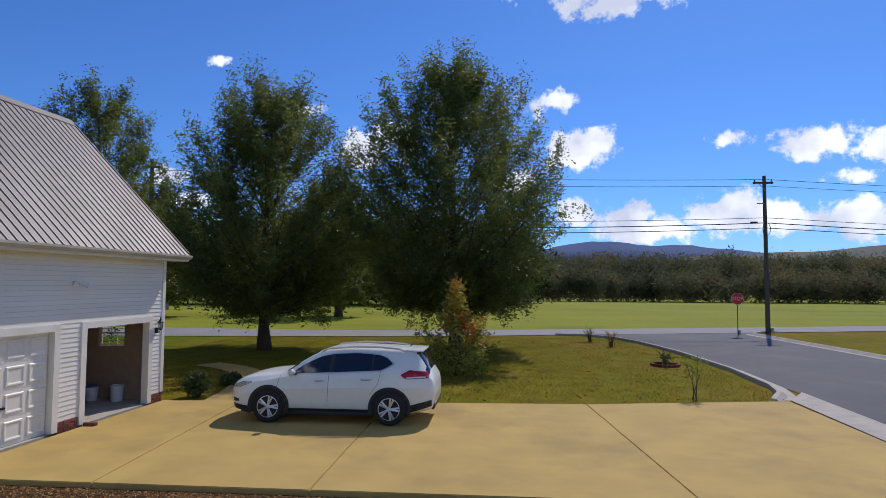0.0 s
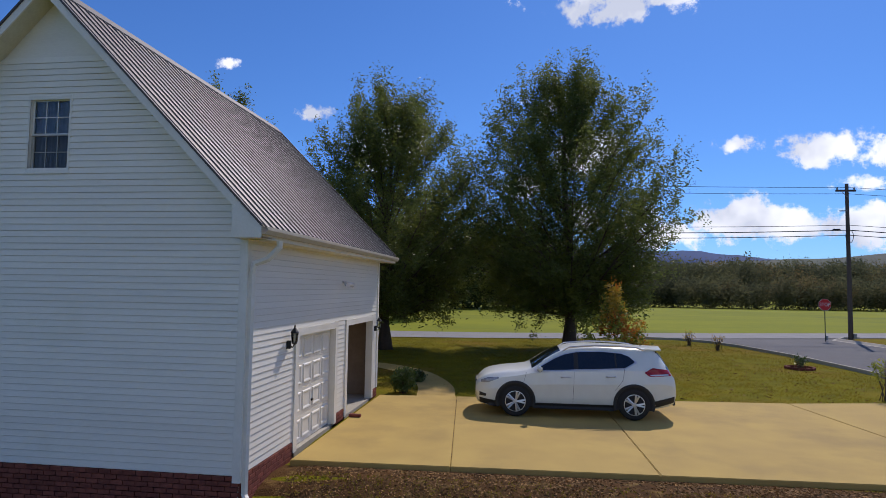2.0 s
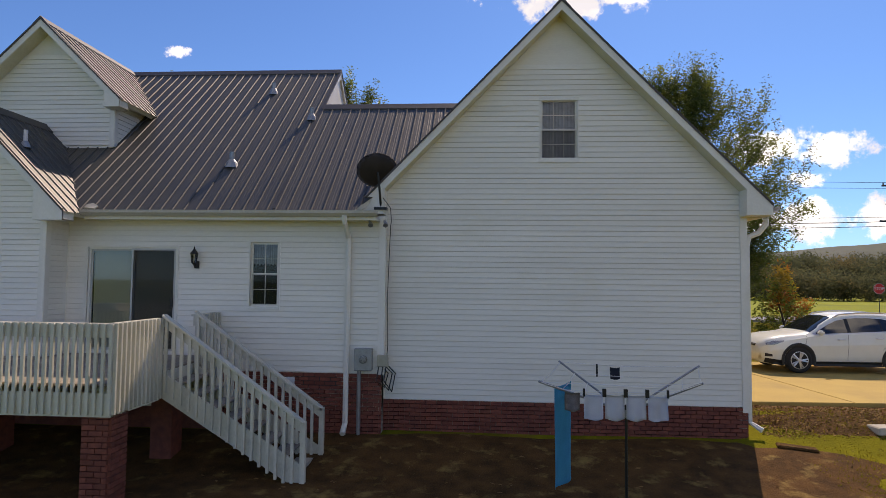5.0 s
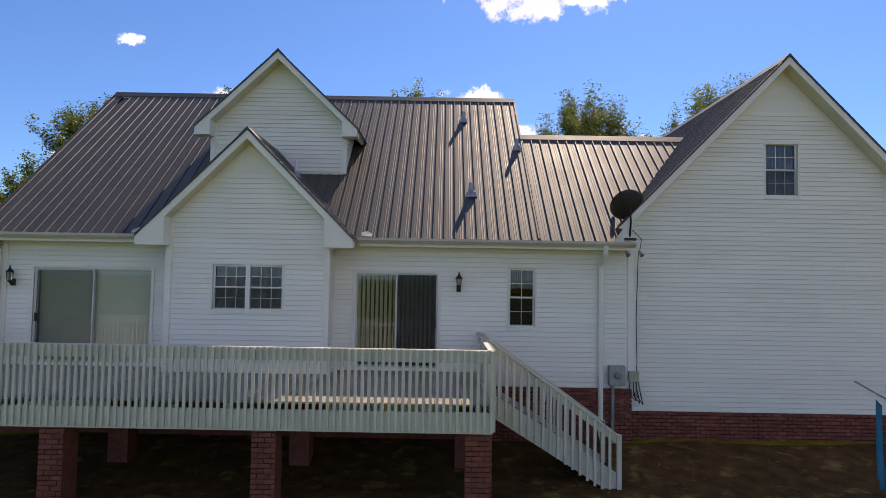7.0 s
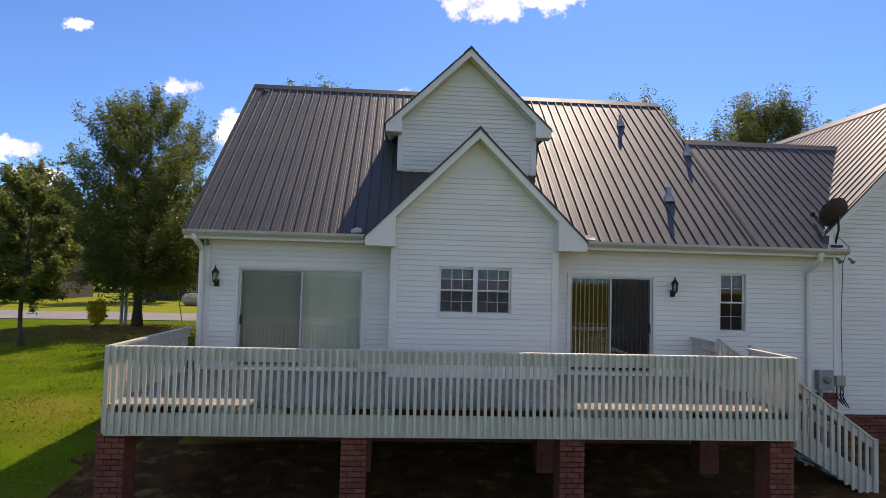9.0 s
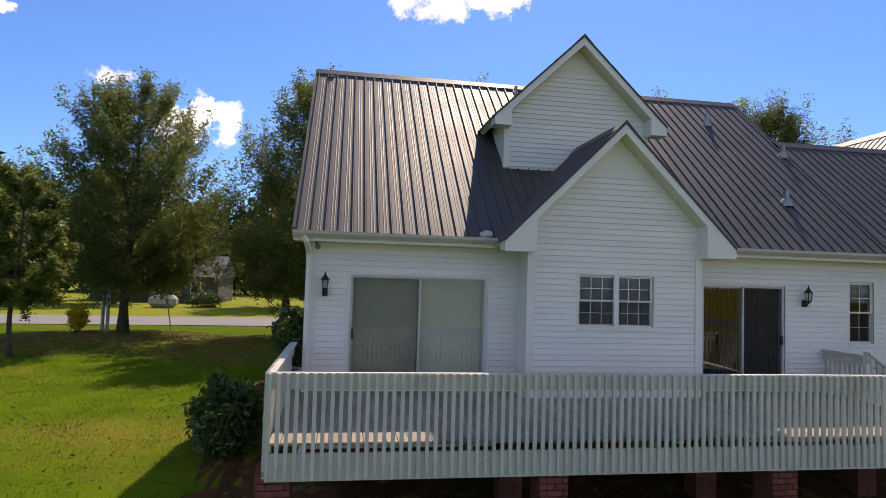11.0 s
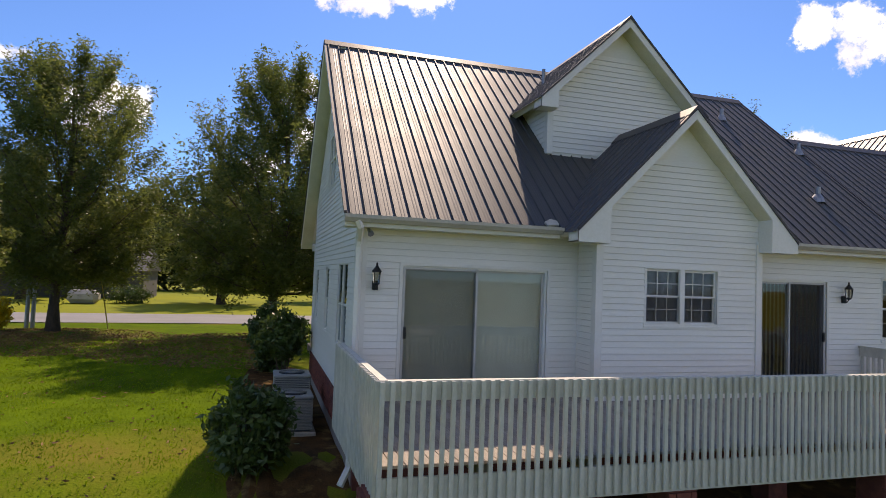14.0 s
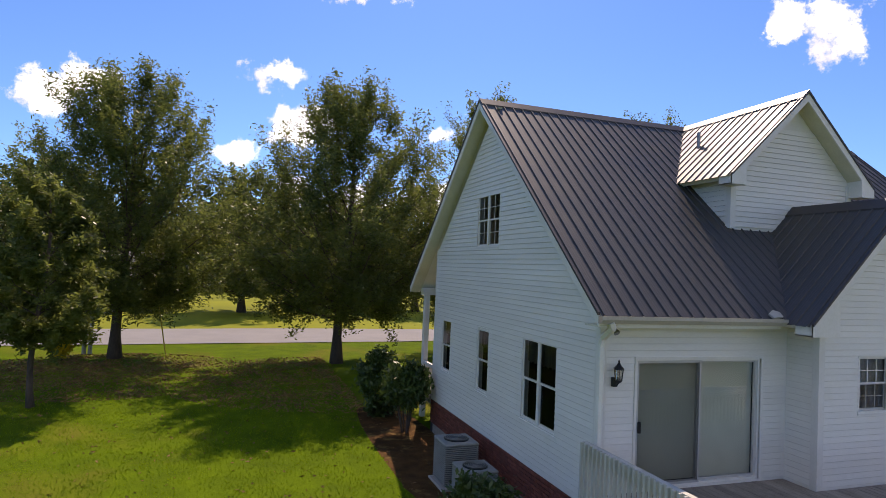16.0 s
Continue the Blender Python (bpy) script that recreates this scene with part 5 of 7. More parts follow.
def satellite_dish(x, y, z):
    t = thing("satellite_dish", "dark grey oval satellite dish on a mast at the roof edge", "satellite dish", (x, y, z))
    c = Vector((x, y, z + 0.55))
    d = Vector((-0.25, 0.85, 0.45)).normalized()
    u = Vector((0, 0, 1)).cross(d).normalized()
    w = d.cross(u)
    bm = bmesh.new()
    rings = []
    for k in range(6):
        r = k / 5
        rings.append([bm.verts.new(c + u * (0.40 * r * math.cos(a)) + w * (0.34 * r * math.sin(a)) + d * (0.09 * r * r)) for a in [2 * math.pi * i / 24 for i in range(24)]] if k else [bm.verts.new(c)])
    for i in range(24):
        bm.faces.new((rings[0][0], rings[1][i], rings[1][(i + 1) % 24]))
        for k in range(1, 5):
            bm.faces.new((rings[k][i], rings[k + 1][i], rings[k + 1][(i + 1) % 24], rings[k][(i + 1) % 24]))
    bmesh.ops.solidify(bm, geom=bm.faces[:], thickness=0.012)
    part("reflector", bm, mat("dark_grey_dish", (0.045, 0.04, 0.04), (0.03, 0.028, 0.028), 0.5, bump=0.05), t, smooth=True)
    part("mast", tube(bmesh.new(), [(x + 0.05, y + 0.12, z - 0.12), (x + 0.04, y + 0.0, z + 0.2), c - d * 0.04], 0.022, 8), BLACK, t)
    part("feed_arm", tube(bmesh.new(), [c - w * 0.3 + d * 0.05, c - w * 0.22 + d * 0.5], 0.014, 6), BLACK, t)
    part("receiver", boxes((-0.04, -0.04, -0.05, 0.04, 0.04, 0.05), bevel=0.012), BLACK, t).matrix_basis = Matrix.Translation(c - w * 0.22 + d * 0.52)
    part("foot", boxes((x - 0.07, y + 0.04, z - 0.17, x + 0.17, y + 0.2, z - 0.12)), BLACK, t)


satellite_dish(-15.86, 8.62, 4.0)
cab = tagged(part("cable", tube(bmesh.new(), [(-15.76, 8.7, 4.05), (-15.6, 8.6, 3.85), (-15.6, 8.72, 3.62), (-15.62, 8.76, 3.5), (-15.66, 8.77, 2.2), (-15.64, 8.77, 1.25), (-15.66, 8.76, 0.95)], 0.008, 6), BLACK, None), "thin black cable running down the wall", "cable")

mt = thing("electric_meter", "grey electric meter box with a round glass meter", "electric meter", (-16.08, BACK - 0.02, 1.0))
part("box", boxes((-16.26, BACK - 0.16, 0.78, -15.92, BACK - 0.022, 1.2), bevel=0.012), GALV, mt)
bm = bmesh.new()
lathe(bm, [(0.075, 0.0), (0.075, 0.05), (0.06, 0.075), (0.001, 0.08)], (0, 0, 0), 16)
bmesh.ops.transform(bm, matrix=Matrix.Translation((-16.08, BACK - 0.16, 1.0)) @ pose(0, 0, 0, 90, 0, 0), verts=bm.verts)
part("meter_glass", bm, mat("meter_face", (0.3, 0.3, 0.28), (0.1, 0.1, 0.1), 0.15, scale=30, bump=0), mt)
part("conduit", tube(bmesh.new(), [(-16.17, BACK - 0.09, 0.8), (-16.17, BACK - 0.09, -0.42)], 0.04, 8), GALV, mt)
jb = thing("junction_box", "small beige cable box with looping wires", "junction box", (-15.74, BACK - 0.03, 0.98))
part("box", boxes((-15.83, BACK - 0.12, 0.86, -15.62, BACK - 0.03, 1.08), bevel=0.01), mat("beige_plastic", (0.4, 0.38, 0.28), rough=0.5, bump=0.03), jb)
for k, (a, b) in enumerate(((-15.8, 0.25), (-15.72, 0.42), (-15.66, 0.5))):
    part("wire", tube(bmesh.new(), [(a, BACK - 0.08, 0.87), (a - 0.03, BACK - 0.12, 0.6), (a + 0.12, BACK - 0.1, 0.55 - b * 0.3), (a + 0.14, BACK + 0.2, 0.7), (a + 0.05, BACK - 0.05, 0.86)], 0.012, 5), BLACK, jb)
vb = tagged(part("foundation_vent", boxes((-17.62, BACK - 0.05, 0.44, -17.42, BACK - 0.02, 0.62), bevel=0.006), WHITEPLASTIC, None), "small white square outlet cover on the brick", "outlet cover")
tagged(part("crawlspace_vent", boxes((-17.3, BACK - 0.035, 0.46, -16.6, BACK - 0.022, 0.66)), BLACK, None), "dark crawlspace vent in the brick foundation", "vent")
tagged(part("wall_outlet", boxes((-23.42, 8.18 - 0.06, 1.3, -23.32, 8.18 - 0.02, 1.38), bevel=0.008), BLACK, None), "small dark outlet cover on the bay wall", "outlet cover")
fl = thing("floodlight", "white twin floodlight high on the garage wall", "floodlight", (EAST, 14.0, 3.15))
part("mount", lathe(bmesh.new(), [(0.06, -0.03), (0.06, 0.03), (0.01, 0.035)], (EAST + 0.04, 14.0, 3.15), 10), WHITEPLASTIC, fl)
for s in (-1, 1):
    part("lamp_head", tube(bmesh.new(), [(EAST + 0.06, 14 + 0.05 * s, 3.15), (EAST + 0.14, 14 + 0.14 * s, 3.1), (EAST + 0.2, 14 + 0.2 * s, 3.08)], [0.02, 0.05, 0.06], 10), WHITEPLASTIC, fl)
for x, y, n in ((-15.98, 8.5, 1), (-15.7, 8.5, 1), (-29.05, 8.62, 1)):
    t = thing("floodlight", "small floodlight under the eave", "floodlight", (x, y, 3.58))
    part("lamp_head", tube(bmesh.new(), [(x, y, 3.6), (x + 0.03, y - 0.05, 3.55), (x + 0.04, y - 0.1, 3.5)], [0.02, 0.035, 0.05], 8), GALV, t)


# ---- air conditioners ----
def ac_unit(x, y, s, h):
    z = height(x, y)
    t = thing("air_conditioner", "beige-grey outdoor air conditioner unit with louvred sides", "air conditioner", (x, y, z), group="air conditioners")
    beige = mat("ac_paint", (0.3, 0.3, 0.27), (0.24, 0.24, 0.21), 0.5, bump=0.05)
    part("pad", boxes((x - s * 0.6, y - s * 0.6, z - 0.05, x + s * 0.6, y + s * 0.6, z + 0.06), bevel=0.01), KERB, t)
    part("cabinet", boxes((x - s / 2 + 0.02, y - s / 2 + 0.02, z + 0.06, x + s / 2 - 0.02, y + s / 2 - 0.02, z + h - 0.04), bevel=0.03), SCREEN, t)
    for k in range(20):
        zz = z + 0.1 + (h - 0.2) * k / 19
        part("louvre", boxes((x - s / 2, y - s / 2, zz, x + s / 2, y + s / 2, zz + 0.022), bevel=0.004), beige, t)
    part("top", boxes((x - s / 2 - 0.01, y - s / 2 - 0.01, z + h - 0.07, x + s / 2 + 0.01, y + s / 2 + 0.01, z + h), bevel=0.025), beige, t)
    part("fan_grille", lathe(bmesh.new(), [(s * 0.36, 0.0), (s * 0.36, 0.015), (s * 0.1, 0.03), (0.02, 0.03)], (x, y, z + h), 20), BLACK, t)
    for k in range(5):
        r = s * (0.08 + 0.06 * k)
        part("grille_ring", tube(bmesh.new(), [(x + r * math.cos(a), y + r * math.sin(a), z + h + 0.035) for a in [2 * math.pi * i / 20 for i in range(21)]], 0.006, 4), beige, t)


ac_unit(-29.82, 13.0, 0.75, 0.95)
ac_unit(-29.82, 11.9, 0.7, 0.75)

# ---- the car ----
def smooth_table(table, s):
    """Catmull-Rom through rows of (s, values...)."""
    xs = [r[0] for r in table]
    i = max(0, min(len(xs) - 2, sum(1 for q in xs if q <= s) - 1))
    a, b, c, d = table[max(i - 1, 0)], table[i], table[i + 1], table[min(i + 2, len(xs) - 1)]
    t = max(0, min(1, (s - b[0]) / (c[0] - b[0])))
    out = []
    for k in range(1, len(b)):
        m0 = (c[k] - a[k]) / (c[0] - a[0]) * (c[0] - b[0])
        m1 = (d[k] - b[k]) / (d[0] - b[0]) * (c[0] - b[0])
        out.append((2 * t**3 - 3 * t * t + 1) * b[k] + (t**3 - 2 * t * t + t) * m0 + (-2 * t**3 + 3 * t * t) * c[k] + (t**3 - t * t) * m1)
    return out


# distance from the nose: underside, half width, shoulder height, half width there, top edge height, half width there, top height
CAR = [(0.00, 0.34, 0.62, 0.62, 0.60, 0.70, 0.50, 0.72), (0.08, 0.25, 0.74, 0.72, 0.73, 0.80, 0.62, 0.83), (0.25, 0.22, 0.86, 0.80, 0.84, 0.90, 0.72, 0.94),
       (0.60, 0.22, 0.915, 0.88, 0.88, 0.97, 0.76, 1.02), (1.05, 0.22, 0.92, 0.95, 0.89, 1.02, 0.78, 1.07), (1.30, 0.22, 0.92, 1.0, 0.885, 1.08, 0.76, 1.13),
       (1.65, 0.22, 0.92, 1.03, 0.88, 1.29, 0.70, 1.36), (2.00, 0.22, 0.92, 1.05, 0.878, 1.47, 0.64, 1.55), (2.35, 0.22, 0.92, 1.065, 0.876, 1.545, 0.62, 1.625),
       (2.80, 0.22, 0.92, 1.08, 0.875, 1.57, 0.61, 1.65), (3.30, 0.22, 0.92, 1.10, 0.872, 1.56, 0.60, 1.64), (3.80, 0.22, 0.92, 1.125, 0.86, 1.53, 0.58, 1.625),
       (4.15, 0.24, 0.905, 1.13, 0.83, 1.515, 0.56, 1.605), (4.25, 0.26, 0.897, 1.12, 0.81, 1.47, 0.55, 1.55), (4.40, 0.29, 0.88, 1.08, 0.78, 1.28, 0.56, 1.34), (4.53, 0.33, 0.85, 1.02, 0.76, 1.06, 0.6, 1.1),
       (4.60, 0.38, 0.80, 0.90, 0.74, 0.93, 0.60, 0.95), (4.63, 0.45, 0.72, 0.74, 0.66, 0.76, 0.5, 0.78)]
CAR_O = Vector((-5.93, 16.07, 0.0))
CAR_ROT = Matrix.Rotation(radians(2.0), 4, "Z") @ Matrix.Scale(1.03, 4)


def car_ring(s):
    zb, w, zs, ws, ze, we, zt = smooth_table(CAR, s)
    half = [(0.0, zb), (w * 0.55, zb), (w * 0.86, zb + 0.02), (w * 0.955, zb + 0.12), (w * 0.97, zb + 0.3 * (zs - zb)), (w, zb + 0.66 * (zs - zb)),
            (w * 0.985, zb + 0.82 * (zs - zb)), (ws * 1.004, zs), (ws * 0.55 + we * 0.45, zs * 0.55 + ze * 0.45), (we * 1.02, ze), (we * 0.93, ze + 0.55 * (zt - ze)), (we * 0.6, ze + 0.88 * (zt - ze)), (0.0, zt)]
    return half


def car_w(v):
    return CAR_O + (CAR_ROT @ Vector(v))


def side_y(s, z):
    """The half width of the car's side at a distance from the nose and a height."""
    h = car_ring(s)
    for (w0, z0), (w1, z1) in zip(h[2:], h[3:]):
        if z0 <= z <= z1:
            return w0 + (w1 - w0) * (z - z0) / max(1e-6, z1 - z0)
    return h[7][0]


def build_car():
    car = thing("car", "white compact crossover car with dark tinted windows parked on the driveway", "car", CAR_O + Vector((2.3, 0, 0)))
    paint = mat("pearl_white_paint", (0.76, 0.78, 0.72), (0.7, 0.72, 0.66), 0.2, scale=0.8, fine=5, bump=0, spec=0.6, rough_var=0.04)
    tint = mat("tinted_car_glass", (0.012, 0.014, 0.017), (0.008, 0.009, 0.011), 0.06, bump=0, spec=0.9, rough_var=0.02)
    clad = mat("black_plastic_cladding", (0.02, 0.02, 0.02), (0.014, 0.014, 0.014), 0.6, fine=120, bump=0.1)
    chrome = mat("bright_metal", (0.66, 0.66, 0.67), (0.56, 0.56, 0.57), 0.32, metal=0.75, bump=0)
    rubber = mat("tyre_rubber", (0.018, 0.018, 0.018), (0.012, 0.012, 0.012), 0.8, fine=90, bump=0.2)
    red = mat("tail_lamp_red", (0.4, 0.015, 0.02), (0.25, 0.01, 0.012), 0.12, bump=0)
    lens = mat("headlamp_lens", (0.5, 0.5, 0.5), (0.12, 0.12, 0.13), 0.1, scale=14, metal=0.4, bump=0)
    ss = sorted({*[4.63 * i / 60 for i in range(61)], 0.02, 0.04, 4.58, 4.61})
    rings = []
    for s in ss:
        half = car_ring(s)
        full = [(s, -w, z) for w, z in half] + [(s, w, z) for w, z in half[-2:0:-1]]
        rings.append([car_w(p) for p in full])
    n = len(rings[0])
    vs = [p for r in rings for p in r]
    fs = [(i * n + k, (i + 1) * n + k, (i + 1) * n + (k + 1) % n, i * n + (k + 1) % n) for i in range(len(ss) - 1) for k in range(n)]
    fs += [tuple(range(n))[::-1], tuple((len(ss) - 1) * n + k for k in range(n))]
    me = mesh_of("body", vs, fs, paint, True)
    bm = bmesh.new()
    bm.from_mesh(me)
    bmesh.ops.recalc_face_normals(bm, faces=bm.faces)
    bm.to_mesh(me)
    bm.free()
    me.shade_smooth()
    # crisp belt line and sill
    crease = {5, 7, (n - 5) % n, (n - 7) % n}
    for e in me.edges:
        a, b = e.vertices
        if a % n == b % n and a % n in crease:
            e.use_edge_sharp = True
    place("body", me, car, "white painted body")

    for side in (-1, 1):
        def skin(name, s0, s1, low, high, material, off=0.006, label="", cols=24, rows=5, parent=None):
            """A plate that follows the car's side between two height lines, both functions of the distance from the nose."""
            bm = bmesh.new()
            grid = []
            for i in range(cols + 1):
                q = s0 + (s1 - s0) * i / cols
                a, b = low(q), high(q)
                grid.append([bm.verts.new(car_w((q, side * (side_y(q, a + (b - a) * j / rows) + off), a + (b - a) * j / rows))) for j in range(rows + 1)])
            for a, b in zip(grid, grid[1:]):
                for j in range(rows):
                    bm.faces.new((a[j], a[j + 1], b[j + 1], b[j]))
            return part(name, bm, material, parent or car, label, smooth=True)

        def line(table):
            return lambda q: float(np.interp(q, [r[0] for r in table], [r[1] for r in table]))

        belt = line([(1.42, 1.065), (3.45, 1.17), (3.7, 1.3)])
        roofline = line([(1.42, 1.075), (1.6, 1.19), (1.85, 1.335), (2.1, 1.44), (2.4, 1.5), (2.9, 1.52), (3.4, 1.485), (3.58, 1.42), (3.7, 1.31)])
        skin("window_trim", 1.38, 3.74, lambda q: belt(q) - 0.022, lambda q: roofline(q) + 0.02, chrome, 0.004, "bright window surround", 40)
        skin("side_window", 1.46, 2.3, lambda q: belt(q) + 0.004, roofline, tint, 0.009, "dark tinted front door glass")
        skin("side_window", 2.4, 3.24, lambda q: belt(q) + 0.004, roofline, tint, 0.009, "dark tinted rear door glass")
        skin("side_window", 3.28, 3.69, lambda q: belt(q) + 0.004, roofline, tint, 0.009, "dark tinted quarter glass")
        skin("pillar", 2.3, 2.4, lambda q: belt(q) + 0.004, roofline, clad, 0.008)
        skin("pillar", 3.24, 3.28, lambda q: belt(q) + 0.004, roofline, clad, 0.008)
        # shut lines
        for x0, z0, x1, z1 in ((1.17, 0.36, 1.12, 0.75), (1.12, 0.75, 1.2, 1.02), (2.27, 0.36, 2.3, 1.06), (3.45, 1.15, 3.4, 0.9), (3.4, 0.9, 3.22, 0.66)):
            bm = bmesh.new()
            tube(bm, [car_w((x0 + (x1 - x0) * k / 8, side * (side_y(x0 + (x1 - x0) * k / 8, z0 + (z1 - z0) * k / 8) + 0.001), z0 + (z1 - z0) * k / 8)) for k in range(9)], 0.0045, 4)
            part("door_seam", bm, clad, car)
        for c in (2.1, 3.13):
            zc = 0.93 if c < 3 else 0.97
            y = side * (side_y(c, zc) + 0.006)
            bm = tube(bmesh.new(), [car_w((c - 0.11, y, zc)), car_w((c - 0.07, y + side * 0.03, zc + 0.004)), car_w((c + 0.08, y + side * 0.03, zc + 0.01)), car_w((c + 0.12, y, zc + 0.01))], [0.012, 0.019, 0.019, 0.012], 8)
            part("door_handle", bm, chrome, car, "bright door handle")
        skin("sill", 1.36, 3.24, lambda q: 0.2, lambda q: 0.325, clad, 0.012, "black plastic sill", 12, 3)
        skin("front_bumper_trim", 0.1, 0.54, line([(0.1, 0.27), (0.54, 0.2)]), line([(0.1, 0.4), (0.54, 0.34)]), clad, 0.01, "black lower front bumper", 10, 3)
        skin("rear_bumper_trim", 4.03, 4.57, line([(4.03, 0.25), (4.57, 0.42)]), line([(4.03, 0.42), (4.57, 0.56)]), clad, 0.01, "black lower rear bumper", 12, 3)
        skin("tail_lamp", 3.9, 4.5, line([(3.9, 1.075), (4.0, 1.0), (4.5, 1.02)]), line([(3.9, 1.095), (4.08, 1.19), (4.5, 1.14)]), red, 0.012, "red tail lamp", 16, 4)
        skin("tail_lamp_lens", 4.02, 4.44, line([(4.02, 1.015), (4.44, 1.03)]), line([(4.02, 1.045), (4.44, 1.06)]), chrome, 0.016, "clear strip of the tail lamp", 8, 2)
        skin("headlamp", 0.13, 0.56, line([(0.13, 0.75), (0.3, 0.76), (0.56, 0.86)]), line([(0.13, 0.8), (0.3, 0.87), (0.56, 0.885)]), lens, 0.008, "clear headlamp", 12, 4)
        skin("fog_lamp", 0.1, 0.26, lambda q: 0.44, line([(0.1, 0.53), (0.26, 0.5)]), clad, 0.007, "dark fog lamp recess", 6, 2)
        for c in (0.945, 3.65):
            turn = [math.pi * (i / 26 * 1.2 - 0.1) for i in range(27)]
            bm = bmesh.new()
            rows = []
            for rr, dy, in_ in ((0.47, 0.004, 0), (0.462, 0.02, 0), (0.4, 0.022, 0), (0.392, 0.0, 0), (0.385, 0.0, 1)):
                rows.append([])
                for a in turn:
                    q, zz = c + rr * math.cos(a), 0.355 + rr * math.sin(a)
                    w = 0.62 if in_ else max(0.895, side_y(q, max(zz, 0.3))) + dy
                    rows[-1].append(bm.verts.new(car_w((q, side * w, max(zz, 0.2)))))
            for a, b in zip(rows, rows[1:]):
                for k in range(26):
                    bm.faces.new((a[k], a[k + 1], b[k + 1], b[k]))
            part("arch_trim", bm, clad, car, "black plastic wheel arch", smooth=True)
            disc = [(c + 0.397 * math.cos(a), 0.355 + 0.397 * math.sin(a)) for a in turn]
            bm = bmesh.new()
            bm.faces.new([bm.verts.new(car_w((q, side * (max(0.9, side_y(q, max(zz, 0.3))) + 0.02), max(zz, 0.2)))) for q, zz in disc])
            bmesh.ops.triangulate(bm, faces=bm.faces[:])
            part("wheel_well", bm, rubber, car)
        bm = bmesh.new()
        bmesh.ops.create_cube(bm, size=1, matrix=Matrix.Translation(car_w((1.5, side * 1.0, 1.115))) @ CAR_ROT @ Matrix.Diagonal((0.13, 0.2, 0.14, 1)))
        bmesh.ops.bevel(bm, geom=bm.edges[:], offset=0.04, segments=3, affect="EDGES")
        mir = part("mirror", bm, paint, car, "white door mirror", smooth=True)
        part("mirror_arm", tube(bmesh.new(), [car_w((1.56, side * 0.86, 1.07)), car_w((1.52, side * 0.95, 1.08))], 0.028, 6), clad, mir)
        pts = [(2.05, 0.60, 1.51), (2.2, 0.615, 1.6), (2.8, 0.63, 1.655), (3.4, 0.62, 1.65), (3.8, 0.6, 1.615), (3.95, 0.585, 1.56)]
        part("roof_rail", tube(bmesh.new(), [car_w((q, side * y, z)) for q, y, z in pts], 0.022, 6), chrome, car, "silver roof rail")
    # glass fore and aft, lying on the body
    def deck_patch(name, s0, s1, k0, k1, material, label):
        bm = bmesh.new()
        rows = []
        for i in range(9):
            s = s0 + (s1 - s0) * i / 8
            half = car_ring(s)
            pts = [(-half[k][0], half[k][1]) for k in range(k0, 13)] + [(half[k][0], half[k][1]) for k in range(11, k0 - 1, -1)]
            d = 1 if s < 2.5 else -1
            rows.append([bm.verts.new(car_w((s - 0.006 * d, y * 0.97, z + 0.009))) for y, z in pts])
        for a, b in zip(rows, rows[1:]):
            for k in range(len(a) - 1):
                bm.faces.new((a[k], a[k + 1], b[k + 1], b[k]))
        bmesh.ops.recalc_face_normals(bm, faces=bm.faces)
        return part(name, bm, material, car, label, smooth=True)

    deck_patch("windscreen", 1.33, 2.0, 9, 12, tint, "dark sloping windscreen")
    deck_patch("rear_window", 4.2, 4.5, 8, 12, tint, "dark rear window under a spoiler")
    bm = bmesh.new()
    prism(bm, [car_w((3.95, -0.57, 1.565)), car_w((4.34, -0.55, 1.555)), car_w((4.40, 0, 1.6)), car_w((4.34, 0.55, 1.555)), car_w((3.95, 0.57, 1.565)), car_w((3.9, 0, 1.6))], (0, 0, 0.03))
    part("spoiler", bm, paint, car, "white roof spoiler")
    part("antenna", tube(bmesh.new(), [car_w((3.95, 0, 1.6)), car_w((4.1, 0, 1.75))], [0.012, 0.005], 5), clad, car)
    bm = bmesh.new()
    tube(bm, [car_w((0.02, -0.4, 0.72)), car_w((-0.005, 0, 0.74)), car_w((0.02, 0.4, 0.72))], 0.04, 6)
    part("grille", bm, clad, car, "dark grille with a bright trim")
    part("rear_bumper", boxes((-0.02, -0.7, -0.09, 0.05, 0.7, 0.09), bevel=0.02), clad, car, "black lower rear bumper").matrix_basis = Matrix.Translation(car_w((4.57, 0, 0.42))) @ CAR_ROT
    part("number_plate", boxes((-0.01, -0.16, -0.08, 0.02, 0.16, 0.08)), mat("plate_grey", (0.5, 0.5, 0.5), bump=0), car).matrix_basis = Matrix.Translation(car_w((4.6, 0, 0.82))) @ CAR_ROT
    for c in (0.945, 3.65):
        for side in (-1, 1):
            m = Matrix.Translation(car_w((c, side * 0.835, 0.355))) @ CAR_ROT @ pose(0, 0, 0, 90 * -side, 0, 0)

            def wheel_part(name, bm, material, parent, label="", smooth=False):
                bmesh.ops.transform(bm, matrix=m, verts=bm.verts)
                return part(name, bm, material, parent, label, smooth)

            w = wheel_part("wheel", lathe(bmesh.new(), [(0.236, -0.1), (0.335, -0.1), (0.352, -0.07), (0.355, 0.0), (0.352, 0.07), (0.335, 0.105), (0.28, 0.112), (0.236, 0.1)], (0, 0, 0), 36), rubber, car, "black tyre", True)
            bm = lathe(bmesh.new(), [(0.24, 0.06), (0.24, 0.104), (0.225, 0.106), (0.215, 0.06)], (0, 0, 0), 30)
            wheel_part("rim", bm, chrome, w, "silver alloy rim")
            wheel_part("brake", lathe(bmesh.new(), [(0.2, 0.0), (0.21, 0.02), (0.02, 0.025)], (0, 0, 0), 20), GALV, w)
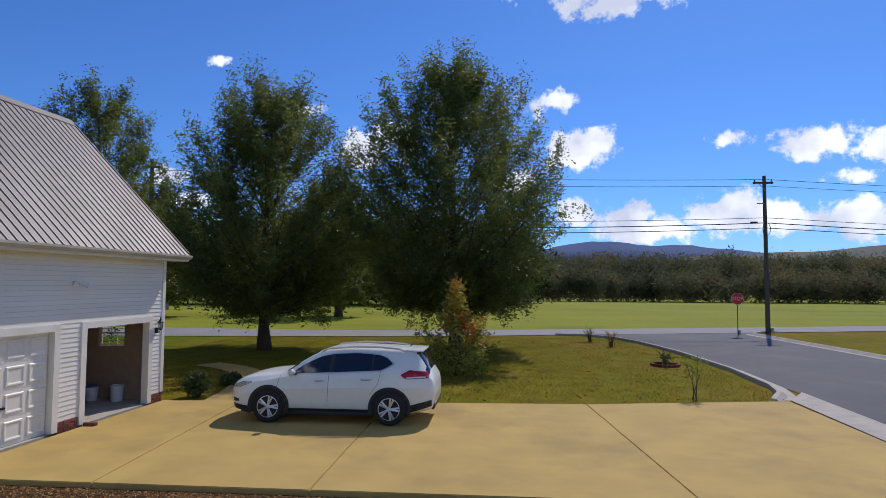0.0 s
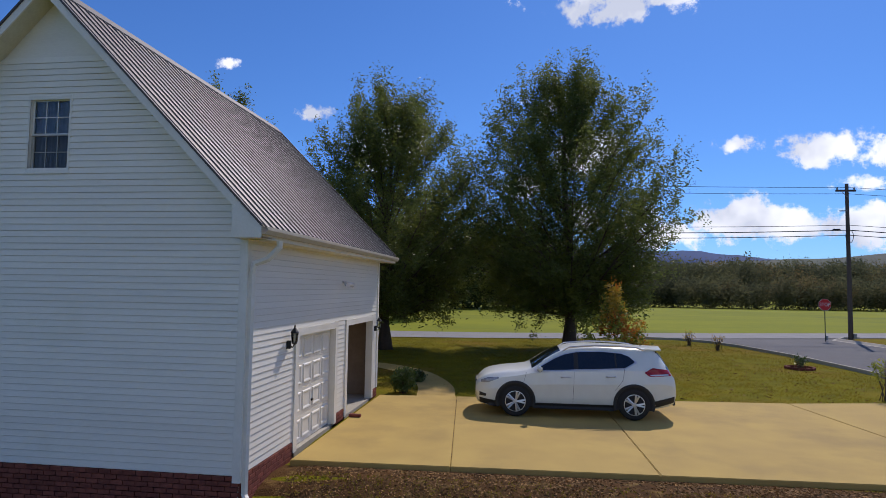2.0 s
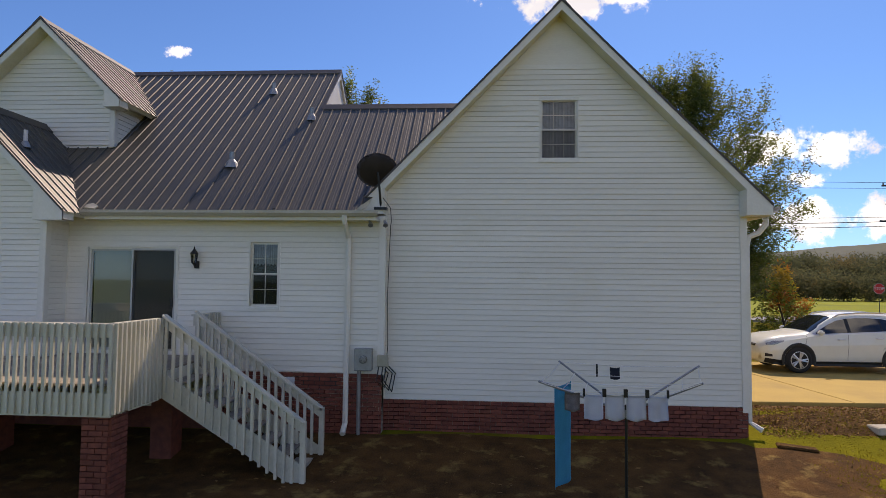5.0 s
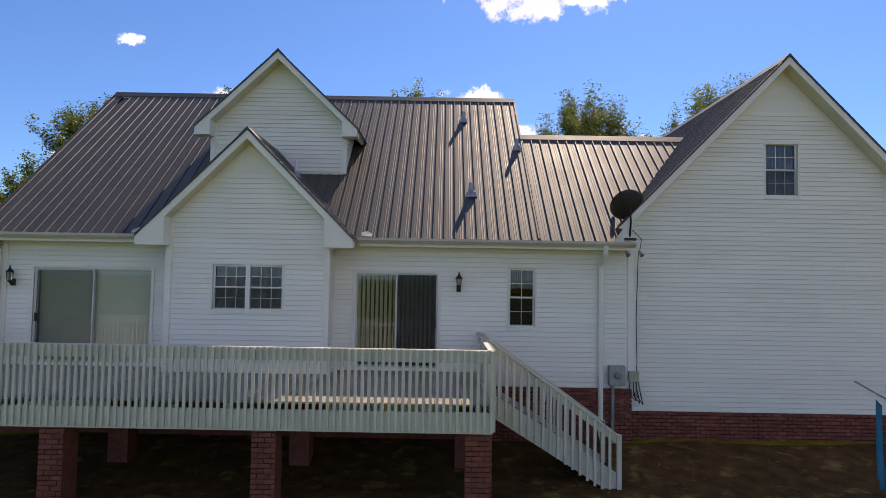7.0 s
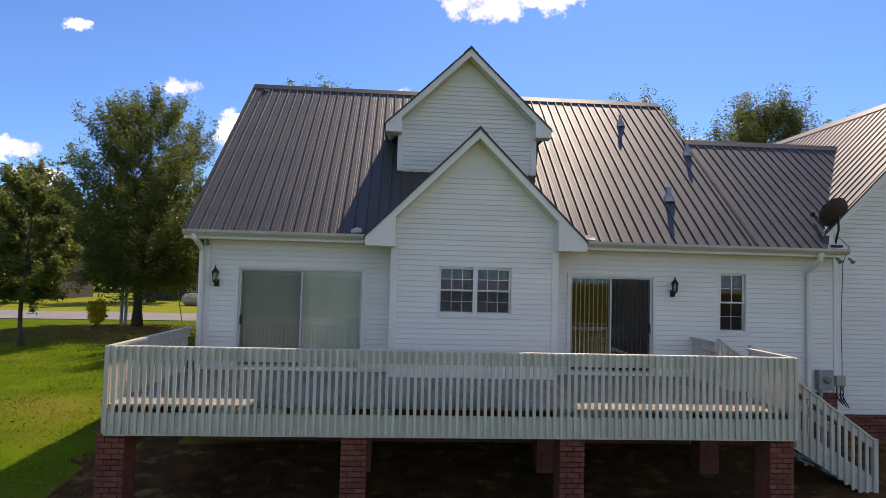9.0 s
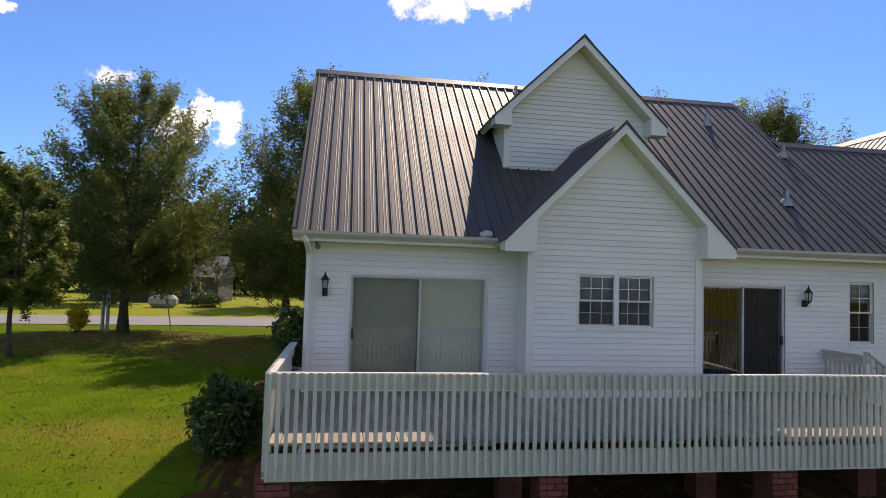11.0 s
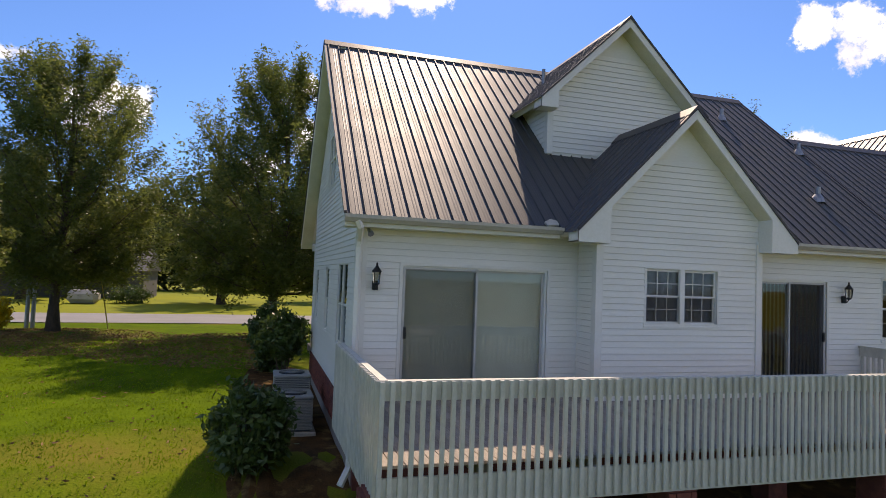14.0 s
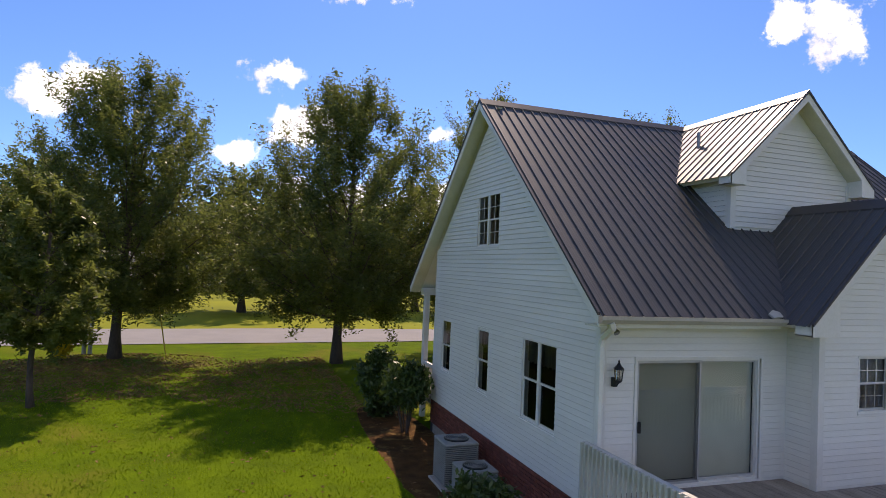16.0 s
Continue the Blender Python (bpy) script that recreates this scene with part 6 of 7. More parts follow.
            for k in range(5):
                for o in (-0.16, 0.16):
                    a = 2 * math.pi * k / 5 + o
                    a2 = 2 * math.pi * k / 5 + o * 0.35
                    bm = tube(bmesh.new(), [(0.05 * math.cos(a2), 0.05 * math.sin(a2), 0.088), (0.225 * math.cos(a), 0.225 * math.sin(a), 0.096)], [0.03, 0.026], 5)
                    wheel_part("spoke", bm, chrome, w)
            wheel_part("hub", lathe(bmesh.new(), [(0.055, 0.06), (0.055, 0.1), (0.03, 0.108), (0.001, 0.108)], (0, 0, 0), 12), chrome, w)
    return car


build_car()


# ---- rotary clothes line ----
def clothes_line():
    cx, cy = -11.92, 5.65
    z = height(cx, cy)
    t = thing("rotary_clothes_line", "grey rotary clothes line standing behind the garage", "clothes line", (cx, cy, z))
    part("pole", tube(bmesh.new(), [(cx, cy, z - 0.1), (cx, cy, 0.86)], 0.02, 8), BLACK, t)
    part("hub", lathe(bmesh.new(), [(0.04, 0), (0.05, 0.04), (0.04, 0.1)], (cx, cy, 0.68), 8), GALV, t)
    tips = [Vector(p) for p in ((-10.74, 6.29, 1.3), (-12.73, 6.3, 1.33), (-13.14, 4.99, 1.24), (-11.14, 4.99, 1.26))]
    for e in tips:
        part("arm", tube(bmesh.new(), [(cx, cy, 0.75), e], 0.016, 6), GALV, t)
    for f in (0.35, 0.55, 0.75, 0.98):
        ps = [Vector((cx, cy, 0.75)).lerp(e, f) for e in tips]
        for a, b in zip(ps, ps[1:] + ps[:1]):
            mid = (a + b) / 2 - Vector((0, 0, 0.03))
            part("line", tube(bmesh.new(), [a, mid, b], 0.004, 4), WHITEPLASTIC, t)
    a, b = tips[2], tips[3]

    def hung(name, label, x0, x1, y, top, bottom, material, seed, sway=0.03, run=None):
        rng = random.Random(seed)
        bm = bmesh.new()
        rows = []
        for j in range(9):
            f = j / 8
            row = []
            (rx0, ry0), (rx1, ry1) = run or ((x0, y), (x1, y))
            for i in range(9):
                g = i / 8
                s_ = sway * f * math.sin(g * 7 + seed) if run else 0.0
                row.append(bm.verts.new((rx0 + (rx1 - rx0) * g + s_, ry0 + (ry1 - ry0) * g + (0 if run else sway * f * math.sin(g * 7 + seed)) + 0.01 * math.sin(f * 5), top + (bottom - top) * f - (0.02 * math.sin(math.pi * g) if j == 8 else 0.012 * math.sin(math.pi * g)))))
            rows.append(row)
        for p, q in zip(rows, rows[1:]):
            for i in range(8):
                bm.faces.new((p[i], p[i + 1], q[i + 1], q[i]))
        bmesh.ops.solidify(bm, geom=bm.faces[:], thickness=0.006)
        return tagged(part(name, bm, material, None, smooth=True), label, "laundry", group="laundry")

    cloth = mat("white_cotton", (0.72, 0.74, 0.78), (0.64, 0.66, 0.72), 0.9, scale=6, fine=120, bump=0.2, trans=0.2)
    yy = 5.03
    for i in range(4):
        x = -12.58 + i * 0.262
        hung("cloth", "white square cloth pegged to the clothes line", x, x + 0.24, yy, 1.09, 0.79, cloth, i)
        for px in (x, x + 0.24):
            tagged(part("clothes_peg", boxes((px - 0.012, yy - 0.02, 1.06, px + 0.012, yy + 0.02, 1.16), bevel=0.004), BLACK, None), "small dark clothes peg on the line", "clothes peg", "clothes pegs")
    hung("small_cloth", "small grey patterned cloth pegged to the line", -12.81, -12.62, yy + 0.05, 1.1, 0.88, mat("grey_cotton", (0.3, 0.28, 0.28), (0.2, 0.18, 0.19), 0.9, scale=12, fine=80, bump=0.2), 7)
    hung("towel", "long turquoise towel hanging from the clothes line", 0, 0, 0, 1.1, -0.22, mat("turquoise_towel", (0.04, 0.42, 0.6), (0.03, 0.34, 0.5), 0.95, scale=5, fine=150, bump=0.4, trans=0.15), 9, sway=0.04, run=((-12.9, 5.42), (-12.6, 5.98)))
    hung("dark_cloth", "small dark blue cloth pegged to the clothes line", -12.0, -11.86, 6.29, 1.26, 1.1, mat("slate_cloth", (0.04, 0.05, 0.08), (0.03, 0.035, 0.055), 0.9, bump=0.1), 12, sway=0.01)
    tagged(part("clothes_peg", boxes((-12.2, 6.275, 1.12, -12.175, 6.305, 1.3), bevel=0.004), BLACK, None), "small dark clothes peg on the line", "clothes peg", "clothes pegs")
    tagged(part("line_cord", tube(bmesh.new(), [tips[2], (-12.83, yy, 1.14), (-12.56, yy, 1.095), (-11.55, yy, 1.095), tips[3]], 0.005, 4), WHITEPLASTIC, None), "thin white cord of the clothes line", "cord")


clothes_line()


# ---- street things ----
def utility_pole(x, y, h):
    z = height(x, y)
    t = thing("utility_pole", "tall weathered wooden utility pole beside the road", "utility pole", (x, y, z))
    wood = mat("weathered_pole_wood", (0.13, 0.1, 0.08), (0.075, 0.058, 0.048), 0.9, scale=3, fine=40, bump=0.5, stretch=(1, 1, 0.12), position=True)
    part("shaft", tube(bmesh.new(), [(x, y, z - 0.3), (x - 0.02, y, z + h)], [0.16, 0.11], 12), wood, t)
    part("crossarm", boxes((x - 0.75, y - 0.08, z + h - 0.55, x + 0.55, y + 0.04, z + h - 0.42)), wood, t)
    for dx in (-0.65, 0.0, 0.45):
        part("insulator", lathe(bmesh.new(), [(0.03, 0), (0.06, 0.05), (0.06, 0.12), (0.02, 0.18)], (x + dx, y - 0.02, z + h - 0.42), 8), GALV, t)
    part("brace", tube(bmesh.new(), [(x - 0.45, y - 0.1, z + h - 0.5), (x, y - 0.13, z + h - 1.0)], 0.02, 4), GALV, t)
    part("bracket", boxes((x - 0.55, y - 0.1, z + h - 1.95, x, y - 0.04, z + h - 1.88)), GALV, t)
    part("cable_loop", tube(bmesh.new(), [(x + 0.25 * math.cos(a), y - 0.18, z + h - 3.7 + 0.45 * math.sin(a)) for a in [2 * math.pi * i / 16 for i in range(17)]], 0.02, 5), BLACK, t)
    part("splice_box", boxes((x - 1.0, y - 0.16, z + h - 3.3, x - 0.55, y, z + h - 3.17), bevel=0.02), BLACK, t)
    part("meter_can", boxes((x + 0.12, y - 0.2, z + 0.1, x + 0.3, y - 0.05, z + 0.4)), GALV, t)


POLE = (17.45, 45.7)
utility_pole(*POLE, 10.8)
utility_pole(-21.0, 35.2, 10.6)


def sag(a, b, s, n=14):
    a, b = Vector(a), Vector(b)
    return [a.lerp(b, i / n) - Vector((0, 0, s * 4 * (i / n) * (1 - i / n))) for i in range(n + 1)]


for k, (dz, r, drop) in enumerate(((-0.25, 0.016, 0.5), (-0.7, 0.014, 0.5), (-2.9, 0.018, 0.7), (-3.25, 0.03, 0.8), (-3.6, 0.024, 0.8))):
    hz = height(*POLE) + 10.8 + dz
    bm = bmesh.new()
    tube(bm, sag((-21.0, 35.2, hz - 0.6), (POLE[0], POLE[1], hz), drop * 0.5), r, 5)
    tube(bm, sag((POLE[0], POLE[1], hz), (POLE[0] + 80, POLE[1] + 21.5, hz), drop), r, 5)
    tagged(part("overhead_wire", bm, BLACK, None), "thin black overhead wire strung along the road", "overhead wire", "overhead wires")


def stop_sign(x, y):
    z = height(x, y)
    t = thing("stop_sign", "red octagonal stop sign on a thin green steel post", "road sign", (x, y, z))
    part("post", boxes((x - 0.025, y - 0.012, z - 0.2, x + 0.025, y + 0.012, z + 2.75)), mat("green_steel_post", (0.05, 0.07, 0.05), (0.035, 0.05, 0.035), 0.6, bump=0.1), t)

    def octagon(r, d, zc, yy, material, name, label=""):
        bm = bmesh.new()
        prism(bm, [(x + r * math.cos(math.pi / 8 + k * math.pi / 4), yy, zc + r * math.sin(math.pi / 8 + k * math.pi / 4)) for k in range(8)], (0, d, 0))
        return part(name, bm, material, t, label)

    zc = z + 2.4
    octagon(0.405, 0.006, zc, y - 0.03, WHITEPLASTIC, "border", "white border")
    octagon(0.385, 0.006, zc, y - 0.034, mat("sign_red", (0.68, 0.015, 0.015), (0.58, 0.012, 0.012), 0.4, bump=0), "plate", "red sign face")
    cu = bpy.data.curves.new("lettering", "FONT")
    cu.body, cu.size, cu.align_x, cu.align_y, cu.extrude = "STOP", 0.34, "CENTER", "CENTER", 0.002
    cu.materials.append(WHITEPLASTIC)
    ob = place("lettering", cu, t, "white letters")
    ob.matrix_basis = Matrix.Translation((x, y - 0.038, zc)) @ pose(0, 0, 0, 90, 0, 0) @ Matrix.Diagonal((0.8, 1, 1, 1))
    part("box", boxes((x + 0.04, y - 0.06, z + 0.1, x + 0.16, y + 0.06, z + 0.4), bevel=0.01), GALV, t)


stop_sign(14.6, 43.0)


def twiggy(name, label, x, y, h, seed, n=9, leaves=120, spread=0.35, material=None, size=0.06):
    rng = np.random.default_rng(seed)
    z = height(x, y)
    t = thing(name, label, "shrub", (x, y, z))
    bm = bmesh.new()
    tips = []
    for i in range(n):
        a = rng.uniform(0, 6.28)
        e = Vector((x + spread * math.cos(a) * rng.uniform(0.4, 1), y + spread * math.sin(a) * rng.uniform(0.4, 1), z + h * rng.uniform(0.7, 1)))
        b = Vector((x + rng.normal() * 0.05, y + rng.normal() * 0.05, z - 0.02))
        tube(bm, [b, b.lerp(e, 0.5) + Vector((0, 0, 0.06)), e], [0.014, 0.01, 0.004], 5, caps=False)
        tips += [e, b.lerp(e, 0.85), b.lerp(e, 0.7)]
    part("branchwork", bm, BARK, t)
    if leaves:
        c = np.array([tuple(p) for p in tips])
        pos = c[rng.integers(0, len(c), leaves)] + rng.normal(size=(leaves, 3)) * 0.07
        place("foliage", leaf_mesh("foliage", pos, size, material or LEAFB, rng, 1.0), t)


twiggy("rose_shrub", "leggy green shrub with bare canes at the driveway edge", 5.57, 19.65, 1.2, 61, 6, 150, 0.3, LEAFG)
twiggy("bare_shrub", "small bare twiggy shrub on the lawn", 5.5, 34.7, 0.85, 62, 22, 60, 0.4, LEAFY)
twiggy("bare_shrub", "small bare twiggy shrub on the lawn", 4.67, 37.3, 0.8, 63, 20, 60, 0.4, LEAFY)
twiggy("flower_clump", "small clump of dry plants in a brick ring", 6.55, 27.4, 0.5, 64, 16, 200, 0.28)
ring = thing("brick_ring", "low dark ring of bricks round a planting on the lawn", "garden edging", (6.55, 27.4, height(6.55, 27.4)))
for k in range(14):
    a = 2 * math.pi * k / 14
    part("edging_brick", boxes((-0.1, -0.05, 0, 0.1, 0.05, 0.13), bevel=0.01), BRICK, ring).matrix_basis = pose(6.55 + 0.52 * math.cos(a), 27.4 + 0.52 * math.sin(a), height(6.55, 27.4) - 0.02, 0, 0, math.degrees(a) + 90)
shrub("golden_bush", "bright yellow autumn bush beside the road", -41.1, 29.6, 0.42, 1.45, 71, 2600, 0.07, mat("golden_leaves", (0.8, 0.56, 0.02), (0.55, 0.4, 0.02), 0.6, scale=2, fine=8, bump=0, trans=0.4, position=True))

# stepping stones and rubble beside the garage corner
for k, (x, y, w, d, r) in enumerate(((-6.3, 9.35, 0.5, 0.34, 10), (-6.15, 8.65, 0.4, 0.3, -15), (-6.3, 8.05, 0.45, 0.32, 20), (-6.5, 7.4, 0.42, 0.36, -8), (-6.9, 6.9, 0.5, 0.3, 30), (-7.4, 6.5, 0.45, 0.3, 12))):
    bm = boxes((-w / 2, -d / 2, -0.05, w / 2, d / 2, 0.035 if k else 0.09), bevel=0.02)
    for v in bm.verts:
        v.co += Vector((noise.noise(v.co * 4 + Vector((k, 0, 0))), noise.noise(v.co * 4 + Vector((0, k, 5))), 0)) * 0.04
    st = tagged(part("stepping_stone", bm, KERB, None), "pale concrete stepping stone set in the earth", "stepping stone", "stepping stones")
    st.matrix_basis = pose(x, y, height(x, y), 0, 0, r)
sp = tagged(part("splash_block", boxes((-0.25, -0.12, 0, 0.4, 0.12, 0.06), bevel=0.02), DIRT, None), "dark splash block below the downspout", "splash block")
sp.matrix_basis = pose(-8.35, 8.6, height(-8.35, 8.6) - 0.01, 0, 3, -15)
# two stones in shade, painted in by giving them the earth colour
for k, (x, y) in enumerate(((-16.4, 8.0), (-11.9, 5.85))):
    bm = boxes((-0.28, -0.12, -0.04, 0.28, 0.12, 0.04), bevel=0.03)
    st = tagged(part("stepping_stone", bm, DIRT, None), "flat stone half sunk in the earth, coloured dark for shade", "stepping stone", "stepping stones")
    st.matrix_basis = pose(x, y, height(x, y), 0, 0, 20 * math.sin(k * 3))
rc = tagged(part("loose_brick", boxes((-8.78, 14.25, 0.0, -8.5, 14.36, 0.07), bevel=0.008), BRICK, None), "red brick lying on the driveway by the door", "brick")

# front path
bm = bmesh.new()
pth = [(-7.2, 17.5), (-7.45, 19.4), (-8.4, 22.0), (-9.7, 23.9), (-11.7, 25.0)]
for _ in range(2):
    pth = [pth[0]] + [(a[0] * (1 - f) + b[0] * f, a[1] * (1 - f) + b[1] * f) for a, b in zip(pth, pth[1:]) for f in (0.25, 0.75)] + [pth[-1]]
rows = []
for i, (x, y) in enumerate(pth):
    x0, y0 = pth[max(i - 1, 0)]
    x1, y1 = pth[min(i + 1, len(pth) - 1)]
    d = Vector((x1 - x0, y1 - y0)).normalized()
    nn = Vector((d.y, -d.x)) * 0.55
    rows.append([bm.verts.new((x + nn.x * s, y + nn.y * s, height(x + nn.x * s, y + nn.y * s) + 0.035)) for s in (-1, -0.33, 0.33, 1)])
for a, b in zip(rows, rows[1:]):
    for k in range(3):
        bm.faces.new((a[k], a[k + 1], b[k + 1], b[k]))
tagged(part("front_path", bm, CONCRETE, None), "narrow concrete path curving to the front porch", "path", kind="structure")

# leaning guy-wire marker, posts and neighbours across the road
gt = height(-36, 29)
tagged(part("guy_marker", tube(bmesh.new(), [(-37.3, 31.4, gt), (-37.7, 31.4, gt + 2.3)], 0.03, 6), mat("yellow_plastic", (0.5, 0.38, 0.06), bump=0), None), "yellow guy-wire marker leaning beside the road", "guy wire")
up = thing("utility_post", "grey weathered double post beside the road", "post", (-40.6, 31.3, -0.1))
for dx in (0, 0.24):
    part("post", tube(bmesh.new(), [(-40.6 + dx, 31.3, -0.3), (-40.6 + dx, 31.3, 2.8)], 0.09, 8), GALV, up)


def far_house(x, y, w, d, h, label, wall_mat):
    z = height(x, y)
    t = thing("far_house", label, "house", (x, y, z), group="houses across the road")
    part("wall", boxes((x - w / 2, y - d / 2, z - 0.2, x + w / 2, y + d / 2, z + h)), wall_mat, t)
    bm = bmesh.new()
    prism(bm, [(x - w / 2 - 0.3, y - d / 2 - 0.4, z + h), (x - w / 2 - 0.3, y + d / 2 + 0.4, z + h), (x - w / 2 - 0.3, y, z + h + d * 0.28)], (w + 0.6, 0, 0))
    part("roof", bm, ROOF, t)
    for k in range(3):
        c = x - w * 0.32 + w * 0.32 * k
        wn = part("window", boxes((c - 0.5, y - d / 2 - 0.03, z + 0.9, c + 0.5, y - d / 2 - 0.005, z + 2.1)), TRIM, t)
        part("pane", boxes((c - 0.42, y - d / 2 - 0.04, z + 0.98, c + 0.42, y - d / 2 - 0.031, z + 2.02)), DARK, wn)


# the trees' shade on these houses is put into the dark wall colour
FARWALL = mat("tree_shaded_house_wall", (0.11, 0.1, 0.085), (0.075, 0.068, 0.058), 0.8, bump=0.1, position=True)
far_house(-66, 62, 14, 8, 2.7, "low house under the trees across the road, coloured dark for shade", FARWALL)
far_house(-47, 66, 12, 8, 2.6, "low house behind the trees across the road, coloured dark for shade", FARWALL)
shrub("roadside_shrub", "round grey-green shrub across the road", -40.6, 54.5, 1.3, 1.2, 81, 2600, 0.11)
tagged(part("small_trailer", boxes((-44.7, 52.0, -0.1, -42.5, 53.4, 0.95), bevel=0.32), KERB, None), "small pale rounded trailer parked across the road", "trailer")
oak(-23.5, 66, 11, 4.2, 91, base=3.2, leaves=16000, leafsize=0.2, label="shade tree across the road", trunk=0.3, clumps=220)
oak(-33.6, 55.5, 12, 5.6, 92, base=1.9, leaves=20000, leafsize=0.2, label="dark shade tree with a forked trunk across the road", trunk=0.28, clumps=260)
oak(-49, 57, 12, 5.0, 93, base=3.0, leaves=16000, leafsize=0.2, label="shade tree across the road", trunk=0.3, clumps=220)
oak(-58, 52, 12, 5.0, 95, base=3.0, leaves=16000, leafsize=0.2, label="shade tree across the road", trunk=0.3, clumps=220)
oak(-17, 60, 13, 5.5, 97, base=2.0, leaves=16000, leafsize=0.2, label="shade tree across the road", trunk=0.3, clumps=220)


# ---- brick foundations and piers ----
BRICK_MESH = {}


def brick_mesh(w, h, d):
    key = (round(w, 3), round(h, 3), round(d, 3))
    if key not in BRICK_MESH:
        bm = boxes((0, -d, 0, w, 0, h))
        top = [e for e in bm.edges if all(v.co.y < -d + 1e-4 for v in e.verts)]
        bmesh.ops.bevel(bm, geom=top, offset=0.005, segments=1, affect="EDGES")
        me = bpy.data.meshes.new("brick")
        bm.to_mesh(me)
        bm.free()
        me.materials.append(BRICK)
        BRICK_MESH[key] = me
    return BRICK_MESH[key]


def brickwork(parent, o, ang, length, z0, z1):
    """Running-bond bricks on a face that starts at o in plan and runs at ang degrees, outer side to its right."""
    rnd = random.Random(int(abs(o[0] * 100 + o[1] * 10)))
    ch, bw = 0.0773, 0.207
    n = max(1, round((z1 - z0) / ch))
    ca, sa = math.cos(radians(ang)), math.sin(radians(ang))
    for r in range(n):
        z = z0 + (z1 - z0) * r / n
        hh = (z1 - z0) / n - 0.01
        u = -0.1035 if r % 2 else 0.0
        while u < length - 0.02:
            a, b = max(0, u), min(length, u + bw - 0.01)
            if b - a > 0.03:
                w = 0.197 if b - a > 0.19 else (0.0935 if abs(b - a - 0.0935) < 0.02 else round(b - a, 2))
                place("brick", brick_mesh(w, hh, 0.05), parent, m=pose(o[0] + ca * a, o[1] + sa * a, z + 0.005, 0, 0, ang))
            u += bw


def foundation(x0, y0, x1, y1, z1, face_runs, name="foundation", material=MORTAR):
    body = part(name, boxes((x0, y0, -0.9, x1, y1, z1)), material, house, "red brick foundation")
    for o, ang, ln, za in face_runs:
        brickwork(body, o, ang, ln, za, z1)


foundation(-15.72, GB + 0.02, EAST - 0.012, GB + 0.2, 0.195, [((-15.75, GB + 0.012), 0, -8.94 + 15.75, -0.5)])
foundation(EAST - 0.2, GB + 0.2, EAST - 0.015, GDOOR[0] - 0.17, 0.19, [((EAST - 0.02, GB), 90, GDOOR[0] - 0.16 - GB, -0.35)])
foundation(EAST - 0.2, GDOOR[1] + 0.17, EAST - 0.015, GOPEN[0] - 0.17, 0.19, [((EAST - 0.02, GDOOR[1] + 0.16), 90, GOPEN[0] - GDOOR[1] - 0.32, -0.05)])
foundation(EAST - 0.2, GOPEN[1] + 0.17, EAST - 0.015, GFRONT - 0.02, 0.19, [((EAST - 0.02, GOPEN[1] + 0.16), 90, GFRONT - GOPEN[1] - 0.16, -0.05)])
foundation(-19.0, BACK + 0.02, GW, BACK + 0.2, 0.71, [((-18.9, BACK + 0.012), 0, 18.9 + GW, -0.6)])
foundation(WEST + 0.02, BACK + 0.02, -19.0, BACK + 0.2, 0.71, [], material=BRICK)
foundation(WEST + 0.015, BACK + 0.2, WEST + 0.2, 16.9, 0.71, [((WEST + 0.012, 12.9), -90, 4.0, 0.1), ((WEST + 0.012, 16.9), -90, 4.0, 0.1)])
for px, py in PIERS:
    zz = height(px, py) - 0.1
    pier = part("pier", boxes((px - 0.185, py - 0.185, zz, px + 0.185, py + 0.185, 0.7)), BRICK, deck, "red brick pier")
    if py < 6:
        brickwork(pier, (px - 0.19, py - 0.18), 0, 0.38, -0.75, 0.68)
        if px > -20 or px < -29:
            s = 1 if px > -20 else -1
            brickwork(pier, (px + 0.18 * s, py - 0.19 * s), 90 * s, 0.38, -0.75, 0.68)

# ---- far woods and hills ----
def hills(name, label, material, dist, amp, base, seed, x0, x1, n=140, depth=400, tilt=0.0):
    bm = bmesh.new()
    rows = []
    for j, (dy, f) in enumerate(((0, 0.0), (depth * 0.3, 0.6), (depth * 0.7, 1.0), (depth, 0.7))):
        row = []
        for i in range(n + 1):
            x = x0 + (x1 - x0) * i / n
            z = base + tilt * x + amp * (0.5 + 0.5 * noise.noise((x / (dist * 0.33) + seed, 0.3 * j, seed)) + 0.22 * noise.noise((x / (dist * 0.09), j, seed)) + 0.04 * noise.noise((x / (dist * 0.02), j, seed)))
            row.append(bm.verts.new((x, dist + dy, max(-12, z * f))))
        rows.append(row)
    for a, b in zip(rows, rows[1:]):
        for i in range(n):
            bm.faces.new((a[i], a[i + 1], b[i + 1], b[i]))
    tagged(part(name, bm, material, None, smooth=True), label, "hill", kind="structure")


hills("backdrop_hills", "wooded ridge on the horizon, coloured blue for haze", HILLFAR, 2600, 120, 118, 4, -2600, 3200, depth=500)
hills("backdrop_hills", "dark wooded hills behind the field", HILL, 800, 16, 18, 9, -1500, 1700, depth=300, tilt=0.075)


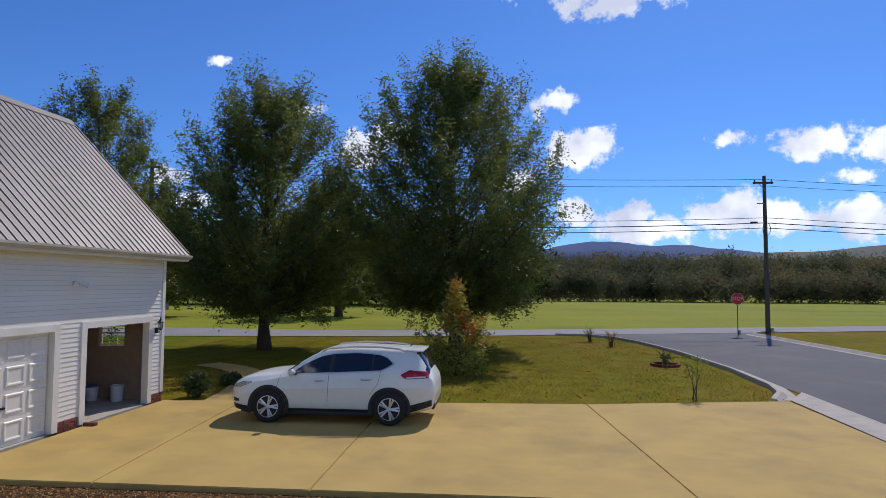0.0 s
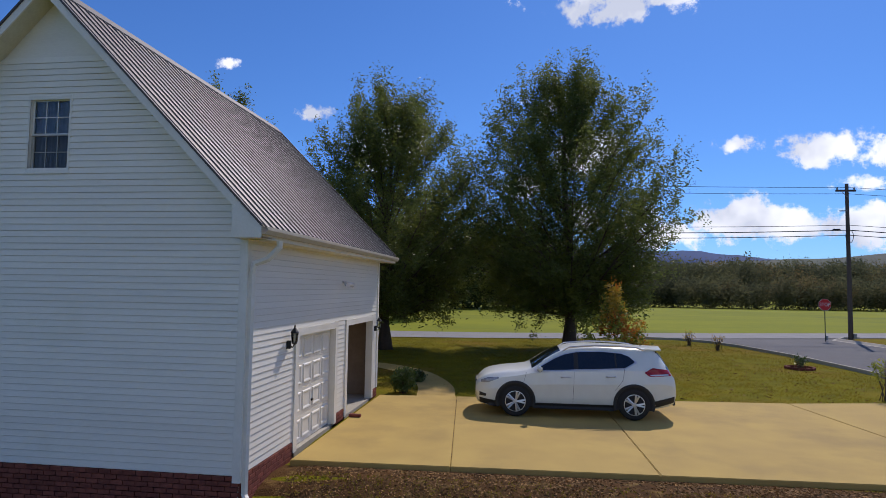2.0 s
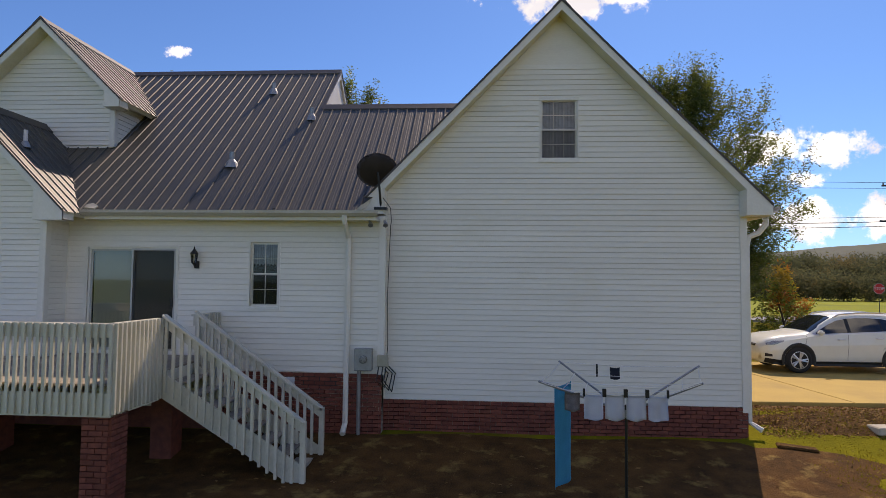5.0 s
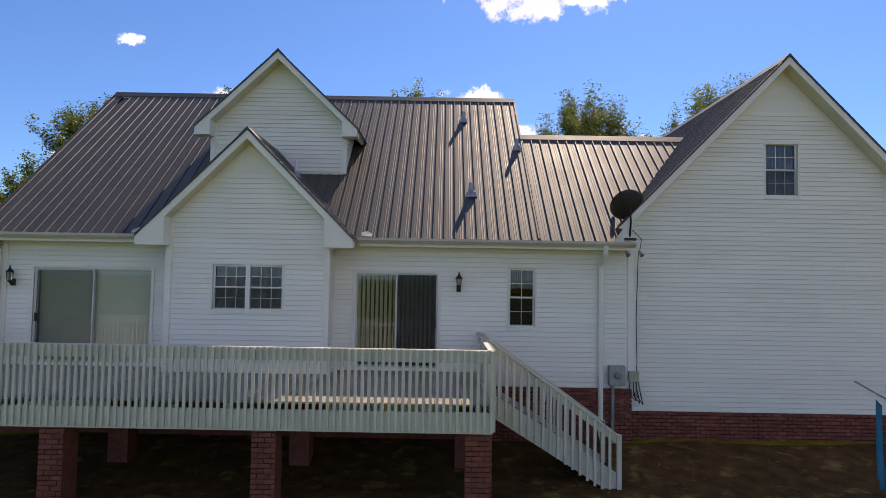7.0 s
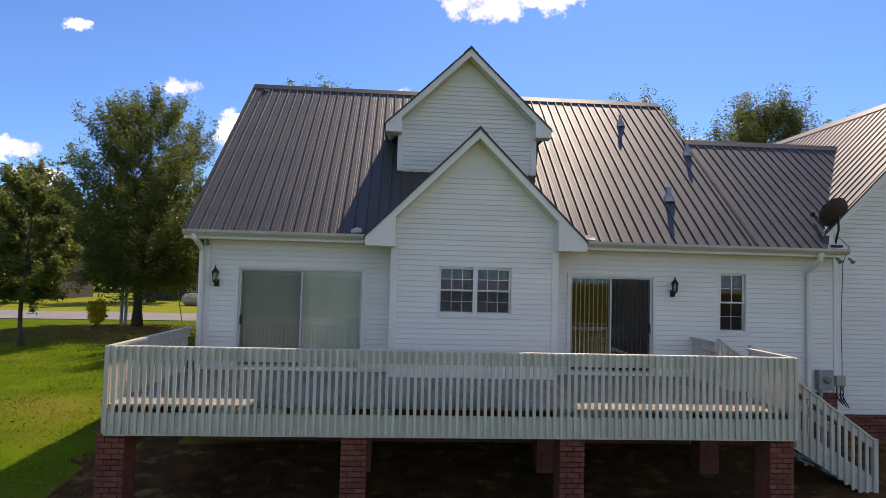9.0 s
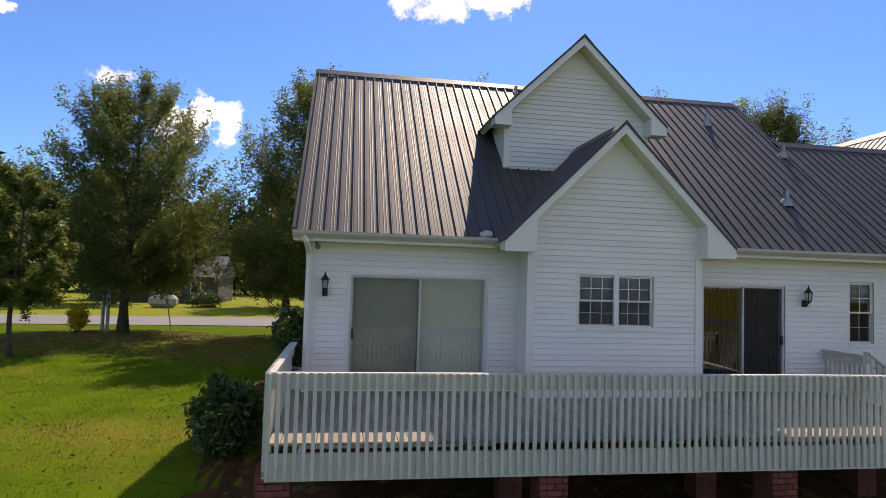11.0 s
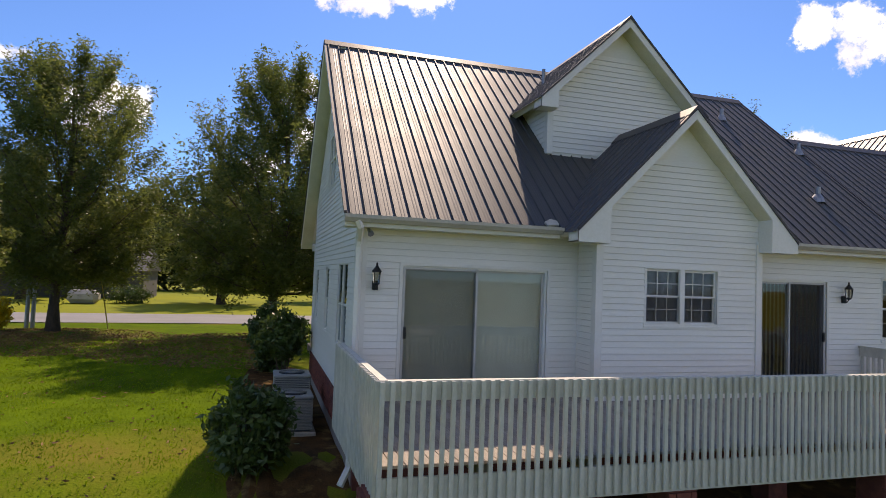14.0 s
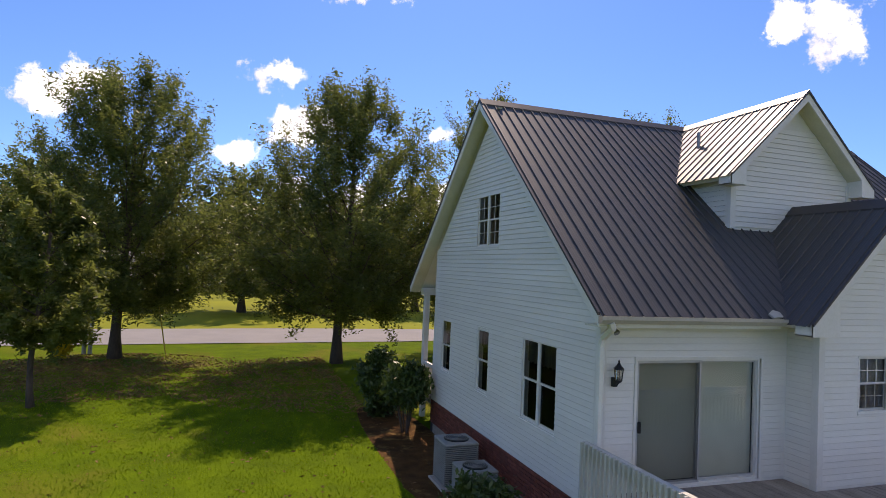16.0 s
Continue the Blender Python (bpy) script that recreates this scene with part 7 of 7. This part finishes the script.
def woods(name, label, path, h0, h1, seed, per, depth, leaf, lift=0.0, k=230, material=None):
    """A far belt of trees as crowns of leaf clumps."""
    rng = np.random.default_rng(seed)
    pts = []
    for (ax, ay), (bx, by) in zip(path, path[1:]):
        L = math.hypot(bx - ax, by - ay)
        n = int(L / per)
        for i in range(n):
            f = (i + rng.uniform(0, 1)) / n
            x, y = ax + (bx - ax) * f + rng.normal() * 2, ay + (by - ay) * f + rng.uniform(0, depth)
            h = rng.uniform(h0, h1)
            r = h * rng.uniform(0.3, 0.5)
            d = rng.normal(size=(k, 3))
            d /= np.linalg.norm(d, axis=1, keepdims=True)
            d *= rng.uniform(0.25, 1, (k, 1)) * (1 + 0.12 * rng.normal(size=(k, 1)))
            pts.append(np.array([x, y, height(x, y) + h * 0.48 + lift]) + d * np.array([r, r, h * 0.52]))
    pts = np.concatenate(pts)
    return tagged(new(name, leaf_mesh(name, pts, leaf, material or WOODS, rng, 1.0)), label, "woods", kind="stuff")


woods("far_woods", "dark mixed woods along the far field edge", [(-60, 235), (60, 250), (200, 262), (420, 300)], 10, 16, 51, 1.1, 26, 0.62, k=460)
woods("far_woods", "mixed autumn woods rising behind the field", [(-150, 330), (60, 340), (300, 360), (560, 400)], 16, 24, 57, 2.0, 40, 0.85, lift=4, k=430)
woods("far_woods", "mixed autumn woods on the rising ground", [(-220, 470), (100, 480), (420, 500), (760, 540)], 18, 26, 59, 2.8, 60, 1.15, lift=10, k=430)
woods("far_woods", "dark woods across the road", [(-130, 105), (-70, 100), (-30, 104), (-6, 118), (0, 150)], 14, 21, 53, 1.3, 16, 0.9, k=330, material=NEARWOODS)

# ---- the pieces: siding courses, roof sheets, balusters, deck boards ----
for body, vs in SIDING_ROWS:
    place("siding_board", mesh_of("siding_board", vs, SIDING_FACES, SIDING), body)
for deck_, vs, fs in ROOF_SHEETS:
    place("metal_sheet", mesh_of("metal_sheet", vs, fs, ROOF), deck_)
BAL = {}
for rail, c, d, z0, z1 in BAL_JOBS:
    key = (round(z1 - z0, 3), round(d.x), round(d.y))
    if key not in BAL:
        bm = boxes((-0.024, -0.02, 0, 0.024, 0.02, z1 - z0), bevel=0.004)
        me = bpy.data.meshes.new("baluster")
        bm.to_mesh(me)
        bm.free()
        me.materials.append(DECKPAINT)
        BAL[key] = me
    place("baluster", BAL[key], rail, m=pose(c.x, c.y, z0))
for y0, y1 in BOARDS:
    bm = boxes((y0, DYF + 0.02, DZ - 0.035, y1, BACK - 0.035 if not -25.42 < y0 < -22.0 else 8.14, DZ), bevel=0.004)
    part("deck_board", bm, DECKBOARD, deck)

# ---- grass tufts and fallen leaves ----
def tufts(name, label, x0, x1, y0, y1, n, size, material, seed, keep=lambda x, y: True, lift=0.015, upright=3.0):
    """Short blades scattered over the ground, thicker in clumps."""
    rng = np.random.default_rng(seed)
    pts = []
    while len(pts) < n:
        x, y = rng.uniform(x0, x1), rng.uniform(y0, y1)
        if keep(x, y) and noise.noise((x * 0.9, y * 0.9, seed)) + rng.uniform(-0.7, 0.6) > -0.1:
            pts.append((x, y, height(x, y) + lift))
    return tagged(new(name, leaf_mesh(name, np.array(pts), size, material, rng, upright)), label, "grass" if "grass" in name else "leaves", kind="stuff")


TUFT = mat("grass_blades", (0.21, 0.31, 0.012), (0.12, 0.185, 0.006), 0.7, scale=0.8, fine=14, bump=0, trans=0.5, position=True, spec=0.2)
TUFTDRY = mat("dry_grass_blades", (0.33, 0.25, 0.032), (0.19, 0.165, 0.016), 0.7, scale=0.8, fine=14, bump=0, trans=0.5, position=True, spec=0.2)
DEADLEAF = mat("fallen_leaves", (0.3, 0.16, 0.05), (0.14, 0.07, 0.025), 0.8, scale=3, fine=30, bump=0, position=True)
tufts("grass_tufts", "short green grass blades on the side lawn", -46, -30.9, 1.5, 27, 70000, 0.026, TUFT, 3, lambda x, y: y < 24 or x < -31)
tufts("grass_tufts", "short green grass blades behind the house", -30.9, -13, -1, 5.0, 26000, 0.026, TUFT, 5)
tufts("grass_tufts", "short dry grass blades on the front lawn", -16, 8.2, 18.0, 40, 70000, 0.028, TUFTDRY, 7, lambda x, y: y > far_edge(x) + 0.1)
tufts("grass_tufts", "short dry grass blades below the driveway", -8.4, 8.0, 2.0, 10.2, 30000, 0.026, TUFTDRY, 9)
STRAW = mat("straw_mulch", (0.4, 0.22, 0.07), (0.2, 0.1, 0.035), 0.9, scale=1.4, fine=30, bump=0, position=True)
tufts("straw_mulch", "tan straw and leaf litter on the bare earth", -8.6, 8.0, 8.8, 11.6, 22000, 0.03, STRAW, 15, lambda x, y: y < near_edge(x) - 0.05, upright=0.5)
tufts("fallen_leaves", "dense brown leaf litter under the lawn oaks", -45, -30.4, 17, 32, 20000, 0.045, DEADLEAF, 21,
      lambda x, y: math.hypot((x + 38.8) / 5.5, (y - 26.5) / 5.0) < 1 or math.hypot((x + 30.5) / 6.5, (y - 24.5) / 5.5) < 1, upright=0.3)
tufts("fallen_leaves", "brown fallen leaves lying on the lawn and earth", -44, 7, 4, 30, 2600, 0.05, DEADLEAF, 11,
      lambda x, y: (x < -30.2 or y < 8.0 or (x > -7 and y > 18.4)) and not (-30 < x < -18.5 and y > 5.2), upright=0.3)
